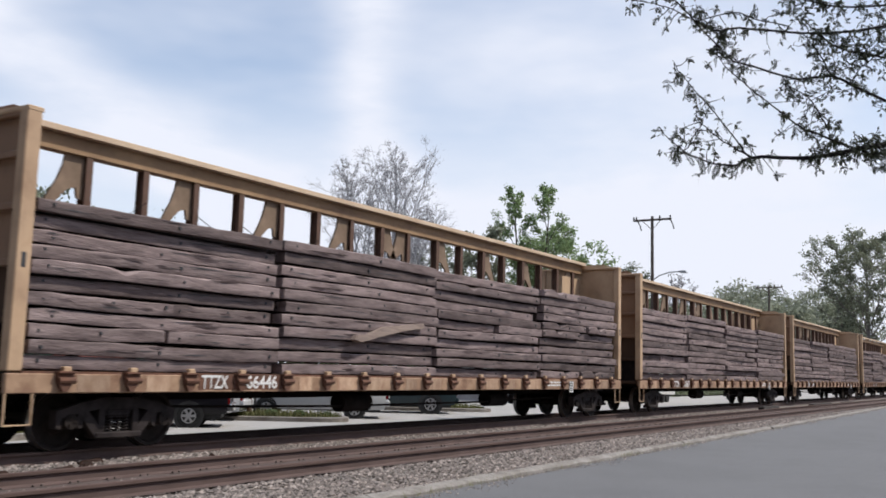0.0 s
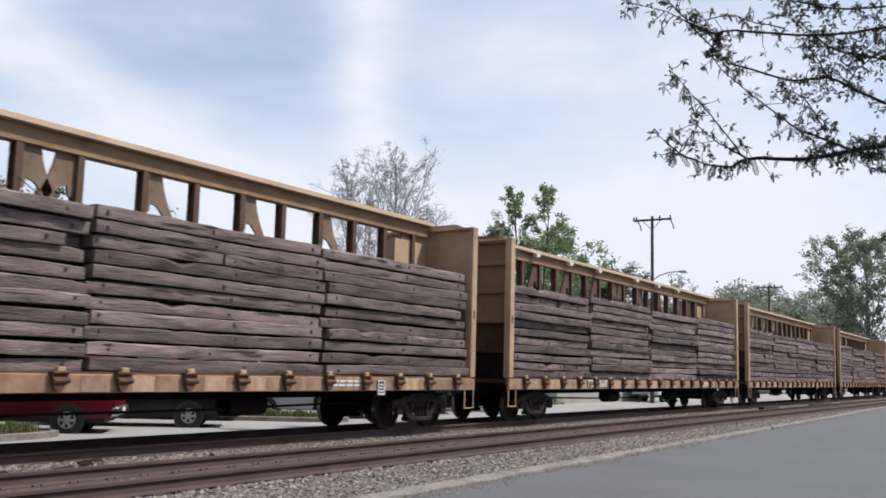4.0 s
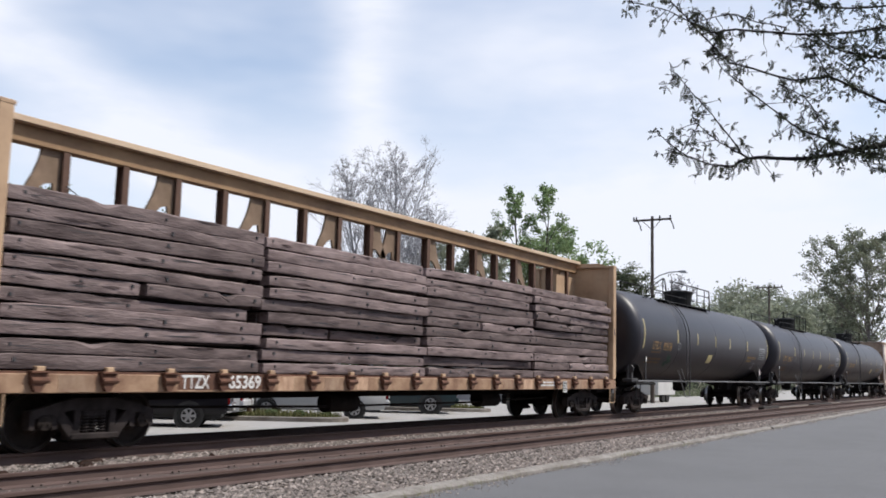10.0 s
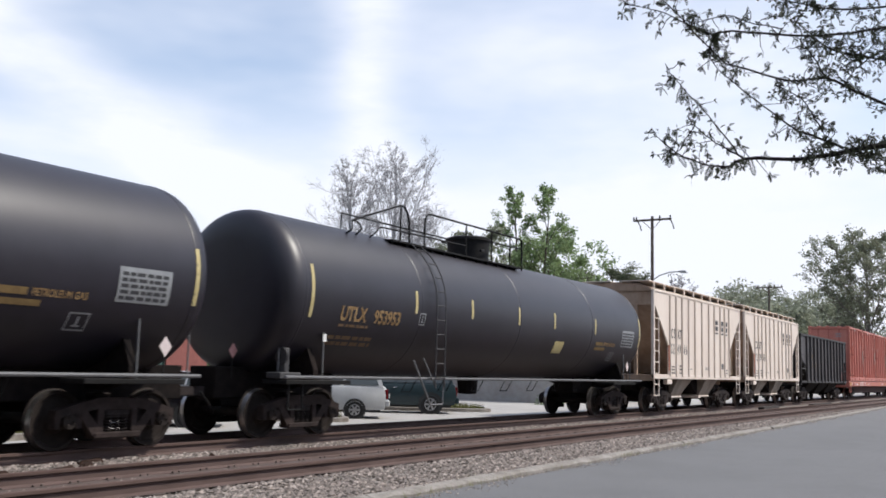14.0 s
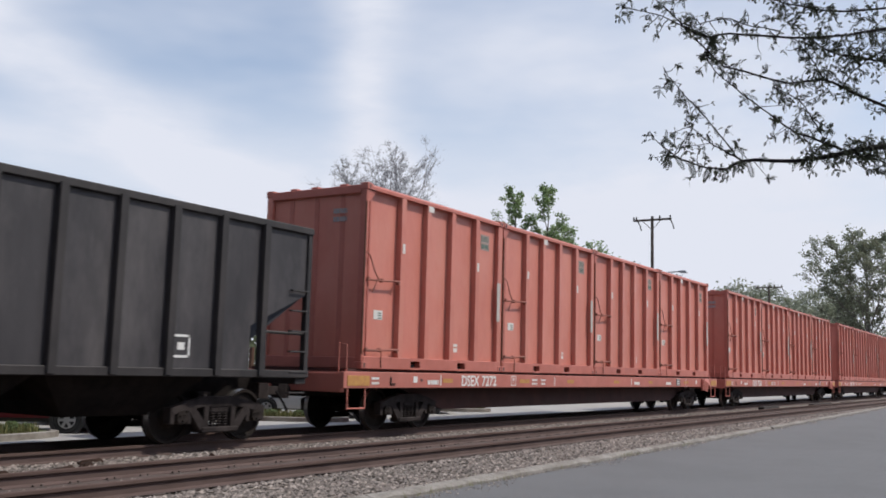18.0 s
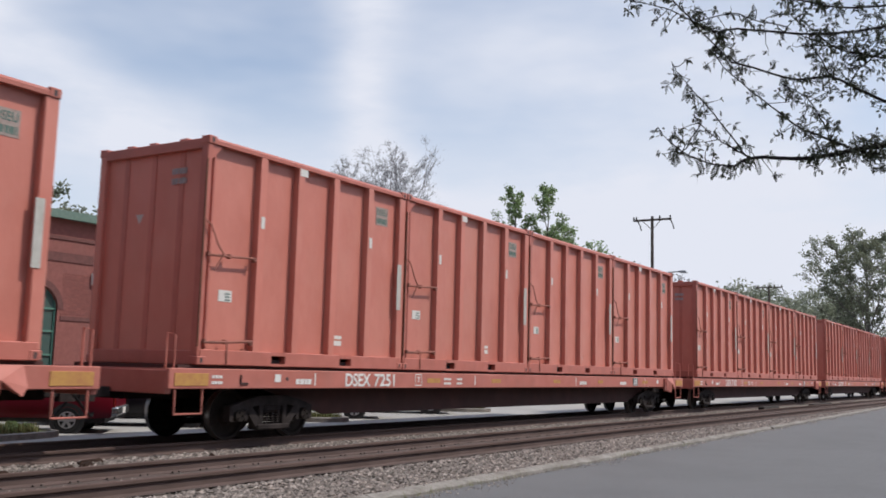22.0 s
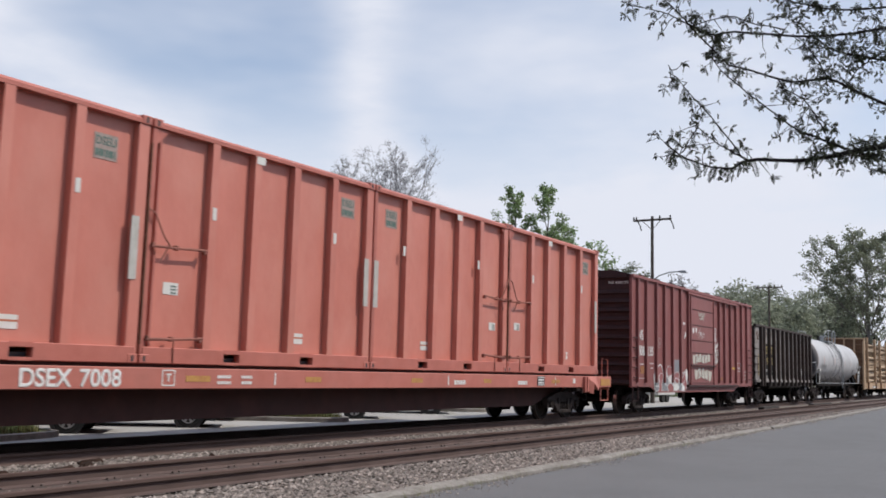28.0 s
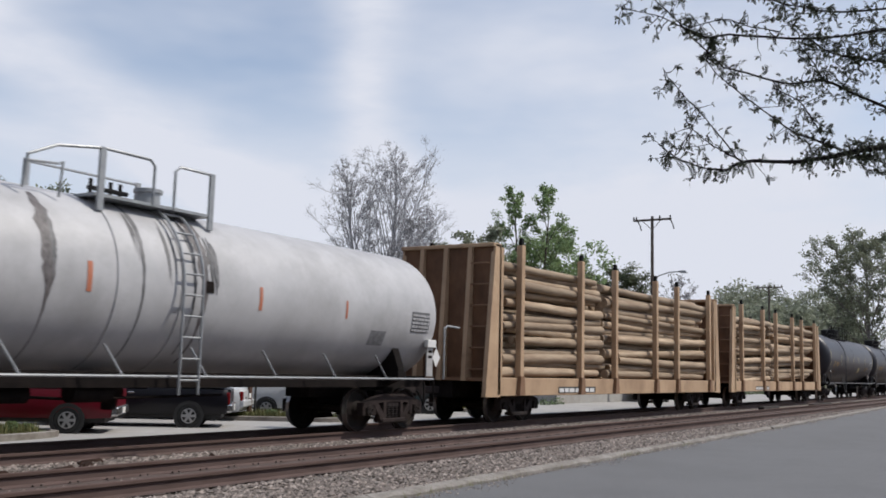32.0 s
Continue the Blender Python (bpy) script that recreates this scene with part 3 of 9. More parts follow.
# ---------- centre-beam flat cars with stacks of old crossties ----------
CB_L = 22.35
STACKS = [(0.30, 5.45), (5.58, 10.92), (11.0, 16.45), (16.55, 22.05)]


# tan of the top flange, lightened to paint the sunlight on it
TAN_SUNLIT = material("sunlit_tan_paint", (0.56, 0.405, 0.265), (0.72, 0.56, 0.41), 0.7, 0, 2.6, (1, 1, 1), (0.36, 0.21, 0.12), 0.6, 1.3, 0.12, 40)
# weathered tan of the knees, darkened so the colour carries their shade
KNEE = material("weathered_shaded_tan_plate", (0.15, 0.098, 0.062), (0.29, 0.20, 0.135), 0.8, 0, 3.0, (1, 1, 1), (0.13, 0.075, 0.05), 0.6, 1.6, 0.15, 40)
# rusty chord web, darkened with the shade of the flange above
CHORD = material("shaded_rusty_chord", (0.25, 0.145, 0.075), (0.42, 0.265, 0.14), 0.72, 0, 2.4, (0.6, 1, 1), (0.14, 0.075, 0.045), 0.7, 1.0, 0.15, 40)
GRIME_SHADE_BROWN = material("grime_and_shade_brown_steel", (0.045, 0.026, 0.018), (0.115, 0.065, 0.04), 0.85, 0, 2.4, (1, 1, 0.6), (0.02, 0.014, 0.012), 0.6, 1.2, 0.15, 40, spec=0.2)
SILL_TAN = material("grimy_tan_sill", (0.28, 0.165, 0.10), (0.48, 0.315, 0.20), 0.75, 0, 3.5, (1, 1, 1), (0.17, 0.078, 0.045), 0.9, 2.0, 0.15, 40)
PATCHED = material("patched_sill_paint", (0.34, 0.20, 0.12), (0.56, 0.40, 0.28), 0.75, 0, 4, (1, 1, 1), (0.20, 0.09, 0.055), 0.7, 2.2, 0.12, 40, 0.3)
PATCH = M().box(0.0, 1.0, -1.4535, -1.4495, 0.90, 1.145, 0.001).mesh("sill_patch", PATCHED)
LUG = M().box(-0.07, 0.07, -1.50, -1.42, 1.165, 1.27, 0.012).mesh("strap_lug", TAN)
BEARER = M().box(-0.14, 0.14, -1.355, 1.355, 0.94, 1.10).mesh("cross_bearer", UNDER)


# stations of the posts and winches along the car
BAYS = [0.92 + 1.194 * k for k in range(9)] + [11.6] + [12.95 + 1.215 * k for k in range(8)]


def timber_mesh(L, seed, h=0.222, w=0.24):
    """One rough timber: worn and chipped arrises, split ends, a slight bow and old spike holes."""
    r = random.Random(seed)
    m, n = M(), 17 if L > 4 else 10
    vs = []
    bow, sag = r.uniform(-0.025, 0.025), r.uniform(-0.024, 0.012)
    ph = r.uniform(0, 9)
    chip = r.choice((-1, -1, r.randrange(n)))
    for i in range(n):
        t = i / (n - 1)
        x = L * t + (r.uniform(-0.06, 0.06) if i in (0, n - 1) else r.uniform(-0.08, 0.08))
        bz = sag * math.sin(math.pi * t) + 0.008 * math.sin(6 * t + ph)
        by_ = bow * math.sin(math.pi * t) + r.uniform(-0.007, 0.007)
        hh = h * (0.875 + 0.075 * r.random()) * (0.93 if i in (0, n - 1) else 1)
        c = 0.007 + 0.022 * r.random() ** 3
        d = 0.008 + 0.034 * r.random() ** 3
        if i == chip:
            d, hh = d + 0.06, hh - 0.045
        vs += [(x, by_ + c * 0.3, bz + c), (x, by_ + r.uniform(-0.004, 0.014), bz + hh * r.uniform(0.4, 0.6)), (x, by_, bz + hh - d), (x, by_ + d, bz + hh), (x, by_ + w - c, bz + hh), (x, by_ + w, bz + hh - c), (x, by_ + w, bz + c), (x, by_ + c, bz)]
    k = 8
    fs = [(i * k + a, (i + 1) * k + a, (i + 1) * k + (a + 1) % k, i * k + (a + 1) % k) for i in range(n - 1) for a in range(k)]
    fs += [tuple(range(k)), tuple(range((n - 1) * k, n * k))[::-1]]
    m.add(vs, fs)
    dark, lit = M(), M()
    for t in (r.uniform(0.03, 0.09), r.uniform(0.42, 0.6), r.uniform(0.90, 0.97)):
        if r.random() < 0.8:
            x, z, q = L * t, h * r.uniform(0.35, 0.65), r.uniform(0.014, 0.026)
            dark.box(x - q, x + q, bow * math.sin(math.pi * t) - 0.016, bow * math.sin(math.pi * t) + 0.05, z - q * 1.2, z + q * 1.2)
    # long drying cracks
    for k in range(5):
        t0, ln, z = r.uniform(0.02, 0.75), r.uniform(0.05, 0.22), h * r.uniform(0.2, 0.8)
        q = r.uniform(0.003, 0.008)
        ys = [bow * math.sin(math.pi * (t0 + ln * f)) - 0.006 for f in (0, 0.5, 1)]
        dark.add([(L * t0, ys[0], z), (L * (t0 + ln * 0.5), ys[1], z + q + r.uniform(-0.01, 0.01)), (L * (t0 + ln), ys[2], z + r.uniform(-0.015, 0.015)), (L * (t0 + ln * 0.5), ys[1], z - q)], [(0, 3, 2, 1)])
    # splinters lifting off the face
    for k in range(r.choice((0, 1, 2, 3))):
        t0, ln, z = r.uniform(0.05, 0.7), r.uniform(0.3, 0.9), h * r.uniform(0.25, 0.85)
        x0, y0 = L * t0, bow * math.sin(math.pi * t0)
        lit.add([(x0, y0 + 0.01, z), (x0 + ln * 0.6, y0 - 0.03, z + 0.02), (x0 + ln, y0 - 0.014, z + r.uniform(-0.02, 0.03)), (x0 + ln * 0.6, y0 - 0.012, z - 0.022), (x0 + ln * 0.5, y0 + 0.02, z)], [(0, 1, 4), (1, 2, 4), (0, 3, 1), (3, 2, 1), (0, 4, 3), (4, 2, 3)])
    return m.mesh("timber", TIMBER, True), dark, lit


FULL = [timber_mesh(5.25, 10 + i) for i in range(16)]
HALF = [timber_mesh(2.6, 40 + i) for i in range(6)]
CORES = {}


def tie_stack(car_u, x0, x1, near, seed):
    """A stack of used crossties; its outer timbers can be told apart."""
    r = random.Random(seed)
    y = -1.43 if near else 1.43
    st = load_thing("timber_stack", "stack of weathered grey-brown used railway crossties on a flat car", "timber stack", car_u + x0, 1.215, y, "crosstie stacks on the train")
    sgn = 1 if near else -1
    L, z, n = x1 - x0, 0.0, 11
    h = r.choice((0.226, 0.231, 0.236))
    holes, splinters = M(), M()
    for i in range(n):
        def put(timber, x, length, full):
            mesh, dark, lit = timber
            sx = length / (5.25 if full else 2.6)
            sh = r.choice((0.0, 0.02, 0.05, 0.08, 0.13)) + r.uniform(0, 0.025)
            o = part("timber", mesh, None, st)
            o.matrix_basis = pose(x + r.uniform(-0.04, 0.03), sgn * sh, z + r.uniform(0, 0.006), 0, r.uniform(-0.32, 0.32), 0) @ Matrix.Diagonal((sx, sgn, h / 0.236 * (1.0 + r.uniform(-0.06, 0.06)), 1))
            holes.add([o.matrix_basis @ Vector(v) for v in dark.v], dark.f)
            splinters.add([o.matrix_basis @ Vector(v) for v in lit.v], lit.f)
        if r.random() < 0.16:
            cut = r.uniform(0.35, 0.65) * L
            put(r.choice(HALF), 0, cut - 0.02, False)
            put(r.choice(HALF), cut, L - cut, False)
        else:
            put(r.choice(FULL), 0, L - (r.uniform(0.1, 0.6) if r.random() < 0.15 else 0), True)
        z += h
    tagged(part("spike_hole", holes, INK, st, "old spike holes and drying cracks"), kind="stuff")
    if splinters.v:
        tagged(part("splinter", splinters, TIMBER, st), kind="stuff")
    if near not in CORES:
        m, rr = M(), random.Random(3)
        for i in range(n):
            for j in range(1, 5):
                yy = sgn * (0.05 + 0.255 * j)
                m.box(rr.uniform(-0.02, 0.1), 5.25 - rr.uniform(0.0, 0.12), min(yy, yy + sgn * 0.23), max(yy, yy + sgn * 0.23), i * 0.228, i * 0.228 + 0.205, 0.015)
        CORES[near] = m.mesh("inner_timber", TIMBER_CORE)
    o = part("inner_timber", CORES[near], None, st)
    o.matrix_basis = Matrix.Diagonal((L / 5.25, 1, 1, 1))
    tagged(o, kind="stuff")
    return st


def centre_beam(u, number, seed, lamps=False):
    r = random.Random(seed)
    car = car_thing("centerbeam_flatcar", "tan centre-beam flat car with end bulkheads carrying old crossties", u, group="centre-beam cars of the train")
    L = CB_L
    # deck and sills
    part("deck", M().ext([(-1.42, 1.14), (1.42, 1.14), (1.42, 1.20), (0.1, 1.17), (-0.1, 1.17), (-1.42, 1.20)], "x", 0.25, L - 0.25), RUST_BROWN, car)
    for s in (-1, 1):
        part("side_sill", M().box(0.0, L, min(s * 1.36, s * 1.45), max(s * 1.36, s * 1.45), 0.885, 1.165, 0.012), SILL_TAN, car, "tan paint with rusty patches")
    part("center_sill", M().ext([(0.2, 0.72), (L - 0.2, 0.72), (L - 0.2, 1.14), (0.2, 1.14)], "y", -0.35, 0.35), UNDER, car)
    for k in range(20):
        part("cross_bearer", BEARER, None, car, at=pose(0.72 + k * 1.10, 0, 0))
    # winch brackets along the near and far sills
    wm = M()
    wm.ext([(-0.16, 1.22), (0.14, 1.22), (0.10, 1.05), (0.02, 0.94), (-0.06, 0.94), (-0.13, 1.06)], "y", -1.52, -1.44)
    wm.box(-0.16, 0.12, -1.56, -1.44, 1.20, 1.235, 0.006)
    wm.cyl((-0.14, -1.52, 1.10), (0.14, -1.52, 1.10), 0.045, n=8)
    me = wm.mesh("winch", RUST_BROWN)
    for x in BAYS:
        part("winch", me, None, car, at=pose(x, 0, -0.03))
        part("winch", me, None, car, at=pose(x, 0, -0.03, 0, 0, 180))
        part("strap_lug", LUG, None, car, at=pose(x + 0.02, 0, 0))
    # patches of old and new paint between the winches
    for x in BAYS[:-1]:
        if r.random() < 0.75:
            o = part("sill_patch", PATCH, None, car)
            o.matrix_basis = pose(x + 0.18 + r.uniform(0, 0.25), 0, 0) @ Matrix.Diagonal((r.uniform(0.3, 0.75), 1, 1, 1))
    # bulkheads
    for e, xs, d in (("front", 0.0, 1), ("rear", L, -1)):
        m = M()
        a, b = sorted((xs + d * 0.13, xs + d * 0.17))
        m.ext([(-1.42, 1.0), (1.42, 1.0), (1.42, 4.84), (0.9, 5.03), (-0.9, 5.03), (-1.42, 4.84)], "x", a, b)
        # the front bulkhead takes the darker tan, which paints in its shade
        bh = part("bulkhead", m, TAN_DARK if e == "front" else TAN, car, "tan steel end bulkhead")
        for s in (-1, 1):
            y0, y1 = sorted((s * 1.45, s * 1.27))
            x0, x1 = sorted((xs, xs + d * 0.24))
            part("corner_post", M().box(x0, x1, y0 - 0.004, y1 + 0.004, 1.195, 4.88, 0.015), TAN, bh)
        x0, x1 = sorted((xs + d * 0.02, xs + d * 0.13))
        for z in (1.05, 1.85, 2.65, 3.45, 4.2, 4.80):
            part("stiffener", M().box(x0, x1, -1.27, 1.27, z, z + 0.10, 0.012), TAN_DARK if z > 2.6 else GRIME_SHADE_BROWN, bh)
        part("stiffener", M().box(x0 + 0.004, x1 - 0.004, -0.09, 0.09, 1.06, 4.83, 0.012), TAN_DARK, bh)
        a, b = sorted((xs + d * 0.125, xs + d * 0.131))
        # panels darker towards the bottom: grime together with painted-in shade
        part("grime_panel", M().box(a, b, -1.26, 1.26, 1.0, 1.9), UNDER, bh, "lower panel blackened by grime and painted shade")
        part("grime_panel", M().box(a, b, -1.26, 1.26, 1.905, 2.72), GRIME_SHADE_BROWN, bh, "panel browned by grime and painted shade")
        part("post_slot", M().box(xs + d * 0.12 - 0.045, xs + d * 0.12 + 0.045, -1.456, -1.44, 2.62, 2.85, 0.01), INK, bh)
        part("cap_rail", M().box(min(xs, xs + d * 0.26), max(xs, xs + d * 0.26), -1.46, 1.46, 4.86, 4.93, 0.01), TAN, bh)
    # the centre beam: chord, posts, knee plates
    ch = M()
    ch.box(0.2, L - 0.2, -0.25, 0.25, 5.00, 5.10, 0.006)
    tc_ = part("top_chord", ch, TAN_SUNLIT, car, "tan top chord of the centre beam")
    part("chord_web", M().box(0.2, L - 0.2, -0.11, 0.11, 4.71, 4.998, 0.01), CHORD, tc_, "rust-stained brown chord web with flange shade painted in")
    post = M()
    post.box(-0.02, 0.02, -0.085, 0.085, 1.16, 4.72)
    for s in (-1, 1):
        post.box(-0.065, 0.065, s * 0.085 - 0.012, s * 0.085 + 0.012, 1.16, 4.72)
    me = post.mesh("post", POST_STEEL)
    knee = M().ext([(0.05, 4.73), (0.42, 4.73), (0.46, 4.52), (0.55, 4.28), (0.78, 3.86), (1.02, 3.42), (1.15, 3.18), (0.97, 3.18), (0.74, 3.60), (0.50, 3.98), (0.34, 4.14), (0.19, 4.18), (0.16, 4.02), (0.05, 3.98)], "y", -0.025, 0.025)
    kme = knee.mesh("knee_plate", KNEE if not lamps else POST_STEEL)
    for k, x in enumerate(BAYS[1:]):
        part("post", me, None, car, at=pose(x, 0, 0))
        # knees lean outwards on both halves and cross in the middle
        lean = {0: -1, 2: -1, 4: -1, 6: -1, 7: 1, 8: -1, 9: 1, 11: 1, 13: 1, 16: -1}.get(k, 0)
        if lean:
            part("knee_plate", kme, None, car, at=pose(x, 0, 0, 0, 0, 0 if lean > 0 else 180))
    # a plain plate closes the truss beside the rear bulkhead
    part("end_plate", M().box(L - 1.62, L - 0.2, -0.03, 0.03, 3.3, 4.55), TAN, car)
    # slack tie-down cables between the posts
    for k in range(1, len(BAYS) - 2):
        a, b = BAYS[k], BAYS[k + 1]
        if r.random() < 0.2:
            continue
        up, low = r.uniform(3.9, 4.15), r.uniform(3.68, 3.8)
        if r.random() < 0.5:
            up, low = low, up
        pts = [(a + (b - a) * t, -0.12 - 0.1 * math.sin(math.pi * t), up + (low - up) * t - 0.12 * math.sin(math.pi * t)) for t in (0, 0.2, 0.4, 0.6, 0.8, 1)]
        part("tie_down_cable", M().tube(pts, 0.008, 4), UNDER, car, "slack thin steel cable")
    if lamps:
        for k in range(7):
            m = M().ext([(-0.15, 4.76), (0.15, 4.76), (0.10, 4.66), (-0.10, 4.66)], "y", -0.34, -0.2)
            part("strap_guide", m, WHITE, car, at=pose(1.45 + 2.43 * k + (1.2 if k > 3 else 0), 0, 0.22))
    # lettering and placards on the sill
    mx = 5.1 if number == "366870" else 3.58
    part("mark_panel", M().box(mx - 0.06, mx + 2.0, -1.458, -1.45, 0.93, 1.18), RUST_BROWN, car, "rust-brown painted panel")
    lettering("reporting_mark", "TTZX", 0.31, WHITE, car, side(mx, -1.462, 0.95), width=0.62)
    lettering("car_number", number, 0.31, WHITE, car, side(mx + 0.92, -1.462, 0.95), width=0.95)
    px_ = {10: 18.72, 11: 15.85}.get(seed, 18.22)
    pl = part("placard", M().box(px_, px_ + 0.28, -1.475, -1.465, 0.79, 1.12, 0.004), INK, car, "black and white data placard")
    pm = M()
    pm.box(px_ + 0.01, px_ + 0.27, -1.48, -1.474, 1.085, 1.11).box(px_ + 0.01, px_ + 0.27, -1.48, -1.474, 0.80, 0.84)
    pm.box(px_ + 0.01, px_ + 0.035, -1.48, -1.474, 0.80, 1.11).box(px_ + 0.245, px_ + 0.27, -1.48, -1.474, 0.80, 1.11)
    bars(pm, px_ + 0.06, -1.476, 0.87, 0.17, 0.20, 3, 0.5, seed)
    tagged(part("placard_mark", pm, WHITE, pl), kind="stuff")
    lab = M()
    bars(lab, L - 5.6, -1.455, 0.98, 1.1, 0.16, 2, 0.6, seed + 3)
    tagged(part("sill_stencil", lab, WHITE, car), kind="stuff")
    stirrup(0.02, -1.42, 0.95, 0.42, 0.5, TAN, car)
    stirrup(L - 0.45, -1.42, 0.95, 0.42, 0.5, TAN, car)
    for xx in (8.2, 14.5):
        part("brake_reservoir", M().lathe([(0, 0.05), (0.02, 0.2), (1.0, 0.2), (1.02, 0.05)], "x", (xx, -0.7, 0.62), 14), UNDER, car, smooth=True)
    part("brake_rigging", M().tube([(3.6, -0.75, 0.62), (8.0, -0.8, 0.55), (14, -0.8, 0.55), (18.6, -0.75, 0.62)], 0.025, 6), UNDER, car)
    if seed == 10:
        q = M().tube([(21.7 + 0.26 * math.cos(0.5236 * k), -1.31, 0.50 + 0.26 * math.sin(0.5236 * k)) for k in range(13)], 0.018, 6)
        for k in range(3):
            a, b = 0.26 * math.cos(1.047 * k), 0.26 * math.sin(1.047 * k)
            q.tube([(21.7 - a, -1.31, 0.50 - b), (21.7 + a, -1.31, 0.50 + b)], 0.012, 5)
        part("brake_wheel", q.tube([(21.7, -1.31, 0.50), (21.7, -1.28, 0.9)], 0.02, 6), BOGIE_BROWN, car, "dusty spoked brake wheel")
    bogie(car, u, 2.2)
    bogie(car, u, L - 1.95)
    couplers(car, L)
    for i, (a, b) in enumerate(STACKS):
        tie_stack(u, a, b, True, seed * 10 + i)
        tie_stack(u, a, b, False, seed * 10 + 5 + i)
    return car


for i, num in enumerate(("366446", "366067", "366446", "366870", "365763", "365369", "365369")):
    centre_beam(7.95 + 24.135 * i, num, 7 + i, lamps=(i == 3))
# a split board torn from one of the stacks lies across its side
q = M().ext([(0.0, 0.0), (0.25, -0.05), (0.9, 0.09), (1.7, 0.24), (2.6, 0.36), (2.55, 0.46), (1.6, 0.36), (1.0, 0.30), (0.5, 0.12), (0.1, 0.10)], "y", -0.10, 0.07)
load_thing("broken_board", "pale split board torn loose across a crosstie stack", "board", 7.95 + 7.65, 1.93, -1.43, m=q, mat=SPLIT_WOOD)


# ---------- tank cars ----------
def tank_patch(x0, x1, z0, z1, r, zc, n=8, lift=0.006, ends=None):
    """A strip that lies on the near side of a lying cylinder."""
    m, vs = M(), []
    for i in range(n + 1):
        z = z0 + (z1 - z0) * i / n
        y = -math.sqrt(max((r + lift) ** 2 - (z - zc) ** 2, 0.0))
        w = 0.0 if ends is None else ends[i % len(ends)]
        vs += [(x0 + w, y, z), (x1 + w * 0.6, y, z)]
    return m.add(vs, [(2 * i, 2 * i + 1, 2 * i + 3, 2 * i + 2) for i in range(n)])


def tank_letters(text, x, z, size, r, zc, mat, car, name, squeeze=1.0):
    ob = lettering(name, text, size, mat, car, Matrix.Identity(4))
    me = ob.data.copy()
    squeeze /= max(v.co.x for v in me.vertices)
    ob.data = me
    for v in me.vertices:
        zz = z + v.co.y
        v.co = (x + v.co.x * squeeze, -math.sqrt((r + 0.007) ** 2 - (zz - zc) ** 2), zz)
    return ob


def tank_bars(x, z, w, h, rows, r, zc, mat, car, seed, name="stencilling"):
    rnd, m = random.Random(seed), M()
    for k in range(rows):
        zz, left = z + h * (rows - 1 - k) / rows, x
        while left < x + w - 0.03:
            st = min(rnd.uniform(0.1, 0.24) * w, x + w - left)
            p = tank_patch(left, left + st * 0.8, zz, zz + h / rows * 0.6, r, zc, 1)
            m.add(p.v, p.f)
            left += st
    return part(name, m, mat, car)


def tank_head(r, x_shell, d, sign, bend=0.28):
    """Outline of a dished end from the shell to its middle."""
    pts = []
    for i in range(11):
        a = (i / 10) * math.pi / 2
        pts.append((x_shell + sign * d * math.sin(a), max(r * math.cos(a) ** bend, 0.02)))
    return pts


def tank_body(x0, x1, r, zc, mat, car, d=0.44, bend=0.28):
    prof = tank_head(r, x0, d, -1, bend)[::-1] + tank_head(r, x1, d, 1, bend)
    return part("tank", M().lathe(prof, "x", (0, 0, zc), 64), mat, car, smooth=True)


def arc_ladder(x, w, r, zc, z_top, z_low, mat, car, rungs=10, thick=0.014):
    m = M()
    path = []
    for i in range(14):
        z = z_top + (z_low - z_top) * i / 13
        if z > zc - 0.15:
            y = -math.sqrt(max((r + 0.12) ** 2 - (z - zc) ** 2, 0.04))
        else:
            y = -(r + 0.12)
        path.append((y, z))
    for xx in (x, x + w):
        m.tube([(xx, y, z) for y, z in path], thick, 6)
    for i in range(rungs):
        f = (i + 0.4) / rungs * 12.9
        k, t = int(f), f - int(f)
        y, z = path[k][0] * (1 - t) + path[k + 1][0] * t, path[k][1] * (1 - t) + path[k + 1][1] * t
        m.tube([(x, y, z), (x + w, y, z)], thick * 0.8, 6)
    return part("ladder", m, mat, car, smooth=True)


TANK_L = 19.8
LADDER_GREY = material("worn_grey_ladder", (0.032, 0.031, 0.033), (0.070, 0.067, 0.070), 0.65, 0, 7, (1, 1, 1), None, 0, 1, 0.05)
DULL_YELLOW = material("dull_yellow_stencil", (0.16, 0.10, 0.04), (0.26, 0.17, 0.06), 0.7, 0, 8, (1, 1, 1), None, 0, 1, 0)
FADED_LETTER = material("worn_tan_lettering", (0.27, 0.16, 0.065), (0.52, 0.34, 0.15), 0.7, 0, 7, (1, 1, 1), None, 0, 1, 0)
PINK = material("faded_pink_placard", (0.45, 0.20, 0.19), (0.60, 0.34, 0.32), 0.6, 0, 8, (1, 1, 1), None, 0, 1, 0)
PALE_PINK = material("pale_pink_placard", (0.62, 0.50, 0.49), (0.74, 0.66, 0.65), 0.6, 0, 8, (1, 1, 1), None, 0, 1, 0)
FADED_OCHRE = material("faded_ochre_stencil", (0.14, 0.085, 0.045), (0.20, 0.12, 0.06), 0.7, 0, 8, (1, 1, 1), None, 0, 1, 0)


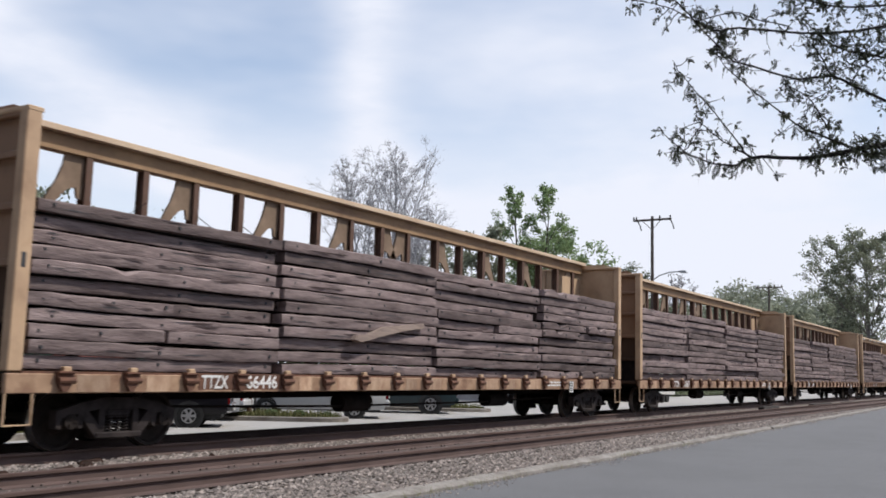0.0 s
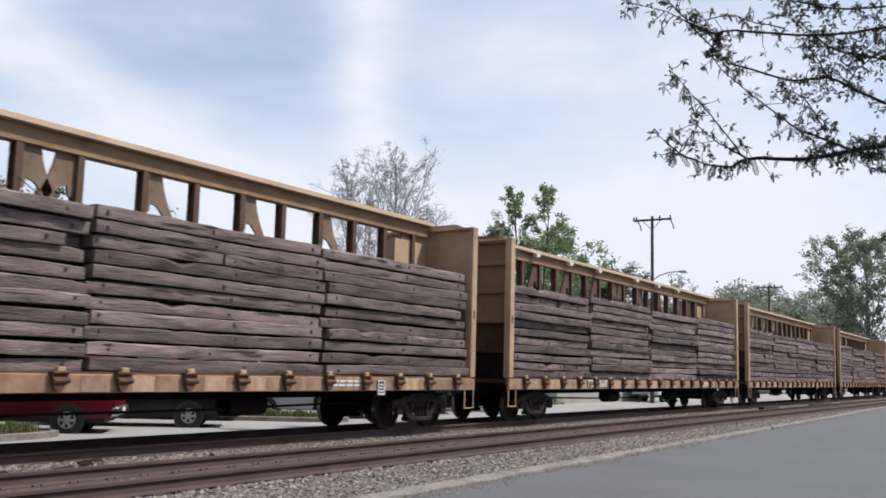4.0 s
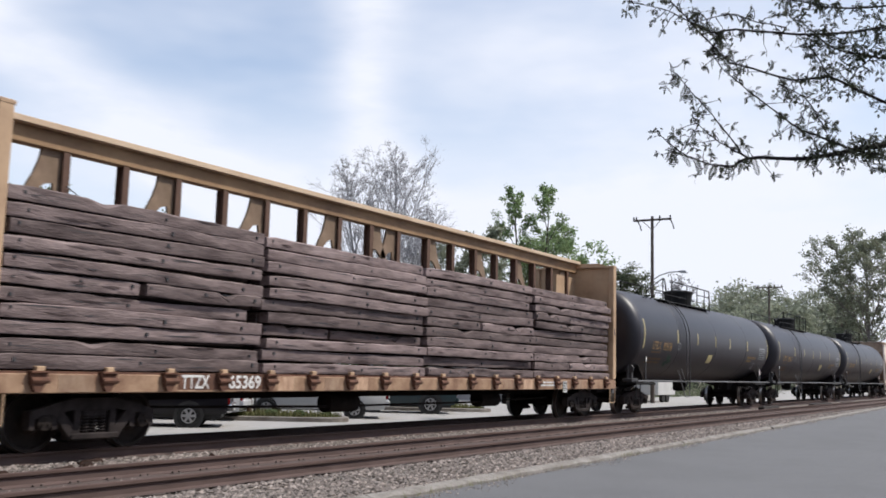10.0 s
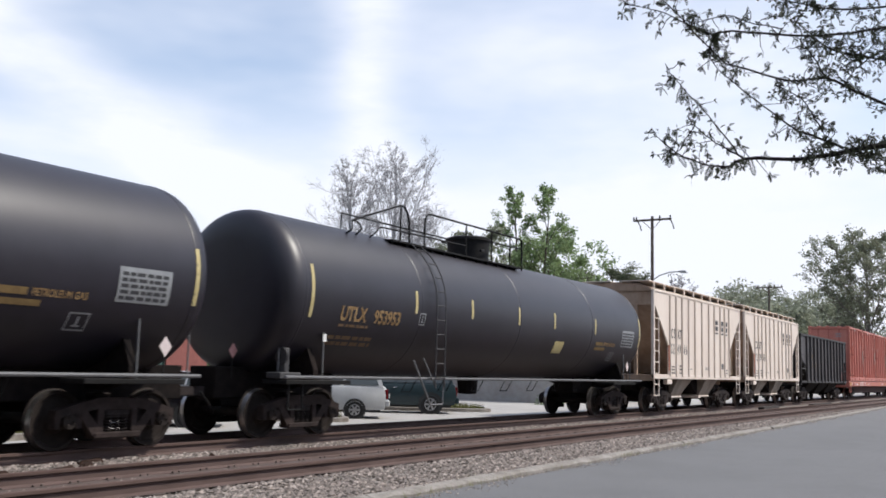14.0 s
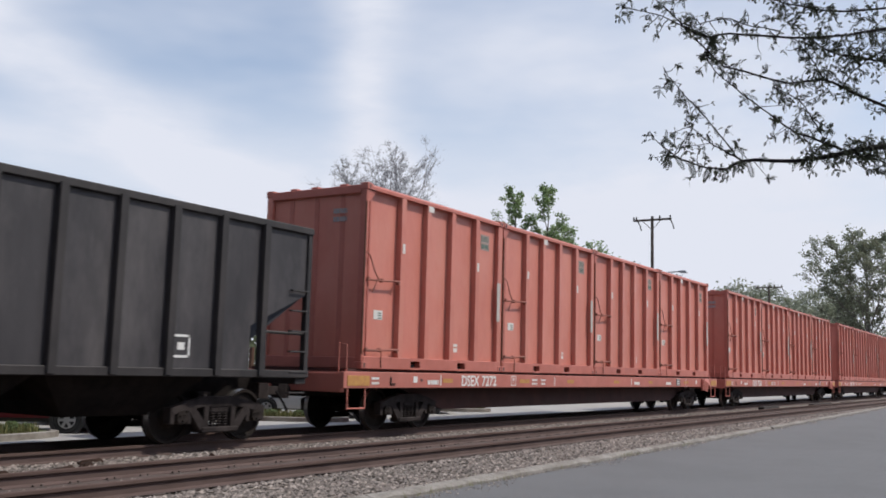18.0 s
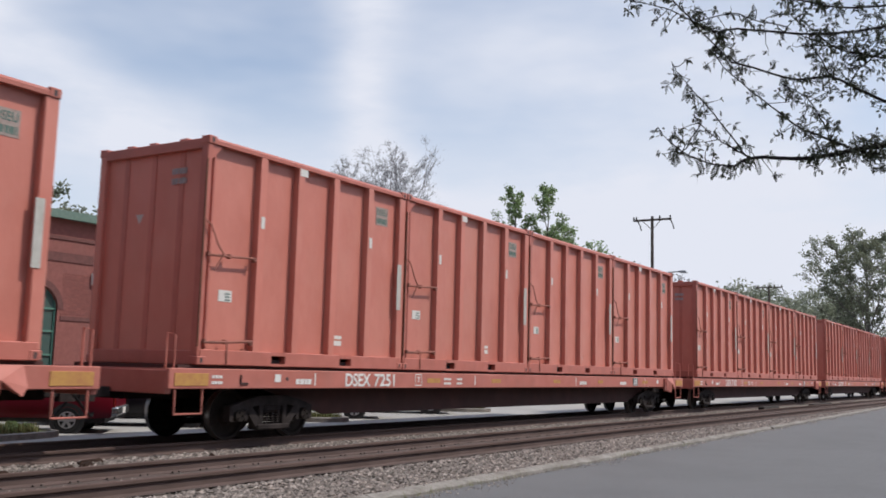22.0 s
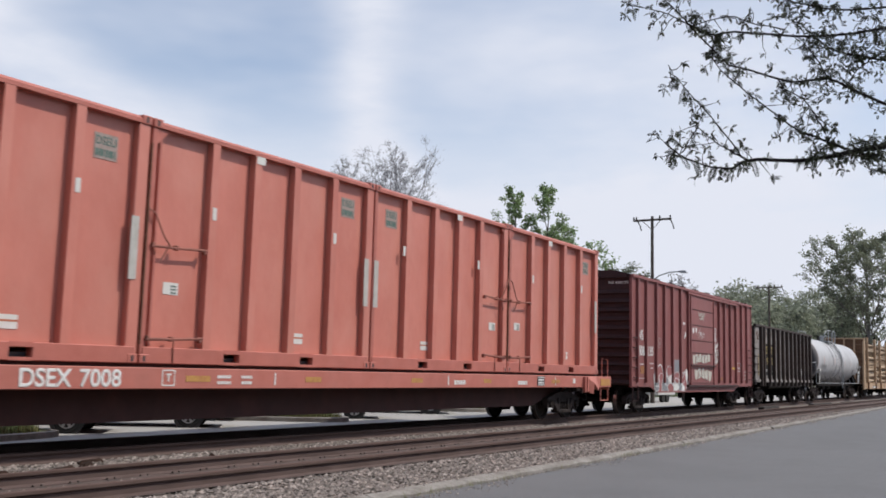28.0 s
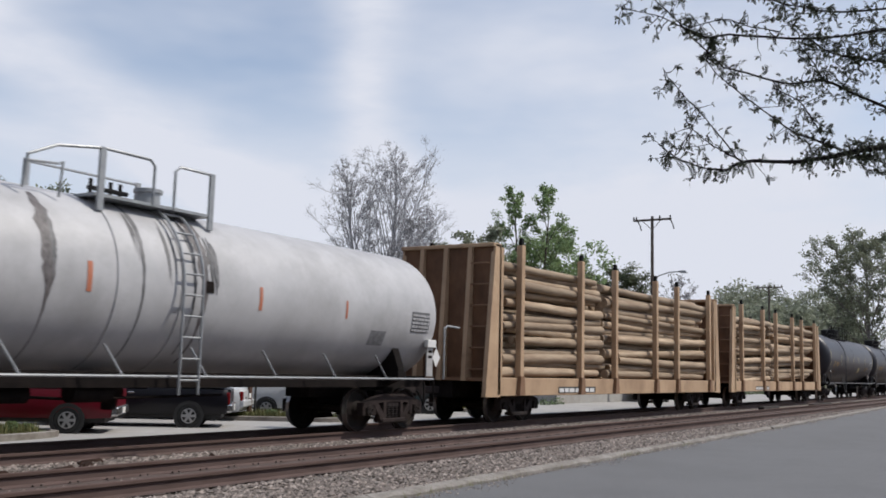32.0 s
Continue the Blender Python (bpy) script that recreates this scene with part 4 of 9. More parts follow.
def black_tank(u, number, seed, art=False):
    car = car_thing("tank_car", "black tank car with yellow stencils and rooftop walkway", u, "tank car", "black tank cars of the train")
    r, zc, L = 1.63, 2.81, TANK_L
    body = tank_body(1.05, 18.75, r, zc, TANK_BLACK, car)
    for xx in (1.1, 5.1, 9.9, 14.7, 18.7):
        part("weld_seam", M().lathe([(xx - 0.02, r), (xx - 0.01, r + 0.006), (xx + 0.01, r + 0.006), (xx + 0.02, r)], "x", (0, 0, zc), 64), TANK_BLACK, body, smooth=True)
    # stub sills, bolsters, side pipes
    for a, b in ((0.1, 3.6), (L - 3.7, L - 0.1)):
        part("stub_sill", M().box(a, b, -0.34, 0.34, 0.72, 1.32, 0.02), UNDER, car)
    for xx in (1.73, L - 2.1):
        sd = M()
        for s in (-1, 1):
            sd.ext([(s * 1.40, 1.10), (s * 1.40, 1.30), (s * 1.18, 1.8), (s * 0.6, 1.40), (0, 1.2), (0, 0.95), (s * 0.8, 0.9)], "x", xx - 0.07, xx + 0.07)
        part("saddle", sd, UNDER, car)
        part("bolster_platform", M().box(xx - 0.95, xx + 1.0, -1.5, -0.9, 1.02, 1.10, 0.01), BLACK_STEEL, car)
    for s in (-1, 1):
        part("side_rail", M().tube([(0.6, s * 1.62, 1.155), (L - 0.9, s * 1.62, 1.155)], 0.032, 8), DULL_PIPE, car, "grey pipe along the tank", smooth=True)
    for k in range(8):
        hang = M()
        x = 4.6 + k * 1.5
        hang.tube([(x, -1.62, 1.155), (x, -1.45, 0.86), (x + 0.36, -1.45, 0.86), (x + 0.36, -1.62, 1.155)], 0.011, 5)
        part("rail_bracket", hang, BLACK_STEEL, car)
    # top walkway with hand rails
    wk = M()
    wk.box(4.80, 11.15, -0.95, -0.45, 4.25, 4.29)
    for k in range(12):
        wk.box(4.85 + 0.55 * k, 4.89 + 0.55 * k, -0.9, -0.3, 4.06, 4.24)
    part("walkway", wk, BLACK_STEEL, car)
    rail = M()
    yy = -0.95
    rail.tube([(3.28, -0.75, 4.2), (3.28, yy, 4.30), (3.28, yy, 4.50), (5.08, yy, 5.11), (5.25, yy, 5.10), (5.38, yy, 4.95), (5.45, yy, 4.75), (5.48, yy, 4.27)], 0.025, 7)
    rail.tube([(3.62, -0.75, 4.2), (3.62, yy, 4.36), (3.55, yy, 4.46), (3.42, yy, 4.50), (3.28, yy, 4.50)], 0.02, 6)
    rail.tube([(5.10, yy, 4.27), (5.10, yy, 5.10)], 0.022, 6)
    part("hand_rail", rail, BLACK_STEEL, car, smooth=True)
    rail = M()
    rail.tube([(6.12, yy, 4.27), (6.12, yy, 4.85), (6.16, yy, 5.0), (6.25, yy, 5.07), (6.4, yy, 5.09), (11.10, yy, 5.09), (11.14, yy, 5.06), (11.16, yy, 4.20)], 0.025, 7)
    rail.tube([(4.18, -0.75, 4.25), (4.18, yy, 4.38), (4.24, yy, 4.46), (4.36, yy, 4.50), (6.12, yy, 4.52), (8.0, yy, 4.53)], 0.02, 6)
    rail.tube([(9.4, yy, 4.80), (11.14, yy, 4.82)], 0.018, 6)
    for x in (8.06, 9.41, 10.45):
        rail.tube([(x, yy, 4.27), (x, yy, 5.08)], 0.02, 6)
    for x in (7.0, 8.9):
        rail.box(x - 0.10, x + 0.10, yy - 0.03, yy + 0.03, 4.47, 4.54, 0.01)
    part("hand_rail", rail, BLACK_STEEL, car, smooth=True)
    rail = M()
    rail.tube([(5.1, 0.8, 4.3), (5.1, 0.8, 5.05), (11.1, 0.8, 5.05), (11.1, 0.8, 4.3)], 0.022, 6)
    part("hand_rail", rail, BLACK_STEEL, car, smooth=True)
    dome = part("valve_housing", M().lathe([(4.25, 0.55), (4.88, 0.60), (4.90, 0.64), (4.97, 0.64), (5.02, 0.5), (5.05, 0.05)], "z", (9.78, 0, 0), 24), BLACK_STEEL, car, smooth=True)
    part("lifting_eye", M().tube([(9.5, 0, 5.03), (9.53, 0, 5.13), (9.97, 0, 5.13), (10.0, 0, 5.03)], 0.018, 5), BLACK_STEEL, dome)
    arc_ladder(5.52, 0.38, r, zc, 4.25, 0.95, LADDER_GREY, car, 10, 0.017)
    lad = M()
    lad.tube([(4.75, -1.66, 1.55), (5.35, -1.74, 0.58)], 0.022, 5).tube([(5.15, -1.66, 1.60), (5.6, -1.72, 0.95)], 0.02, 5).tube([(5.92, -1.72, 1.15), (5.85, -1.74, 0.58)], 0.018, 5).tube([(5.35, -1.74, 0.58), (5.85, -1.74, 0.58)], 0.02, 5)
    part("step", lad, DULL_PIPE, car)
    # conspicuity marks
    for x, lo, hi in ((1.24, 2.30, 3.32), (4.82, 2.59, 3.09), (7.29, 2.61, 3.07), (9.76, 2.59, 3.06), (11.94, 2.60, 3.05), (14.86, 2.58, 3.05), (18.68, 2.30, 3.25)):
        part("reflector_strip", tank_patch(x, x + 0.085, lo, hi, r, zc), PALE_YELLOW, car, "pale yellow reflective strip")
    tank_letters("UTLX", 2.22, 2.30, 0.40, r, zc, FADED_LETTER, car, "reporting_mark", 0.86)
    tank_letters(number, 3.34, 2.29, 0.39, r, zc, FADED_LETTER, car, "car_number", 0.94)
    tank_bars(2.22, 2.17, 1.0, 0.09, 1, r, zc, FADED_OCHRE, car, seed)
    tank_bars(2.05, 1.80, 1.5, 0.24, 2, r, zc, FADED_OCHRE, car, seed + 1)
    part("stencil_bar", tank_patch(15.11, 15.67, 2.245, 2.35, r, zc, 2), DULL_YELLOW, car)
    tank_letters("PETROLEUM GAS", 15.75, 2.245, 0.15, r, zc, FADED_LETTER, car, "stencilled_words", 0.91)
    part("stencil_bar", tank_patch(15.10, 15.92, 2.10, 2.19, r, zc, 2), DULL_YELLOW, car)
    p = part("data_panel", tank_patch(17.15, 18.18, 2.26, 2.80, r, zc), GALV, car, "grey stencilled data panel")
    tagged(tank_bars(17.20, 2.30, 0.93, 0.46, 5, r + 0.004, zc, INK, p, seed + 4), kind="stuff")
    px0 = 9.05 if art else 12.22
    p = part("placard", tank_patch(px0, px0 + 0.6, 1.92, 2.26, r, zc), PALE_YELLOW, car, "small yellow placard")
    for x, z, w in ((5.03, 2.34, 0.24), (16.45, 1.79, 0.37)):
        fr = M()
        for a, b, c, d in ((x, x + w, z + 0.245, z + 0.27), (x, x + w, z, z + 0.025), (x, x + 0.025, z, z + 0.27), (x + w - 0.025, x + w, z, z + 0.27), (x + w * 0.3, x + w * 0.7, z + 0.06, z + 0.085), (x + w * 0.44, x + w * 0.56, z + 0.085, z + 0.21)):
            q = tank_patch(a, b, c, d, r, zc, 2)
            fr.add(q.v, q.f)
        part("stencil_frame", fr, GALV, car)
    if art:
        q = M()
        rr = random.Random(5)
        for k in range(26):
            a = rr.uniform(0, 6.3)
            x, z = 4.20 + 0.34 * math.cos(a) * rr.random(), 1.86 + 0.20 * math.sin(a) * rr.random()
            s = tank_patch(x, x + rr.uniform(0.05, 0.25), z, z + rr.uniform(0.03, 0.16), r, zc, 2, 0.006 + 0.0004 * k)
            q.add(s.v, s.f)
        part("painted_tag", q, GREEN_INK, car, "small green spray-painted tag")
    # end gear: brake stand, placard holders, ladders
    for x in (1.9, L - 2.05):
        part("grab_pole", M().tube([(x, -1.42, 1.1), (x, -1.42, 2.15)], 0.02, 6), DULL_PIPE, car, smooth=True)
    part("pole_tag", M().box(1.85, 1.95, -1.455, -1.44, 1.85, 2.0), WHITE, car)
    m = M().tube([(0.92, -1.15, 1.1), (0.92, -1.15, 2.6), (0.84, -1.12, 2.72), (0.72, -1.0, 2.74)], 0.020, 6)
    part("brake_mast", m, DULL_PIPE, car, smooth=True)
    m = M().tube([(L - 0.75, -1.15, 1.1), (L - 0.75, -1.15, 2.55), (L - 0.83, -1.12, 2.68), (L - 0.95, -1.0, 2.70)], 0.018, 6)
    part("grab_pole", m, DULL_PIPE, car, smooth=True)
    part("hand_brake", M().lathe([(0, 0.15), (0.03, 0.17), (0.05, 0.15), (0.03, 0.05)], "x", (0.95, -1.18, 1.55), 16).box(0.98, 1.12, -1.26, -1.05, 1.15, 1.7, 0.02).box(0.75, 1.35, -1.36, -1.0, 1.12, 1.24, 0.015), LADDER_GREY, car)
    for x, py, q in ((0.42, -0.46, 0.11), (L - 1.38, -1.30, 0.13)):
        d = M().ext([(x, 1.62 - q * 1.3), (x + q, 1.62), (x, 1.62 + q * 1.3), (x - q, 1.62)], "y", py, py + 0.015)
        part("hazard_placard", d, PINK if py > -1 else PALE_PINK, car, "faded pink diamond placard")
        part("placard_stem", M().box(x - 0.012, x + 0.012, py + 0.016, py + 0.03, 1.1, 1.62), BLACK_STEEL, car)
    stirrup(0.9, -1.45, 1.1, 0.4, 0.55, BLACK_STEEL, car)
    part("outlet_valve", M().lathe([(0.72, 0.10), (0.74, 0.26), (1.0, 0.28), (1.3, 0.3)], "z", (9.9, 0, 0), 14), UNDER, car)
    bogie(car, u, 1.73, True)
    bogie(car, u, L - 2.1, True)
    couplers(car, L)


for i, (num, art) in enumerate((("955156", True), ("955167", False), ("953953", False))):
    black_tank((176.05, 196.2, 216.6)[i], num, 60 + i, art)
for i in range(3):
    black_tank(535.4 + 20.25 * i, "955174", 80 + i)


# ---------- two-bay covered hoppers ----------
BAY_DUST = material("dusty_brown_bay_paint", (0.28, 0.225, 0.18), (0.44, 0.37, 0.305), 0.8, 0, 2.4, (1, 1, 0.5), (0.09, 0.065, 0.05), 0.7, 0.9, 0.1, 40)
def covered_hopper(u, seed, near_mark=True):
    car = car_thing("covered_hopper_car", "cream two-bay covered hopper car with dusty ends", u, "hopper car", "covered hoppers of the train")
    L, T = 11.6, 4.43
    for s in (-1, 1):
        y0, y1 = sorted((s * 1.45, s * 1.40))
        m = M().ext([(0.05, T), (0.05, 3.95), (0.25, 3.85), (1.66, 2.48), (1.66, 1.32), (9.96, 1.32), (9.96, 2.55), (11.36, 3.85), (11.55, 3.95), (11.55, T)], "y", y0, y1)
        part("side_sheet", m, CREAM, car, "cream painted side sheet")
        y0, y1 = sorted((s * 1.455, s * 1.36))
        part("side_sill", M().box(0.0, L, y0 - 0.005, y1, 1.24, 1.40, 0.01), CREAM, car)
        for x in (0.0, L - 0.12):
            part("corner_post", M().box(x, x + 0.12, min(s * 1.47, s * 1.36), max(s * 1.47, s * 1.36), 1.24, T + 0.02, 0.012), CREAM, car)
        part("top_rail", M().box(0, L, min(s * 1.48, s * 1.36), max(s * 1.48, s * 1.36), T - 0.02, T + 0.07, 0.012), CREAM, car)
    # side posts, thin ribs over the full height
    rib = M().box(-0.035, 0.035, -1.51, -1.45, 1.33, T - 0.04, 0.01).mesh("side_post", CREAM)
    for x in (1.77, 2.48, 3.20, 4.0, 4.82, 5.75, 6.70, 7.50, 8.37, 9.05, 9.76):
        part("side_post", rib, None, car, at=pose(x, 0, 0))
        part("side_post", rib, None, car, at=pose(L - x, 0, 0, 0, 0, 180))
    # end slope sheets and end frames
    for xs, d in ((0.0, 1), (L, -1)):
        def X(a):
            return xs + d * a
        sl = M().add([(X(0.10), -1.40, 3.92), (X(0.10), 1.40, 3.92), (X(2.6), 1.40, 1.42), (X(2.6), -1.40, 1.42), (X(0.10), -1.40, T), (X(0.10), 1.40, T)], [(0, 1, 2, 3), (4, 5, 1, 0)])
        sl.add([(X(0.14), -1.40, 3.97), (X(0.14), 1.40, 3.97), (X(2.64), 1.40, 1.47), (X(2.64), -1.40, 1.47)], [(3, 2, 1, 0)])
        part("slope_sheet", sl, CREAM_DIRTY, car, "dusty brown-stained slope sheet")
        fr = M()
        for y in (-0.75, 0.0, 0.75):
            fr.box(min(X(0.04), X(0.14)), max(X(0.04), X(0.14)), y - 0.06, y + 0.06, 1.24, 3.95)
        fr.box(min(X(0.0), X(0.16)), max(X(0.0), X(0.16)), -1.4, 1.4, 1.16, 1.38, 0.01)
        fr.box(min(X(0.1), X(1.7)), max(X(0.1), X(1.7)), -0.2, 0.2, 1.0, 1.3)
        part("end_frame", fr, CREAM_DIRTY, car)
        part("end_deck", M().box(min(X(0.05), X(1.7)), max(X(0.05), X(1.7)), -1.4, 1.4, 1.26, 1.31), CREAM_DIRTY, car)
        x = X(0.10) if d > 0 else X(0.62)
        m = M()
        for xx in (x, x + 0.5):
            m.tube([(xx, -1.44, 0.62), (xx, -1.44, 3.5)], 0.024, 6)
        for k in range(8):
            z = 0.64 + k * 0.40
            m.tube([(x, -1.44, z), (x + 0.5, -1.44, z)], 0.019, 6)
        part("ladder", m, CREAM, car, smooth=True)
    # roof and running boards
    part("roof", M().ext([(-1.44, T), (1.44, T), (1.26, T + 0.14), (0.9, T + 0.26), (0.4, T + 0.33), (-0.4, T + 0.33), (-0.9, T + 0.26), (-1.26, T + 0.14)], "x", 0.04, L - 0.04), CREAM_DIRTY, car, "dusty cream rounded roof")
    for k in range(10):
        x = 0.5 + k * 1.17
        for s in (-1.28, 1.28):
            part("roof_bracket", M().box(x - 0.035, x + 0.035, s - 0.03, s + 0.03, T + 0.05, T + 0.36, 0.006), CREAM, car)
    for s in (-1, 1):
        part("running_board", M().box(-0.05, L + 0.05, min(s * 1.30, s * 0.22), max(s * 1.30, s * 0.22), T + 0.355, T + 0.385), CREAM, car)
    part("hatch_trough", M().box(0.8, L - 0.8, -0.3, 0.3, T + 0.31, T + 0.36, 0.01), CREAM, car)
    # discharge bays
    for a, b, c, d in ((2.29, 4.9, 3.1, 4.25), (5.2, 8.45, 6.7, 7.95)):
        m = M()
        m.add([(c, -1.36, 1.3), (b, -1.36, 1.3), (b, 1.36, 1.3), (c, 1.36, 1.3), (c, -1.0, 0.56), (d, -1.0, 0.56), (d, 1.0, 0.56), (c, 1.0, 0.56)], [(0, 1, 5, 4), (1, 2, 6, 5), (2, 3, 7, 6), (3, 0, 4, 7), (4, 5, 6, 7)])
        # the back slope gets near-black paint in place of its shade
        part("back_slope", M().add([(a, -0.95, 1.3), (c, -0.95, 0.62), (c, 0.95, 0.62), (a, 0.95, 1.3), (c, -0.95, 1.3), (c, 0.95, 1.3)], [(0, 3, 2, 1), (0, 1, 4), (3, 5, 2)]), UNDER, car, "back slope of the bay, darkened for its shade")
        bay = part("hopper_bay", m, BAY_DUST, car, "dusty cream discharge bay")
        part("outlet_gate", M().box(c - 0.1, d + 0.1, -1.05, 1.05, 0.46, 0.57, 0.012), CREAM, bay)
        part("gate_shaft", M().tube([(c - 0.1, -1.15, 0.5), (d + 0.2, -1.15, 0.5)], 0.03, 6), UNDER, bay)
    part("center_sill", M().box(0.2, L - 0.2, -0.28, 0.28, 0.80, 1.22), UNDER, car)
    # marks
    y = -1.458
    if near_mark:
        for ch, x in (("C", 2.05), ("S", 2.37), ("X", 2.80), ("T", 3.07)):
            lettering("reporting_mark", ch, 0.50, INK, car, side(x - 0.10, y, 2.79), 0.55)
        for ch, x in (("2", 2.03), ("2", 2.28), ("4", 2.76), ("9", 3.02), ("6", 3.54), ("6", 3.78)):
            lettering("car_number", ch, 0.50, INK, car, side(x - 0.10, y, 2.21), 0.52)
        # the owner's mark as plain shapes: three underlined blocks
        for k, x in enumerate((7.72, 8.55, 9.18)):
            m = M().box(x, x + 0.36, y, y + 0.01, 3.33, 3.52).box(x, x + 0.36, y, y + 0.01, 3.58, 3.77)
            m.box(x, x + 0.38, y, y + 0.01, 3.19, 3.25)
            part("owner_mark", m, INK, car)
    for x, z, w, h, n in ((1.95, 1.45, 0.4, 0.35, 3), (2.9, 1.45, 0.45, 0.4, 3), (3.95, 1.62, 0.55, 0.08, 1), (6.2, 1.65, 0.55, 0.12, 2), (9.1, 1.5, 0.4, 0.25, 2)):
        tagged(part("stencil_block", bars(M(), x, y, z, w, h, n, 0.35, seed + int(x * 10)), INK, car), kind="stuff")
    part("data_box", M().box(8.52, 8.90, y, y + 0.01, 1.70, 1.92), INK, car)
    for x, hi in ((1.64, 2.5), (4.06, 2.06), (5.81, 2.06), (7.56, 2.04)):
        part("reflector_strip", M().box(x, x + 0.085, -1.466, -1.452, 1.57, hi), ORANGE, car, "orange reflective strip")
    part("jack_pad", M().box(1.46, 2.0, -1.47, -1.3, 1.04, 1.22, 0.02), CREAM, car)
    bogie(car, u, 1.8)
    bogie(car, u, L - 1.8)
    couplers(car, L)


covered_hopper(237.2, 91, True)
covered_hopper(249.68, 92, True)


# ---------- open-top cars with outside posts ----------
def open_car(name, label, u, L, top, low, posts, body_mat, post_mat, slope):
    car = car_thing(name, label, u, "open hopper car" if slope else "gondola car")
    for s in (-1, 1):
        y0, y1 = sorted((s * 1.40, s * 1.36))
        if slope:
            prof = [(0.1, top), (0.1, low + 1.5), (1.58, low + 0.84), (1.58, low), (L - 1.58, low), (L - 1.58, low + 0.84), (L - 0.1, low + 1.5), (L - 0.1, top)]
        else:
            prof = [(0.08, top), (0.08, low), (L - 0.08, low), (L - 0.08, top)]
        part("side_sheet", M().ext(prof, "y", y0, y1), body_mat, car, "dull scraped side sheet")
        part("top_chord", M().box(0, L, min(s * 1.47, s * 1.33), max(s * 1.47, s * 1.33), top - 0.04, top + 0.09, 0.015), post_mat, car, "dark top chord")
        part("side_sill", M().box(0, L, min(s * 1.46, s * 1.34), max(s * 1.46, s * 1.34), low - 0.08, low + 0.06, 0.012), post_mat if slope else body_mat, car)
    q = 0.07 if slope else 0.082
    d_ = 1.50 if slope else 1.55
    pm = M().ext([(-q, -d_), (q, -d_), (q + 0.02, -1.40), (-q - 0.02, -1.40)], "z", low - (0.05 if slope else 0.28), top).mesh("side_post", post_mat)
    for x in posts:
        part("side_post", pm, None, car, at=pose(x, 0, 0))
        part("side_post", pm, None, car, at=pose(L - x, 0, 0, 0, 0, 180))
    for xs, d in ((0.0, 1), (L, -1)):
        a = xs + d * 0.10
        if slope:
            m = M().add([(xs + d * 0.1, -1.36, low + 1.5), (xs + d * 0.1, 1.36, low + 1.5), (xs + d * 2.6, 1.36, low - 0.1), (xs + d * 2.6, -1.36, low - 0.1), (xs + d * 0.1, -1.36, top), (xs + d * 0.1, 1.36, top)], [(0, 1, 2, 3), (4, 5, 1, 0)])
            part("slope_sheet", m, post_mat, car)
            part("corner_post", M().box(min(xs, xs + d * 0.12), max(xs, xs + d * 0.12), -1.44, -1.32, low - 0.05, top, 0.01), post_mat, car)
            part("corner_post", M().box(min(xs, xs + d * 0.12), max(xs, xs + d * 0.12), 1.32, 1.44, low - 0.05, top, 0.01), post_mat, car)
            part("end_brace", M().tube([(xs + d * 0.1, -1.38, low + 0.75), (xs + d * 1.4, -1.38, low + 0.75)], 0.03, 6), post_mat, car)
        else:
            m = M().box(min(a, a + d * 0.04), max(a, a + d * 0.04), -1.38, 1.38, low, top)
            wall = part("end_wall", m, post_mat, car, "dark ribbed end wall")
            for k in range(7):
                z = low + 0.15 + k * (top - low - 0.3) / 6
                part("end_rib", M().box(min(xs, a), max(xs, a), -1.36, 1.36, z - 0.07, z + 0.07, 0.02), post_mat, wall)
        part("end_sill", M().box(min(xs, xs + d * 0.3), max(xs, xs + d * 0.3), -1.4, 1.4, low - 0.2, low + 0.05, 0.012), post_mat, car)
        x = xs + 0.08 if d > 0 else xs - 0.55
        ladder(x, -1.46, low - 0.55, low + 1.75, 0.45, 6, post_mat, car, rails=False)
    # floor
    if slope:
        for k in range(3):
            a = 2.4 + k * (L - 4.8) / 3
            b = a + (L - 4.8) / 3
            m = M().add([(a, -1.38, low), (b, -1.38, low), (b, 1.38, low), (a, 1.38, low), (a + 0.8, -0.8, 0.5), (b - 0.8, -0.8, 0.5), (b - 0.8, 0.8, 0.5), (a + 0.8, 0.8, 0.5)], [(0, 1, 5, 4), (1, 2, 6, 5), (2, 3, 7, 6), (3, 0, 4, 7), (4, 5, 6, 7)])
            part("hopper_bay", m, UNDER, car, "black discharge bay")
    else:
        part("floor", M().box(0.1, L - 0.1, -1.36, 1.36, low - 0.1, low), UNDER, car)
        part("underframe", M().box(2.9, L - 2.9, -1.36, 1.36, 0.88, low - 0.1), UNDER, car)
    part("center_sill", M().box(0.1, L - 0.1, -0.3, 0.3, 0.75, low), UNDER, car)
    bogie(car, u, 1.85)
    bogie(car, u, L - 1.95)
    couplers(car, L)
    return car


HOPPER_POST = material("scraped_black_post_paint", (0.012, 0.010, 0.011), (0.030, 0.025, 0.026), 0.65, 0, 4, (1, 1, 0.5), (0.07, 0.058, 0.056), 0.5, 1.2, 0.06)
K = open_car("open_hopper_car", "worn black open-top coal hopper car with yellow numbers", 262.05, 14.75, 3.93, 1.22, [1.54 + 1.08 * k for k in range(12)], HOPPER_BLACK, HOPPER_POST, True)
lettering("reporting_mark", "CSXT", 0.46, DULL_YELLOW, K, side(2.76, -1.406, 2.50), width=0.64)
lettering("car_number", "351", 0.46, DULL_YELLOW, K, side(2.80, -1.406, 2.06), width=0.5)
lettering("car_number", "631", 0.46, DULL_YELLOW, K, side(3.84, -1.406, 2.06), width=0.48)
part("stencilling", bars(M(), 2.7, -1.405, 1.58, 0.5, 0.2, 2), FADED_OCHRE, K)
part("stencilling", bars(M(), 3.72, -1.405, 1.38, 0.4, 0.1, 1, 0.9), YELLOW, K)
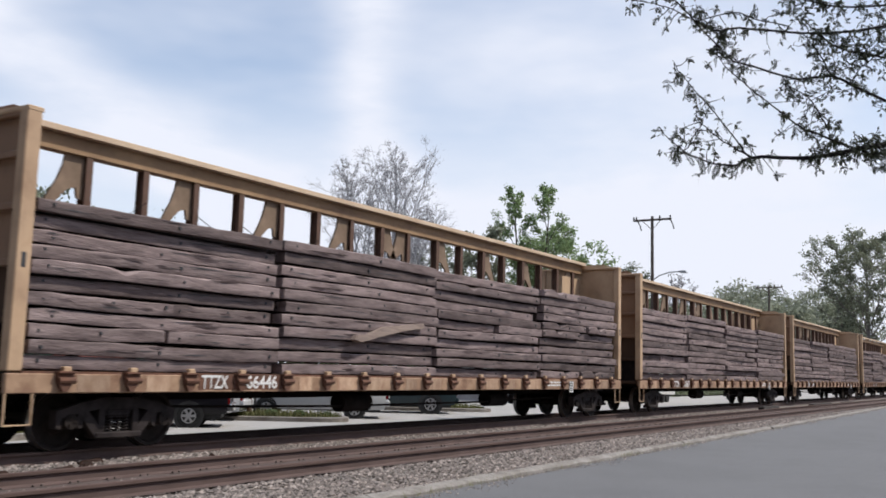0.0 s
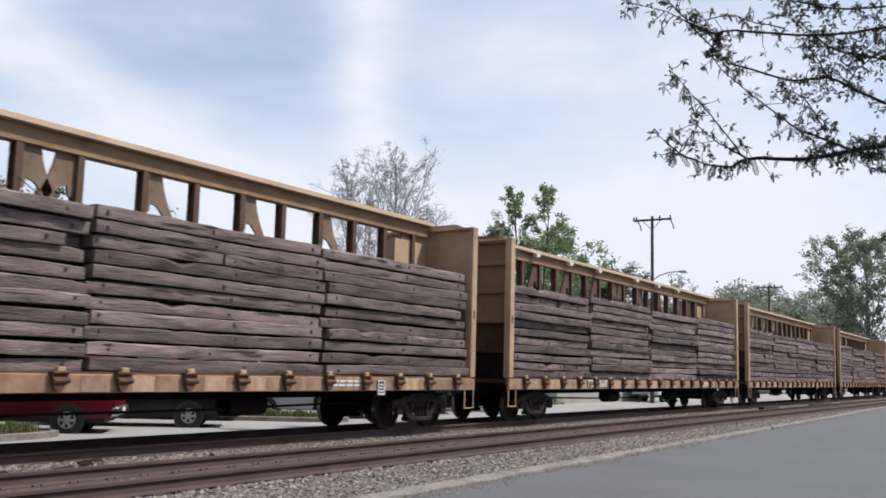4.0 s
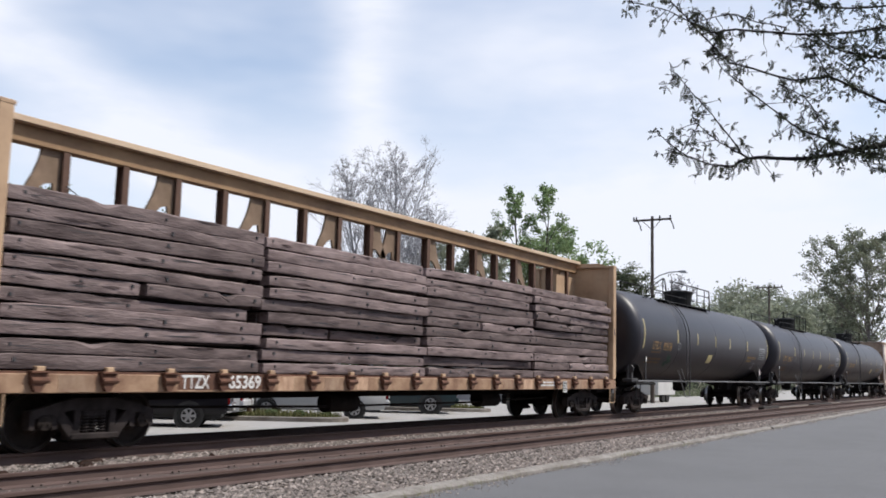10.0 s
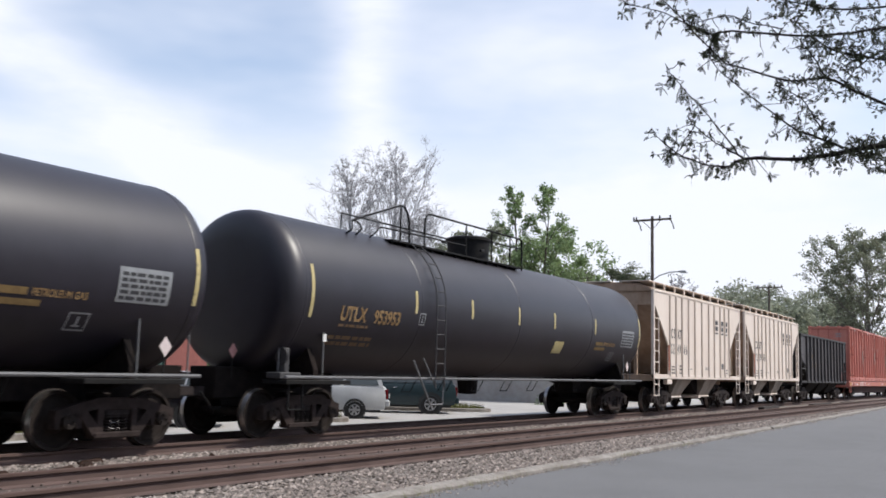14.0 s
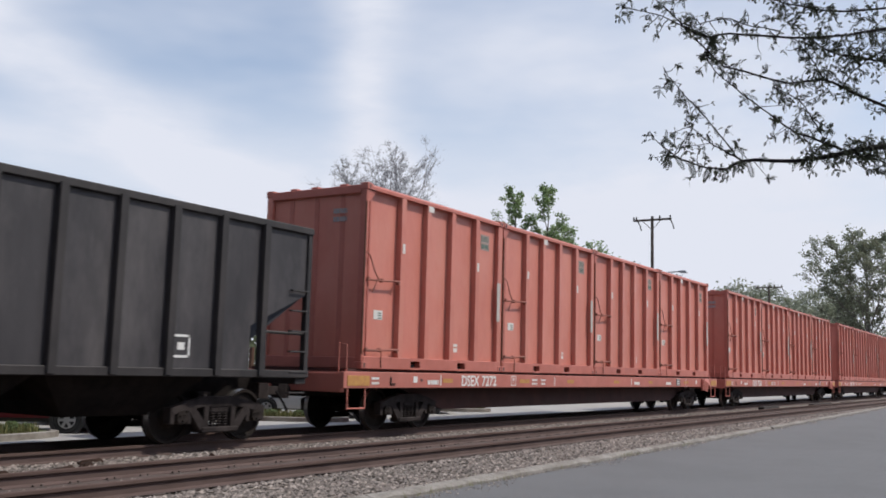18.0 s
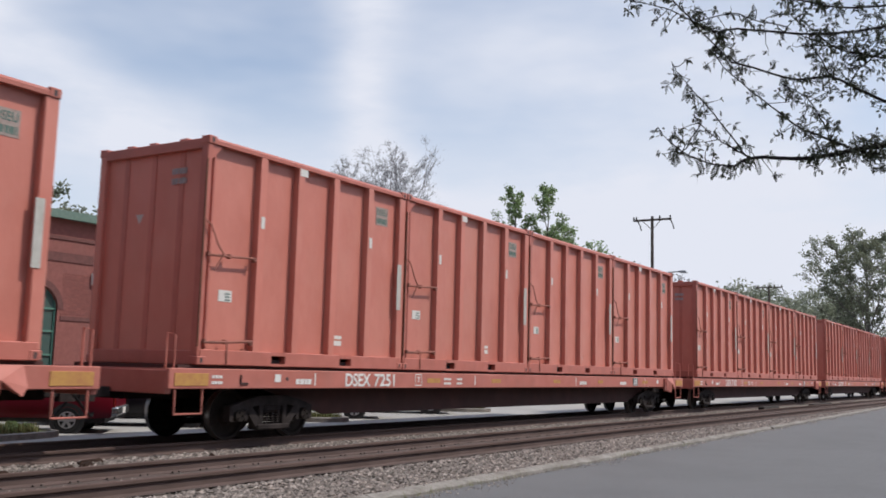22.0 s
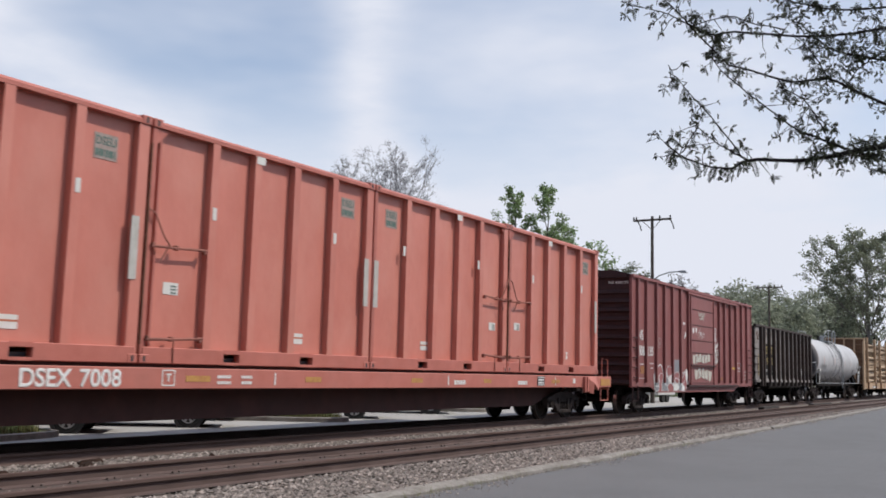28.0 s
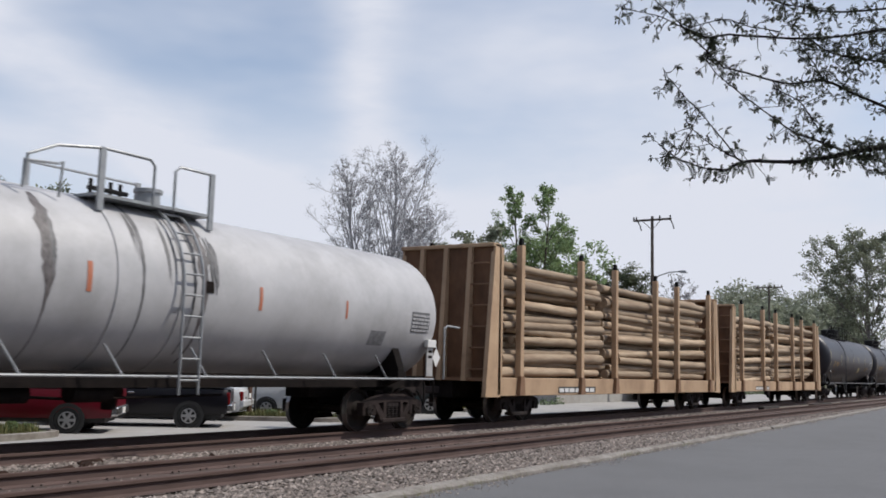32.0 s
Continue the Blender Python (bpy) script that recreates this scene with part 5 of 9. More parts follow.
fr = M()
for a, b, c, d in ((11.36, 11.75, 1.45, 1.49), (11.36, 11.75, 1.79, 1.83), (11.36, 11.40, 1.45, 1.83), (11.71, 11.75, 1.45, 1.83), (11.48, 11.63, 1.58, 1.70)):
    fr.box(a, b, -1.41, -1.405, c, d)
part("data_box", fr, WHITE, K)

G = open_car("gondola_car", "weathered brown-grey gondola car with rust patches and yellow marks", 458.45, 13.4, 3.92, 1.24, [0.95, 1.48] + [2.6 + 1.0 * k for k in range(11)], GONDOLA, GONDOLA_DARK, False)
OLD_YELLOW = material("old_cream_yellow_paint", (0.36, 0.26, 0.09), (0.52, 0.40, 0.17), 0.7, 0, 7, (1, 1, 1), None, 0, 1, 0)
part("number_panel", M().box(1.56, 2.54, -1.407, -1.40, 1.5, 3.1), BLACK_STEEL, G, "black painted panel")
part("number_panel", M().box(2.68, 3.54, -1.407, -1.40, 1.5, 3.1), BLACK_STEEL, G, "black painted panel")
for ch, x, z in (("C", 1.68, 2.62), ("S", 2.14, 2.62), ("X", 2.72, 2.62), ("T", 3.14, 2.62), ("9", 1.58, 2.06), ("9", 1.90, 2.06), ("9", 2.22, 2.06), ("2", 2.68, 2.06), ("3", 2.97, 2.06), ("5", 3.26, 2.06)):
    lettering("reporting_mark" if z > 2.5 else "car_number", ch, 0.52, OLD_YELLOW, G, side(x + 0.05, -1.412, z - 0.02), 0.82)
tagged(part("stencil_block", bars(M(), 1.68, -1.411, 1.68, 0.6, 0.18, 2), WHITE, G), kind="stuff")
tagged(part("stencil_block", bars(M(), 2.80, -1.411, 1.68, 0.5, 0.18, 2), WHITE, G), kind="stuff")
part("yellow_plate", M().box(3.78, 4.16, -1.41, -1.40, 1.55, 1.85), YELLOW, G, "yellow square plate")
for x, z0, z1 in ((0.62, 1.5, 2.55), (1.18, 1.25, 1.85), (7.15, 1.5, 2.0), (9.02, 1.5, 1.95), (12.85, 1.4, 2.1)):
    part("reflector_strip", M().box(x, x + 0.09, -1.412, -1.40, z0, z1), OLD_YELLOW, G, "yellow reflective strip")
fr = M()
for a, b, c, d in ((10.1, 10.56, 1.52, 1.56), (10.1, 10.56, 1.9, 1.94), (10.1, 10.14, 1.56, 1.9), (10.52, 10.56, 1.56, 1.9)):
    fr.box(a, b, -1.41, -1.405, c, d)
fr = part("data_box", fr, WHITE, G, "white stencilled data box")
part("stencil_line", bars(M(), 10.2, -1.41, 1.6, 0.28, 0.26, 3), WHITE, fr)
rr = random.Random(3)
for k in range(14):
    x = 1.7 + rr.random() * 11
    part("repair_patch", M().box(x, x + 0.16, -1.409, -1.40, 1.30, 1.37), WHITE, G)
RUST_PATCH = material("peeled_rust_patch", (0.050, 0.024, 0.018), (0.15, 0.085, 0.065), 0.9, 0, 9, (1, 1, 1), None, 0, 1, 0.3)
for x, z, w, h in ((0.25, 3.1, 0.55, 0.6), (1.9, 3.4, 0.6, 0.4), (3.0, 3.5, 0.4, 0.35), (4.75, 3.4, 0.6, 0.4), (0.3, 1.4, 0.3, 0.9), (5.8, 3.6, 0.5, 0.25), (6.75, 3.62, 0.6, 0.22), (7.8, 3.6, 0.5, 0.25), (8.8, 3.66, 0.5, 0.2), (9.7, 3.6, 0.6, 0.25), (10.8, 3.62, 0.5, 0.25), (11.8, 3.55, 0.6, 0.3)):
    # blistered flakes, thick in the middle and scattered at the rim
    m = M()
    for k in range(40):
        g, e = rr.gauss(0, 0.22), rr.gauss(0, 0.22)
        cx, cz, sx, sz = x + w * (0.5 + g), z + h * (0.5 + e), w * rr.uniform(0.03, 0.13), h * rr.uniform(0.03, 0.15)
        m.add([(cx + sx * math.cos(a) * rr.uniform(0.6, 1.2), -1.4025 - 0.0001 * k, cz + sz * math.sin(a) * rr.uniform(0.6, 1.2)) for a in (0, 0.9, 1.8, 2.7, 3.6, 4.5, 5.4)], [tuple(range(7))])
    part("rust_patch", m, RUST_PATCH, G)


# ---------- flat cars with red waste containers ----------
DIRTY_WHITE = material("dirty_white_sticker", (0.62, 0.60, 0.57), (0.78, 0.77, 0.74), 0.6, 0, 7, (1, 1, 1), (0.55, 0.36, 0.30), 0.4, 2.0, 0)
GREY_GREEN = material("grey_green_lettering", (0.08, 0.14, 0.12), (0.14, 0.20, 0.17), 0.7, 0, 8, (1, 1, 1), None, 0, 1, 0)


PLATE_GREY = material("worn_number_plate", (0.26, 0.17, 0.145), (0.44, 0.37, 0.34), 0.6, 0, 11, (1, 1, 1), None, 0, 1, 0)
STRIP_WHITE = material("grimy_white_strip", (0.40, 0.38, 0.34), (0.60, 0.585, 0.55), 0.6, 0, 6, (1, 1, 1), None, 0, 1, 0)
STENCIL_GREY = material("worn_grey_stencil", (0.26, 0.23, 0.23), (0.42, 0.39, 0.39), 0.7, 0, 9, (1, 1, 1), None, 0, 1, 0)
RUSTY_RED = material("rusty_red_latch", (0.24, 0.08, 0.06), (0.42, 0.16, 0.12), 0.8, 0, 7, (1, 1, 1), (0.10, 0.05, 0.04), 0.6, 2.0, 0.2, 40)


def container_meshes():
    L, W2, H = 6.03, 1.39, 3.92
    w = W2 - 0.10
    d = {}
    d["body"] = M().box(0.08, L - 0.08, -w, w, 0.12, H - 0.06).mesh("body", RED)
    d["rib"] = M().ext([(0.0, -W2 - 0.03), (0.17, -W2 - 0.03), (0.24, -w), (-0.015, -w)], "z", 0.25, H - 0.11).mesh("rib", RED)
    # rolled top rail, thicker at its upper lip
    d["top"] = M().ext([(-W2 - 0.035, H - 0.115), (-W2 - 0.035, H - 0.05), (-W2 + 0.015, H), (-w + 0.04, H), (-w + 0.04, H - 0.115)], "x", 0.05, L - 0.05).mesh("top_rail", RED_FRAME)
    b = M()
    x = 0.05
    for a, c in ((1.83, 2.20), (3.84, 4.20)):
        b.box(x, a, -W2 - 0.035, -w + 0.05, 0.0, 0.26, 0.012)
        b.box(a - 0.01, c + 0.01, -W2 - 0.035, -w + 0.05, 0.19, 0.26)
        b.box(a - 0.01, c + 0.01, -W2 - 0.035, -w + 0.05, 0.0, 0.05)
        x = c
    b.box(x, L - 0.05, -W2 - 0.035, -w + 0.05, 0.0, 0.26, 0.012)
    d["bottom"] = b.mesh("bottom_rail", RED_FRAME)
    d["pocket"] = M().box(1.83, 2.20, -w, -w + 0.06, 0.05, 0.19).mesh("fork_pocket", INK)
    d["pocket_2"] = M().box(3.84, 4.20, -w, -w + 0.06, 0.05, 0.19).mesh("fork_pocket", INK)
    d["corner_post"] = M().box(0.0, 0.11, -W2 - 0.02, -w + 0.05, 0.15, H - 0.12, 0.012).mesh("corner_post", RED_FRAME)
    d["end_post"] = M().box(L - 0.23, L, -W2 - 0.02, -w + 0.05, 0.15, H - 0.12, 0.012).mesh("corner_post", RED)
    d["door_edge"] = M().box(0.20, 0.25, -W2 + 0.03, -w + 0.02, 0.27, H - 0.14, 0.006).mesh("door_edge", RED_FRAME)
    c = M().box(-0.01, 0.19, -W2 - 0.045, -W2 + 0.16, 0.0, 0.15, 0.015)
    d["casting"] = c.mesh("corner_casting", RED_FRAME)
    d["slot"] = M().box(0.06, 0.11, -W2 - 0.048, -W2 - 0.04, 0.03, 0.12).mesh("casting_slot", INK)
    d["gusset"] = M().ext([(0.11, H - 0.13), (0.11, H - 0.40), (0.36, H - 0.13)], "y", -W2 + 0.0, -W2 + 0.03).mesh("gusset", RED_FRAME)
    d["end_rail"] = M().box(0.0, 0.10, -W2 + 0.1, W2 - 0.1, H - 0.2, H - 0.02, 0.012).mesh("end_rail", RED_FRAME)
    d["end_sill"] = M().box(0.0, 0.10, -W2 + 0.1, W2 - 0.1, 0.0, 0.24, 0.012).mesh("end_sill", RED_FRAME)
    for k, y in enumerate((-0.72, 0.0, 0.72)):
        d["end_rib_" + "abc"[k]] = M().box(0.066, 0.09, y - 0.06, y + 0.06, 0.22, H - 0.18, 0.004).mesh("end_rib", RED_FRAME)
    # top lid lugs
    d["lug"] = M().box(-0.08, 0.08, -0.10, 0.10, 0.0, 0.09, 0.012).mesh("lid_lug", RED_FRAME)
    for nm, z, rad in (("latch", 1.87, 0.022), ("low_latch", 0.38, 0.026)):
        lt = M().tube([(0.08, -W2 - 0.03, z), (0.6, -W2 - 0.05, z + 0.015), (1.27, -W2 - 0.05, z + 0.05)], rad, 6)
        for x in (0.12, 0.62, 1.24):
            lt.box(x - 0.03, x + 0.03, -W2 - 0.07, -W2 + 0.02, z - 0.02, z + 0.06, 0.008)
        d[nm] = lt.mesh("door_latch", RUSTY_RED)
    d["cable"] = M().tube([(-0.01, -W2 - 0.05, 2.46), (0.10, -W2 - 0.09, 2.38), (0.30, -W2 - 0.08, 2.05), (0.46, -W2 - 0.07, 1.90)], 0.015, 5).mesh("latch_cable", RUSTY_RED)
    d["chain"] = M().tube([(0.44, -W2 - 0.07, 1.92), (0.38, -W2 - 0.06, 1.80), (0.27, -W2 - 0.05, 1.62)], 0.013, 5).mesh("latch_chain", RUSTY_RED)
    d["drop_bar"] = M().tube([(0.66, -W2 - 0.05, 0.42), (0.67, -W2 - 0.05, 0.02)], 0.012, 5).mesh("drop_bar", RUSTY_RED)
    d["hinge"] = M().cyl((-0.02, -W2 - 0.04, 0.3), (-0.02, -W2 - 0.04, H - 0.4), 0.018, n=6).mesh("hinge_rod", RUST_BROWN)
    for nm, (wd, h) in {"label": (0.32, 0.20), "tag": (0.09, 0.22), "small": (0.22, 0.14), "number": (0.44, 0.40)}.items():
        d[nm] = M().box(0, wd, -0.006, 0.0, 0, h).mesh("sticker", PLATE_GREY if nm == "number" else DIRTY_WHITE)
    d["strip"] = M().box(0, 0.15, -0.012, 0, 0, 1.0).mesh("sticker", STRIP_WHITE)
    d["red_band"] = M().box(0.0, 0.32, -0.008, -0.005, 0.0, 0.03).mesh("label_band", ORANGE)
    q = M()
    bars(q, 0.03, -0.006, 0.02, 0.38, 0.36, 2, 0.6, 8)
    d["stencilling"] = q.mesh("stencilling", STENCIL_GREY)
    q = M()
    bars(q, 0.03, -0.006, 0.04, 0.38, 0.15, 1, 0.75, 8)
    d["lower_marks"] = q.mesh("stencilling", GREY_GREEN)
    q = M()
    bars(q, 0.16, -0.006, 0.02, 0.14, 0.16, 3, 0.5, 9)
    d["label_marks"] = q.mesh("label_marks", GREY_GREEN)
    return d


CONT = container_meshes()


def container(u, seed, flipped=False, number=""):
    r = random.Random(seed)
    c = load_thing("waste_container", "faded red ribbed steel waste container on a flat car", "container", u, 1.34, 0.0, "red containers on the train")
    L, H = 6.03, 3.92
    part("body", CONT["body"], None, c)
    half = pose(L, 0, 0, 0, 0, 180)
    for x in (1.32, 2.37, 3.46, 4.63):
        part("rib", CONT["rib"], None, c, at=pose(L - x - 0.18 if flipped else x, 0, 0))
        part("rib", CONT["rib"], None, c, at=half @ pose(x, 0, 0))
    same = {"top": "top_rail", "bottom": "bottom_rail", "pocket": "fork_pocket", "pocket_2": "fork_pocket", "end_post": "corner_post", "end_rib_a": "end_rib", "end_rib_b": "end_rib", "end_rib_c": "end_rib"}
    for m in (Matrix.Identity(4), half):
        for k in ("top", "bottom", "pocket", "pocket_2", "corner_post", "end_post", "end_rail", "end_sill", "end_rib_a", "end_rib_b", "end_rib_c"):
            part(same[k] if k in same else k, CONT[k], None, c, at=m)
        for x in (0, L - 0.18):
            for z in (0, H - 0.13):
                q = part("corner_casting", CONT["casting"], None, c, at=m @ pose(x, 0, z))
                part("casting_slot", CONT["slot"], None, q)
    for x, y in ((0.15, -0.7), (0.15, 0.1), (0.15, 0.7), (L - 0.2, -0.6), (L - 0.2, 0.6)):
        part("lid_lug", CONT["lug"], None, c, at=pose(x, y, H - 0.05))
    mir = Matrix.Translation((L, 0, 0)) @ Matrix.Diagonal((-1, 1, 1, 1)) if flipped else Matrix.Identity(4)
    for k, nm in (("latch", "door_latch"), ("low_latch", "door_latch"), ("hinge", "hinge_rod"), ("cable", "latch_cable"), ("chain", "latch_chain"), ("drop_bar", "drop_bar"), ("gusset", "gusset"), ("door_edge", "door_edge")):
        part(nm, CONT[k], None, c).matrix_basis = mir
    y, yr = -1.2915, -1.421

    def stick(kind, x, z, yy=y, label=""):
        return part("sticker", CONT[kind], None, c, label, at=pose(L - x - 0.25 if flipped else x, yy, z))
    b = stick("label", 0.53 + r.uniform(-0.04, 0.04), 1.10 + r.uniform(-0.06, 0.06), label="white shipping label")
    part("label_marks", CONT["label_marks"], None, b)
    stick("tag", 1.38, 2.52 + r.uniform(-0.05, 0.05), yr)
    stick("tag", 4.69, 2.50 + r.uniform(-0.05, 0.05), yr)
    if r.random() < 0.8:
        stick("small", 2.40, 3.66, yr)
    b = stick("small" if r.random() < 0.4 else "label", 3.70, 0.42 + r.uniform(0, 0.04))
    part("label_band", CONT["red_band"], None, b, at=pose(0, 0, 0.10))
    b = part("sticker", CONT["number"], None, c, "pale number plate with green marks", at=pose(5.06 if not flipped else 0.55, y, 3.10))
    lettering("owner_code", "DSEU", 0.19, GREY_GREEN, b, side(0.03, -0.008, 0.225), width=0.38)
    if number:
        lettering("container_number", number, 0.19, GREY_GREEN, b, side(0.03, -0.008, 0.04), width=0.38)
    else:
        part("stencilling", CONT["lower_marks"], None, b)
    part("sticker", CONT["strip"], None, c, "white vertical strip", at=pose(5.76 if not flipped else 0.03, -1.411, 1.30))
    # the same plate on the end
    tagged(part("stencilling", CONT["stencilling"], None, c, "grey worn number", at=pose(0.066, -0.45, 3.12, 0, 0, -90)), kind="stuff")
    mark = M().add([(0.076, 0.42, 2.66), (0.076, 0.22, 2.66), (0.076, 0.32, 2.48)], [(0, 1, 2)])
    part("warning_mark", mark, STRIP_WHITE, c)
    return c


WORN_YELLOW = material("worn_yellow_stencil", (0.42, 0.17, 0.07), (0.58, 0.33, 0.08), 0.7, 0, 9, (1, 1, 1), None, 0, 1, 0)


def container_flat(u, number, seed):
    car = car_thing("container_flatcar", "faded red flat car carrying four waste containers", u, group="container flat cars of the train")
    L = 25.9
    for s in (-1, 1):
        m = M().box(0.0, L, min(s * 1.46, s * 1.38), max(s * 1.46, s * 1.38), 0.94, 1.28, 0.012)
        part("side_sill", m, RED_FLAT, car, "faded red side sill")
    part("deck", M().box(0.02, L - 0.02, -1.38, 1.38, 1.20, 1.27), RED_FLAT, car)
    # dark filler added in the gap under the containers, drawing its dark line
    part("deck_rail", M().box(0.3, L - 0.9, -1.33, 1.33, 1.27, 1.338), RED_DARK, car)
    m = M().ext([(2.6, 0.95), (4.6, 0.41), (L - 4.6, 0.41), (L - 2.6, 0.95), (L - 2.6, 1.2), (2.6, 1.2)], "y", -0.95, -0.88)
    part("girder", m, RED_DARK, car, "grimy dark red fish-belly girder")
    m = M().ext([(2.6, 0.95), (4.6, 0.41), (L - 4.6, 0.41), (L - 2.6, 0.95), (L - 2.6, 1.2), (2.6, 1.2)], "y", 0.88, 0.95)
    part("girder", m, RED_DARK, car)
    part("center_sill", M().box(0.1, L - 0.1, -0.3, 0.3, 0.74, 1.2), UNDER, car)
    for x0, d in ((0.0, 1), (L, -1)):
        x = x0 + d * 0.12
        a, b = sorted((x, x + d * 0.75))
        part("corner_panel", M().box(a, b, -1.472, -1.455, 0.99, 1.20, 0.004), WORN_YELLOW, car, "worn yellow corner panel")
        part("end_sill", M().box(min(x0, x0 + d * 0.12), max(x0, x0 + d * 0.12), -1.4, 1.4, 0.86, 1.25, 0.012), RED_FLAT, car)
        a = x0 + d * 0.18 if d > 0 else x0 - 0.78
        stirrup(a, -1.42, 0.95, 0.6, 0.42, RED_FLAT, car)
        ix = x0 + d * 0.15
        part("grab_iron", M().tube([(ix, -1.40, 1.28), (ix, -1.40, 1.82), (ix, -1.2, 1.86), (ix, -1.2, 1.28)], 0.018, 6), RED_FLAT, car, smooth=True)
    # two hanging lugs and a torn gusset beside the rear end
    for x in (L - 2.24, L - 2.06):
        part("hanger_lug", M().ext([(x, 1.26), (x, 0.84), (x + 0.02, 0.79), (x + 0.06, 0.79), (x + 0.08, 0.84), (x + 0.08, 1.26)], "y", -1.545, -1.455), RED_FLAT, car)
    rim = [(-1.95, -1.475, 1.25), (-1.55, -1.50, 1.27), (-1.30, -1.48, 1.28), (-1.28, -1.58, 0.98), (-1.38, -1.62, 0.85), (-1.62, -1.49, 1.00), (-1.74, -1.60, 0.75), (-1.88, -1.55, 0.77), (-1.98, -1.48, 0.95)]
    q = M()
    for t in (0.0, 0.035):
        q.add([(L + a, b + t, c) for a, b, c in rim] + [(L - 1.72, -1.63 + t, 1.07)], [(k, (k + 1) % 9, 9) for k in range(9)])
    q.f += [(k, 10 + k, 10 + (k + 1) % 9, (k + 1) % 9) for k in range(9)]
    part("bent_bracket", q, RED_FLAT, car, "torn bent steel bracket")
    y = -1.462
    lettering("reporting_mark", "DSEX", 0.36, WHITE, car, side(4.62, y - 0.002, 0.985), width=0.85)
    lettering("car_number", number, 0.36, WHITE, car, side(5.60, y - 0.002, 0.985), width=0.75)
    for k, (x, wd, n) in enumerate(((0.95, 0.27, 2), (3.11, 0.48, 1), (8.37, 0.33, 2), (8.95, 0.27, 2), (16.13, 0.52, 1), (19.4, 0.55, 1))):
        tagged(part("stencil_block", bars(M(), x, y, 1.02, wd, 0.20, n, 0.5, seed + k), WHITE, car), kind="stuff")
    for x in (3.65, 9.80, 15.84, 21.7):
        part("stencil_line", M().box(x, x + 0.035, y - 0.004, y, 1.0, 1.23), WHITE, car)
    for x in (2.52, 22.93):
        part("white_mark", M().box(x, x + 0.16, y - 0.004, y, 1.06, 1.20), WHITE, car)
    part("hook", M().box(1.62, 1.66, y - 0.02, y, 1.02, 1.18, 0.004).box(1.62, 1.82, y - 0.02, y, 1.01, 1.05, 0.004), RED_DARK, car)
    part("bolt_hole", M().cyl((2.86, y - 0.006, 1.12), (2.86, y, 1.12), 0.035, n=10), INK, car)
    q = M()
    for a, b, c, d in ((7.15, 7.42, 0.99, 1.01), (7.15, 7.42, 1.23, 1.25), (7.15, 7.17, 1.01, 1.23), (7.40, 7.42, 1.01, 1.23), (7.24, 7.34, 1.16, 1.19), (7.27, 7.30, 1.06, 1.16)):
        q.box(a, b, y - 0.004, y, c, d)
    tagged(part("framed_mark", q, WHITE, car, "white framed mark"), kind="stuff")
    for x, wd in ((3.76, 0.44), (7.65, 0.55), (10.67, 0.47), (14.3, 0.45), (17.55, 0.38), (21.45, 0.55)):
        if x < 4.5 and number != "7272":
            continue
        part("yellow_mark", M().box(x, x + wd, y - 0.004, y, 1.06, 1.16), WORN_YELLOW, car)
    b = part("data_box", M().box(20.55, 21.0, y - 0.006, y, 0.99, 1.25), INK, car, "black and white data box")
    q = M().box(20.58, 20.97, y - 0.012, y - 0.005, 1.215, 1.235).box(20.58, 20.97, y - 0.012, y - 0.005, 1.005, 1.025)
    bars(q, 20.61, y - 0.006, 1.05, 0.34, 0.16, 2)
    tagged(part("data_mark", q, WHITE, b), kind="stuff")
    bogie(car, u, 2.88)
    bogie(car, u, L - 2.88)
    couplers(car, L)
    for k in range(4):
        container(u + 0.62 + 6.08 * k, seed * 7 + k, (number, k) == ("7008", 2), {("7272", 1): "70487", ("7008", 3): "70762"}.get((number, k), ""))


for i, num in enumerate(("7272", "7060", "7251", "7182", "7159", "7008")):
    container_flat(277.9 + 27.22 * i, num, 21 + i)


# ---------- box car ----------
def spray(car, name, mat, x, z, w, h, seed, thick=0.05, y=-1.405, count=7, label=""):
    """Loops of spray paint: plain curved bands, no letters."""
    r, m = random.Random(seed), M()
    for k in range(count):
        cx, cz = x + w * (k + 0.5) / count + r.uniform(-0.05, 0.05), z + h * r.uniform(0.25, 0.65)
        rx, rz = w / count * r.uniform(0.45, 0.85), h * r.uniform(0.25, 0.5)
        a0, n = r.uniform(0, 6), 14
        sweep = r.uniform(3.2, 5.6)
        vs = []
        for i in range(n + 1):
            a = a0 + sweep * i / n
            th = thick * (0.6 + 0.5 * math.sin(3 * a + k))
            ca, sa = math.cos(a), math.sin(a)
            vs += [(cx + rx * ca, y - 0.0006 * k, cz + rz * sa), (cx + (rx - th) * ca, y - 0.0006 * k, cz + (rz - th) * sa)]
        m.add(vs, [(2 * i, 2 * i + 1, 2 * i + 3, 2 * i + 2) for i in range(n)])
    return part(name, m, mat, car, label)


def blobs(car, name, mat, x, z, w, h, seed, y, count=6, label=""):
    r, m = random.Random(seed), M()
    for k in range(count):
        cx, cz = x + w * (k + 0.5) / count, z + h * (0.5 + r.uniform(-0.1, 0.1))
        n, vs = 16, []
        for i in range(n):
            a = 2 * math.pi * i / n
            q = 0.88 + 0.14 * math.sin(3 * a + 1.7 * k) + r.uniform(-0.09, 0.09)
            ca, sa = math.cos(a), math.sin(a)
            vs.append((cx + w / count * 0.50 * q * math.copysign(abs(ca) ** 0.5, ca), y - 0.0006 * k, cz + h * 0.44 * q * math.copysign(abs(sa) ** 0.5, sa)))
        m.add(vs, [tuple(range(n))])
    return part(name, m, mat, car, label)


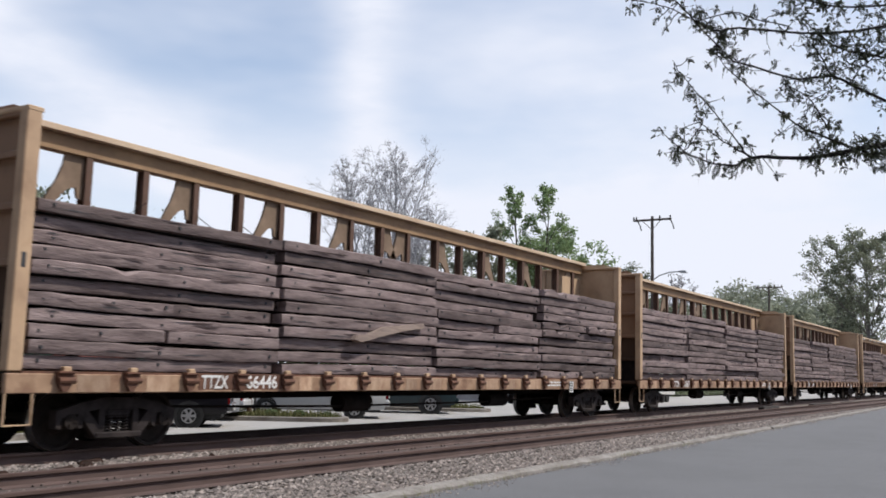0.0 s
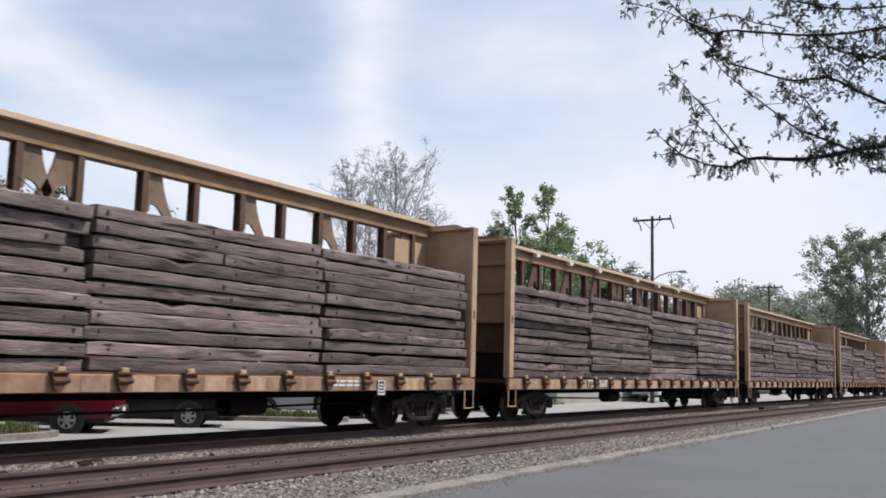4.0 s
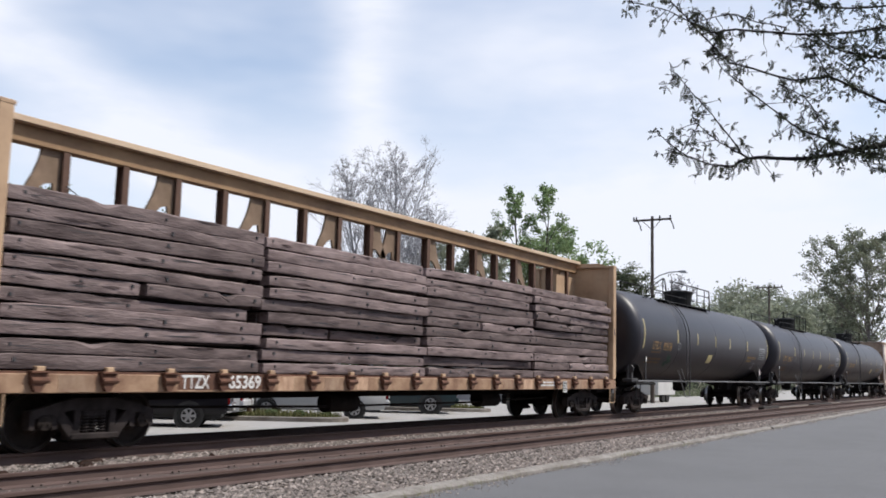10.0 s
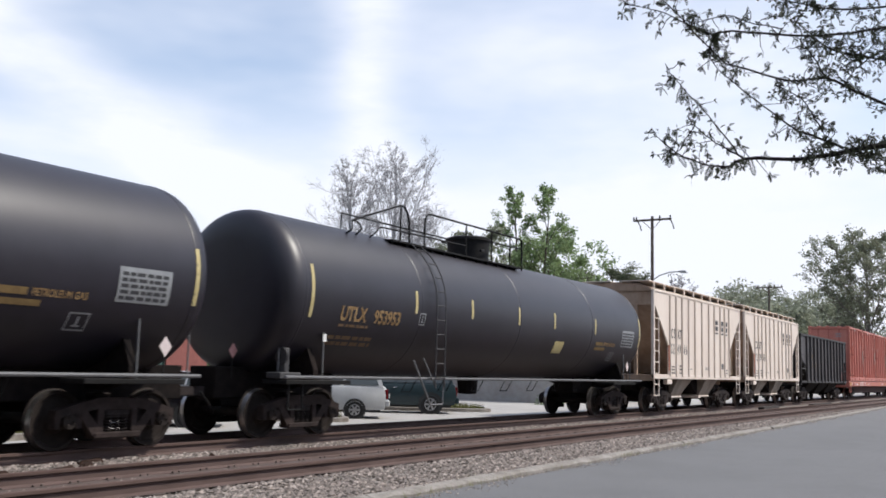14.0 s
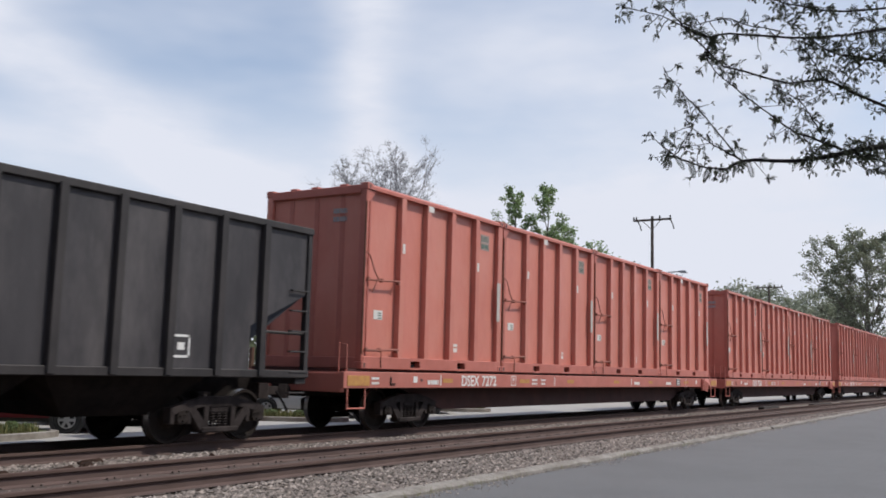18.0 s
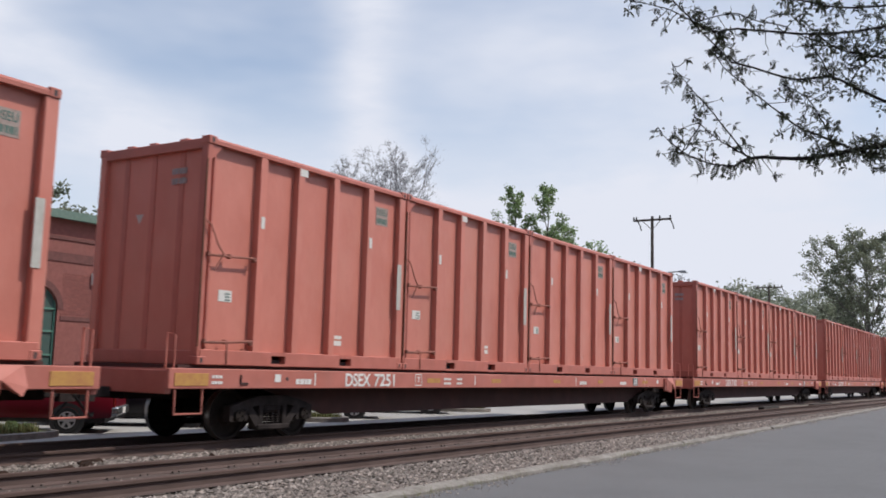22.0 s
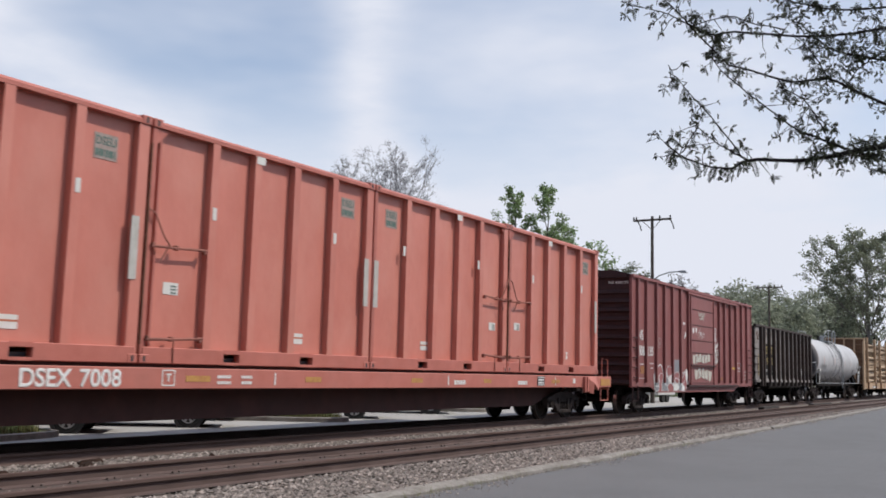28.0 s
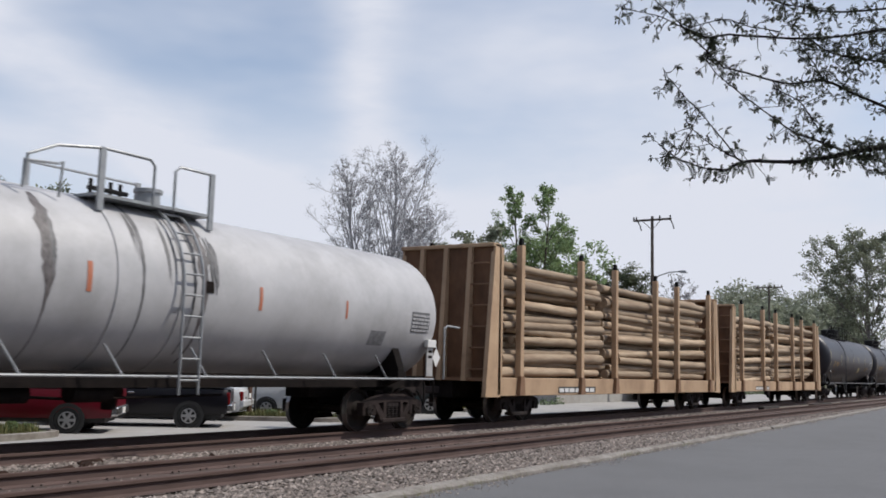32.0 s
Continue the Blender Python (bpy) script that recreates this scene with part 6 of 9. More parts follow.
BOX_SEAM = material("stained_oxide_seam", (0.085, 0.026, 0.026), (0.14, 0.046, 0.044), 0.7, 0, 5, (1, 1, 1), None, 0, 1, 0.08)


def box_car(u):
    car = car_thing("boxcar", "oxide red box car with ribbed sides and graffiti", u, "box car")
    L, T = 15.8, 4.72
    for s in (-1, 1):
        y0, y1 = sorted((s * 1.49, s * 1.45))
        part("side_wall", M().ext([(0.05, T), (0.05, 0.95), (1.9, 0.95), (2.5, 0.76), (12.65, 0.76), (13.4, 0.95), (L - 0.05, 0.95), (L - 0.05, T)], "y", y0, y1), BOX_RED, car, "oxide red steel side")
        part("eave_rail", M().box(0, L, min(s * 1.56, s * 1.44), max(s * 1.56, s * 1.44), T - 0.02, T + 0.09, 0.015), BOX_RED, car)
        part("sill_lip", M().box(2.6, 12.6, min(s * 1.52, s * 1.45), max(s * 1.52, s * 1.45), 0.74, 0.80), BOX_RED, car)
    rib = M().ext([(-0.05, -1.585), (0.035, -1.585), (0.06, -1.49), (-0.055, -1.49)], "z", 1.10, T).mesh("side_post", BOX_RED)
    for x in (0.51, 1.36, 2.40, 3.27, 4.18, 5.13, 6.08, 10.30, 11.12, 12.03, 12.95, 13.88, 14.8):
        part("side_post", rib, None, car, at=pose(x, 0, 0))
        part("side_post", rib, None, car, at=pose(L - x, 0, 0, 0, 0, 180))
    # corrugated ends
    for xs, d in ((0.0, 1), (L, -1)):
        prof, n = [], 60
        for i in range(n + 1):
            z = 1.0 + (T - 1.0) * i / n
            w = max(0.0, math.sin((z - 1.0) * 2 * math.pi / 0.31)) ** 0.7 * 0.10 if z < T - 0.25 else 0.0
            prof.append((xs + d * (0.12 - w), z))
        prof += [(xs + d * 0.16, T), (xs + d * 0.16, 1.0)]
        part("end_wall", M().ext(prof, "y", -1.47, 1.47), BOX_DARK, car, "dark corrugated end wall")
        m = M().ext([(-1.51, T - 0.02), (1.51, T - 0.02), (0.75, T + 0.24), (-0.75, T + 0.24)], "x", min(xs, xs + d * 0.1), max(xs, xs + d * 0.1))
        part("end_gable", m, BOX_DARK, car)
        part("corner_post", M().box(min(xs, xs + d * 0.1), max(xs, xs + d * 0.1), -1.52, -1.42, 0.93, T, 0.012), BOX_RED, car)
        x = xs + 0.10 if d > 0 else xs - 0.60
        ladder(x, -1.55, 1.1, 2.8, 0.50, 5, BOX_DARK, car, rails=False)
        stirrup(x, -1.51, 0.98, 0.5, 0.5, BOX_DARK, car)
    part("roof", M().ext([(-1.54, T + 0.06), (1.54, T + 0.06), (0.7, T + 0.22), (-0.7, T + 0.22)], "x", 0.02, L - 0.02), BOX_DARK, car)
    rr_ = M()
    for k in range(14):
        x = 0.7 + k * 1.1
        rr_.ext([(-1.56, T + 0.07), (1.56, T + 0.07), (0.7, T + 0.29), (-0.7, T + 0.29)], "x", x - 0.12, x + 0.12)
    part("roof_ribs", rr_, BOX_DARK, car)
    # sliding door
    dr = part("door", M().box(6.34, 9.32, -1.56, -1.5, 1.02, T - 0.12, 0.01), BOX_RED, car, "oxide red sliding door")
    for z in (1.10, 1.74, 2.30, 2.80, 3.41, 4.03):
        part("door_rib", M().box(6.37, 9.29, -1.58, -1.56, z - 0.012, z + 0.018, 0.005), BOX_SEAM, dr)
    for x in (6.24, 9.32):
        part("door_post", M().box(x, x + 0.10, -1.6, -1.49, 0.98, T - 0.05, 0.012), BOX_RED, car)
    part("door_track", M().box(5.9, 13.0, -1.62, -1.5, 0.94, 1.02, 0.01), BOX_DARK, car)
    part("door_track", M().box(5.9, 13.0, -1.61, -1.5, T - 0.14, T - 0.05, 0.01), BOX_RED, car)
    part("door_bar", M().tube([(6.15, -1.63, 1.80), (9.4, -1.63, 1.80)], 0.028, 6), BOX_DARK, dr)
    GREYP = material("grey_spray_paint", (0.20, 0.21, 0.23), (0.30, 0.31, 0.33), 0.7, 0, 6, (1, 1, 1), None, 0, 1, 0)
    PINKP = material("dull_pink_spray_paint", (0.30, 0.10, 0.10), (0.40, 0.15, 0.15), 0.7, 0, 6, (1, 1, 1), None, 0, 1, 0)
    IVORY = material("ivory_spray_paint", (0.55, 0.53, 0.46), (0.66, 0.64, 0.57), 0.7, 0, 6, (1, 1, 1), None, 0, 1, 0)
    FADED_WHITE = material("faded_white_stencil", (0.36, 0.25, 0.24), (0.48, 0.37, 0.36), 0.7, 0, 8, (1, 1, 1), None, 0, 1, 0)
    FADED_ORANGE = material("faded_orange_patch", (0.30, 0.11, 0.055), (0.42, 0.20, 0.07), 0.7, 0, 9, (1, 1, 1), None, 0, 1, 0)
    HAZE = material("thin_white_overspray", (0.33, 0.27, 0.27), (0.66, 0.64, 0.65), 0.7, 0, 3.5, (1, 1, 1), None, 0, 1, 0)
    y = -1.498
    lettering("reporting_mark", "NS", 0.50, WHITE, car, side(0.69, y, 2.58), width=0.44)
    lettering("car_number", "406", 0.48, WHITE, car, side(0.63, y, 2.04), width=0.66)
    lettering("car_number", "135", 0.46, WHITE, car, side(1.62, y, 2.05), width=0.55)
    for k, (x, z, wd, h, n) in enumerate(((0.83, 1.72, 0.39, 0.07, 1), (1.82, 1.76, 0.39, 0.07, 1), (1.84, 1.60, 0.33, 0.06, 1), (0.70, 1.24, 0.8, 0.04, 1), (14.45, 1.25, 0.4, 0.5, 3))):
        tagged(part("stencil_block", bars(M(), x, y, z, wd, h, n, 0.45, 3 + k), WHITE if x < 9 else FADED_WHITE, car), kind="stuff")
    for x, z, a, h in ((2.71, 2.36, 0.26, 0.36), (13.28, 1.63, 0.50, 0.38)):
        q = M().box(x, x + a, y - 0.004, y, z, z + 0.02).box(x, x + a, y - 0.004, y, z + h - 0.02, z + h).box(x, x + 0.02, y - 0.004, y, z + 0.02, z + h - 0.02).box(x + a - 0.02, x + a, y - 0.004, y, z + 0.02, z + h - 0.02)
        q.box(x + a * 0.35, x + a * 0.65, y - 0.004, y, z + h * 0.3, z + h * 0.5)
        tagged(part("framed_mark", q, WHITE if x > 9 else FADED_WHITE, car, "white stencilled framed mark"), kind="stuff")
    for x, z, a, h in ((5.54, 3.36, 0.24, 0.09), (5.72, 2.90, 0.16, 0.17), (5.66, 2.82, 0.09, 0.10)):
        part("white_mark", M().box(x, x + a, y - 0.004, y, z, z + h), WHITE, car)
    part("yellow_mark", M().box(0.89, 1.23, y, y + 0.01, 1.41, 1.66), FADED_ORANGE, car)
    part("yellow_mark", M().box(12.41, 13.0, y, y + 0.01, 1.72, 1.80), YELLOW, car)
    part("yellow_mark", M().box(10.45, 10.9, y, y + 0.01, 1.22, 1.34), FADED_ORANGE, car)
    for k, line in enumerate(("CLOSE AND LOCK", "DOORS BEFORE", "MOVING CAR")):
        lettering("door_notice", line, 0.12, IVORY, dr, side(7.26 + 0.08 * k, -1.565, 3.86 - 0.105 * k), width=0.92 - 0.16 * k)
    lettering("car_number", "NS 406135", 0.13, WHITE, car, pose(0.108, -0.62, 4.49, 90, 0, -90), width=0.72)
    for k in range(10):
        part("roof_lug", M().box(0.9 + 1.55 * k, 1.3 + 1.55 * k, -1.52, -1.2, T + 0.09, T + 0.15, 0.02), BOX_DARK, car)
    # a mural of swollen shapes along the lower side, each with a pale and a dark outline
    tagged(blobs(car, "overspray", HAZE, 2.15, 0.83, 4.0, 0.72, 1, -1.4915, 6), kind="stuff")
    tagged(blobs(car, "overspray", HAZE, 2.3, 1.2, 2.3, 0.45, 9, -1.4965, 4), kind="stuff")
    part("graffiti", M().ext([(4.33, 1.50), (5.02, 1.52), (5.02, 1.98), (4.36, 1.96)], "y", -1.5035, -1.4995), GREYP, car, "grey painted-over square")
    k = 0
    for cx, cz, rx, rz, fill in ((2.75, 1.22, 0.42, 0.46, PINKP), (3.42, 1.04, 0.36, 0.28, GREYP), (2.52, 1.02, 0.24, 0.24, GREYP), (3.95, 1.50, 0.30, 0.20, PINKP), (4.02, 0.92, 0.30, 0.16, PINKP), (4.05, 1.22, 0.30, 0.14, WHITE),
                                 (4.72, 1.30, 0.30, 0.20, PINKP), (4.62, 0.92, 0.26, 0.15, WHITE), (5.15, 0.98, 0.22, 0.20, GREYP), (5.62, 1.12, 0.24, 0.32, PINKP), (5.45, 0.90, 0.16, 0.11, WHITE), (5.85, 1.40, 0.13, 0.22, WHITE)):
        for grow, mat, name in ((1.16, WHITE, "graffiti_outline"), (1.05, INK, "graffiti_outline"), (1.0, fill, "graffiti")):
            q, n = M(), 20
            q.add([(cx + rx * grow * math.cos(a) * (1 + 0.10 * math.sin(2 * a + cx * 7)), -1.5055 - 0.0005 * k, max(cz + rz * grow * math.sin(a) * (1 + 0.14 * math.sin(3 * a + cz * 9)), 0.775)) for a in (2 * math.pi * i / n for i in range(n))], [tuple(range(n))])
            part(name, q, mat, car)
            k += 1
    spray(car, "graffiti", WHITE, 2.2, 0.90, 3.8, 0.62, 3, 0.035, -1.526, 7)
    # two rows of bubble shapes on the door, outlined in dark paint
    for x0, x1, z0, z1, n in ((6.52, 8.85, 1.86, 2.28, 6), (6.74, 9.03, 1.20, 1.69, 5)):
        blobs(dr, "graffiti", IVORY, x0, z0, x1 - x0, (z1 - z0) * 1.05, int(z0 * 10), -1.5635, n, "ivory bubble-shaped graffiti")
        spray(dr, "graffiti", INK, x0, z0, x1 - x0, z1 - z0, int(z0 * 20), 0.022, -1.5715, n + 2)
    for x0, z0, w in ((6.52, 3.03, 0.24), (6.90, 3.03, 0.19)):
        blobs(dr, "graffiti", WHITE, x0, z0, w, 0.30, int(x0 * 9), -1.5635, 1)
    spray(dr, "graffiti", WHITE, 7.25, 2.92, 0.8, 0.4, 9, 0.025, -1.5645, 8)
    # a tall tangled scribble beside the door
    q, q1 = random.Random(12), M()
    for k in range(34):
        z = 3.40 - 1.45 * (k / 33)
        mid = 9.60 + 0.24 * (k / 33) ** 0.6
        a = (mid + q.uniform(-0.24, 0.02), -1.4975 - 0.0004 * k, z + q.uniform(-0.12, 0.1))
        b = (mid + q.uniform(0.05, 0.48), -1.4975 - 0.0004 * k, z + q.uniform(-0.14, 0.10))
        c = ((a[0] + b[0]) / 2 + q.uniform(-0.1, 0.1), a[1], (a[2] + b[2]) / 2 + q.uniform(-0.2, 0.2))
        q1.tube([a, c, b], 0.016, 4)
    for k in range(8):
        z = 1.98 - 0.62 * k / 7
        q1.tube([(9.56 + 0.02 * k, -1.4975, z), (9.78 - 0.02 * k, -1.4985, z - 0.1), (9.60, -1.4975, z - 0.16)], 0.014, 4)
    tagged(part("graffiti", q1, WHITE, car, "tangled white spray-painted scribble"), kind="stuff")
    part("center_sill", M().box(0.1, L - 0.1, -0.3, 0.3, 0.7, 1.0), UNDER, car)
    part("underframe", M().box(0.3, L - 0.3, -1.45, 1.45, 0.92, 1.02), UNDER, car)
    bogie(car, u, 1.62)
    bogie(car, u, L - 1.9)
    couplers(car, L)


box_car(441.6)


# ---------- silver tank car ----------
TANK_TAR = material("dried_tar_run", (0.035, 0.027, 0.027), (0.22, 0.20, 0.20), 0.55, 0, 9, (2, 1, 1), None, 0, 1, 0.1)
TANK_RUST = material("rust_stained_weld", (0.24, 0.185, 0.165), (0.40, 0.36, 0.35), 0.6, 0, 3, (1, 1, 1), (0.20, 0.105, 0.07), 0.8, 0.9, 0.05)
WORN_MARK = material("worn_dark_lettering", (0.10, 0.10, 0.11), (0.30, 0.30, 0.31), 0.6, 0, 12, (1, 1, 1), None, 0, 1, 0)
STAND_GREY = material("grimy_white_stand", (0.30, 0.29, 0.285), (0.52, 0.51, 0.50), 0.6, 0, 6, (1, 1, 1), None, 0, 1, 0)


def silver_tank(u):
    car = car_thing("tank_car", "silver-grey tank car streaked with black spills", u, "tank car")
    r, zc, L = 1.46, 2.58, 16.9
    x0, x1 = 1.05, 16.1
    tank_body(x0, x1, r, zc, TANK_GREY, car, 0.45, 0.17)
    # the end turned from the sun gets a dark paint for its shade
    SHADED_END = material("shaded_tank_end", (0.060, 0.054, 0.058), (0.125, 0.115, 0.12), 0.7, 0, 1.8, (1, 1, 1), (0.05, 0.04, 0.042), 0.6, 1.2, 0.05)
    part("tank_head", M().lathe([(a, b + 0.006) for a, b in tank_head(r, x0 - 0.02, 0.45, -1, 0.17)], "x", (0, 0, zc), 64), SHADED_END, car, "dark dished tank end with its shade painted in", smooth=True)
    part("weld_rust", M().lathe([(x0 - 0.06, r), (x0 - 0.04, r + 0.012), (x0 + 0.12, r + 0.010), (x0 + 0.15, r)], "x", (0, 0, zc), 64), TANK_RUST, car, "rust-stained end weld", smooth=True)
    for xx in (7.25, 8.55):
        part("band", M().lathe([(xx - 0.05, r), (xx - 0.04, r + 0.02), (xx + 0.04, r + 0.02), (xx + 0.05, r)], "x", (0, 0, zc), 64), TANK_GREY, car, smooth=True)

    def streakmark(x, w, z0, z1, seed, lean=0.0, count=7):
        """Thin runs of spilt tar side by side, of uneven length."""
        q, m = random.Random(seed), M()
        for k in range(count):
            xx, f0, f1 = x + q.gauss(0, 0.55) * w, q.uniform(0, 0.35), q.uniform(0.5, 1.0)
            wid, n, vs = w * q.uniform(0.06, 0.3), 10, []
            for i in range(n + 1):
                t = f0 + (f1 - f0) * i / n
                z = z0 + (z1 - z0) * t
                y = -math.sqrt(max((r + 0.004 + 0.0007 * k) ** 2 - (z - zc) ** 2, 0))
                half = wid * min(1, 4 * i / n + 0.2) * (1 - 0.8 * (i / n) ** 2)
                cx = xx + lean * t + q.uniform(-0.006, 0.006)
                vs += [(cx - half, y, z), (cx + half, y, z)]
            m.add(vs, [(2 * i, 2 * i + 1, 2 * i + 3, 2 * i + 2) for i in range(n)])
        part("spill_stain", m, TANK_SOOT, car, "black spill stain")

    def run(x, z0, z1, widths, seed, mat):
        """One spill down the shell: its half-width swells and narrows on the way."""
        q, vs, n = random.Random(seed), [], 28
        for i in range(n + 1):
            t = i / n * (len(widths) - 1)
            k = min(int(t), len(widths) - 2)
            wid = widths[k] + (widths[k + 1] - widths[k]) * (t - k)
            z = z0 + (z1 - z0) * i / n
            y = -math.sqrt(max((r + 0.003) ** 2 - (z - zc) ** 2, 0))
            vs += [(x - wid * q.uniform(0.6, 1.25), y, z), (x + wid * q.uniform(0.55, 1.2), y, z)]
        part("spill_mark", M().add(vs, [(2 * i, 2 * i + 1, 2 * i + 3, 2 * i + 2) for i in range(n)]), mat, car, "black spill stain")
    run(6.02, 3.82, 1.30, (0.05, 0.12, 0.15, 0.11, 0.14, 0.12, 0.06, 0.03, 0.016, 0.010, 0.012, 0.010), 3, TANK_TAR)
    streakmark(7.55, 0.10, 3.85, 2.8, 21, 0, 4)
    streakmark(8.25, 0.10, 3.7, 2.6, 22, 0, 4)
    run(6.10, 3.55, 2.5, (0.01, 0.03, 0.05, 0.03, 0.01), 4, TANK_SOOT)
    run(9.02, 3.93, 1.35, (0.10, 0.16, 0.14, 0.15, 0.10, 0.07, 0.05, 0.04, 0.03, 0.02), 5, TANK_TAR)
    run(7.72, 3.93, 1.4, (0.05, 0.06, 0.05, 0.035, 0.03, 0.025, 0.02, 0.02, 0.02), 6, TANK_SOOT)
    run(8.80, 3.9, 1.5, (0.03, 0.08, 0.05, 0.03, 0.02, 0.02), 12, TANK_SOOT)
    streakmark(9.25, 0.16, 3.55, 2.5, 7, 0, 14)
    part("soot_square", tank_patch(13.85, 14.40, 1.84, 2.15, r, zc), WORN_MARK, car, "dark rubbed-out square")
    part("valve_hole", tank_patch(9.04, 9.22, 2.55, 2.75, r, zc, lift=0.012), UNDER, car, "black round drain port")
    part("reflector_strip", tank_patch(6.66, 6.75, 2.38, 2.84, r, zc), ORANGE, car, "faded red reflective strip")
    part("reflector_strip", tank_patch(10.36, 10.44, 2.34, 2.76, r, zc), ORANGE, car, "faded orange reflective strip")
    part("reflector_strip", tank_patch(2.98, 3.06, 2.36, 2.82, r, zc), ORANGE, car, "faded red reflective strip")
    part("reflector_strip", tank_patch(12.9, 12.96, 2.34, 2.70, r, zc), ORANGE, car, "faded red reflective strip")
    # a worn mark whose characters can no longer be read
    q = random.Random(8)
    for k in range(10):
        if k == 3:
            continue
        x, m = 2.22 + 0.165 * k, M()
        for a, b, c, d in ((0, 0.035, 0, 0.24), (0.095, 0.13, 0.0 if k % 3 else 0.1, 0.24 if k % 2 else 0.13), (0.03, 0.10, 0.20, 0.24), (0.03, 0.10, 0.0, 0.04), (0.03, 0.1, 0.1, 0.14)):
            if q.random() < 0.8:
                p = tank_patch(x + a, x + b, 2.08 + c, 2.08 + d, r, zc, 2)
                m.add(p.v, p.f)
        part("worn_mark", m, WORN_MARK, car)
    for x, z, w, h in ((15.30, 2.18, 0.72, 0.46),):
        p = part("stencil_panel", tank_patch(x, x + w, z, z + h, r, zc), DULL_PIPE, car, "grey painted data panel")
        tank_bars(x + 0.02, z + 0.02, w - 0.04, h - 0.04, 5, r + 0.01, zc, TANK_GREY, p, 3)
    # outlet and brake gear hung below the shell
    part("bottom_outlet", M().lathe([(0.55, 0.05), (0.56, 0.13), (0.75, 0.14), (0.78, 0.22), (1.15, 0.24)], "z", (8.3, -0.1, 0), 16), UNDER, car)
    part("brake_cylinder", M().cyl((5.6, -0.7, 0.85), (6.3, -0.7, 0.85), 0.14, n=14), UNDER, car)
    part("brake_rod", M().tube([(4.0, -0.5, 0.8), (5.6, -0.68, 0.84), (7.2, -0.6, 0.76), (10.5, -0.5, 0.8)], 0.025, 5), UNDER, car)
    part("air_reservoir", M().cyl((7.0, -0.75, 0.88), (7.75, -0.75, 0.88), 0.17, n=14), UNDER, car)
    for s in (-1, 1):
        part("side_rail", M().tube([(0.5, s * 1.42, 1.14), (L - 0.6, s * 1.42, 1.14)], 0.024, 8), GALV, car, smooth=True)
        part("side_sill", M().box(0.3, L - 0.3, min(s * 0.9, s * 1.0), max(s * 0.9, s * 1.0), 0.95, 1.2), UNDER, car)
    for k in range(8):
        x = 2.2 + k * 1.75
        part("rail_bracket", M().tube([(x, -1.42, 1.14), (x - 0.3, -1.32, 1.62)], 0.022, 5), GALV, car)
    for a, b in ((0.1, 3.6), (L - 3.7, L - 0.1)):
        part("stub_sill", M().box(a, b, -0.34, 0.34, 0.72, 1.3, 0.02), UNDER, car)
    for xx in (1.9, L - 1.9):
        sd = M()
        for s in (-1, 1):
            sd.ext([(s * 1.42, 1.15), (s * 1.42, 1.35), (s * 1.2, 1.9), (s * 0.6, 1.4), (0, 1.2), (0, 0.95), (s * 0.8, 0.9)], "x", xx - 0.12, xx + 0.12)
        part("saddle", sd, UNDER, car)
    # platform round the valves
    part("walkway", M().box(6.9, 9.4, -0.98, -0.45, 3.93, 3.98).box(6.9, 9.4, 0.45, 0.98, 3.93, 3.98), GALV, car, at=pose(0.15, 0, 0))
    for x in (7.0, 9.35):
        for y in (-0.98, 0.98):
            part("rail_post", M().box(x - 0.06, x + 0.06, y - 0.025, y + 0.025, 3.7, 4.72, 0.008), GALV, car, at=pose(0.15, 0, 0))
    part("hand_rail", M().tube([(5.7, -0.9, 3.85), (5.72, -0.95, 4.35), (6.2, -0.95, 4.58), (7.0, -0.98, 4.70), (7.95, -0.98, 4.70), (8.05, -0.98, 4.60), (8.05, -0.98, 3.95)], 0.026, 7), GALV, car, smooth=True, at=pose(0.15, 0, 0))
    part("hand_rail", M().tube([(5.7, -0.95, 4.25), (6.25, -0.95, 4.3), (6.32, -0.95, 4.35), (6.32, -0.9, 3.8)], 0.02, 6), GALV, car, smooth=True, at=pose(0.15, 0, 0))
    part("hand_rail", M().tube([(8.5, -0.98, 3.95), (8.5, -0.98, 4.60), (8.6, -0.98, 4.70), (9.35, -0.98, 4.70)], 0.026, 7), GALV, car, smooth=True, at=pose(0.15, 0, 0))
    part("hand_rail", M().tube([(7.0, 0.98, 4.68), (9.35, 0.98, 4.68)], 0.024, 7), GALV, car, smooth=True, at=pose(0.15, 0, 0))
    part("valve_housing", M().lathe([(3.95, 0.21), (4.28, 0.21), (4.30, 0.25), (4.36, 0.25), (4.40, 0.05)], "z", (8.6, -0.2, 0), 24), GALV, car, smooth=True, at=pose(0.15, 0, 0))
    v = M()
    for k in range(4):
        v.cyl((7.25 + 0.2 * k, -0.2, 3.9), (7.25 + 0.2 * k, -0.2, 4.35), 0.035, n=6)
    v.cyl((7.2, -0.2, 4.2), (8.0, -0.2, 4.2), 0.04, n=6)
    part("valve_gear", v, BLACK_STEEL, car, at=pose(0.3, 0, 0))
    arc_ladder(8.45, 0.42, r, zc, 4.0, 0.85, GALV, car, 9, 0.024)
    m = M().tube([(-0.75, -1.40, 2.38), (0.50, -1.40, 2.42), (0.60, -1.40, 2.34), (0.62, -1.40, 1.14)], 0.026, 6)
    part("grab_iron", m, GALV, car, smooth=True)
    for x in (1.62, L - 0.75):
        st = part("placard_stand", M().box(x - 0.13, x + 0.13, -1.41, -1.38, 1.2, 2.0, 0.006), STAND_GREY, car, "grimy white placard stand")
        part("placard_box", M().box(x - 0.17, x + 0.19, -1.46, -1.36, 1.86, 2.04, 0.01), WHITE, st, "white box on the stand")
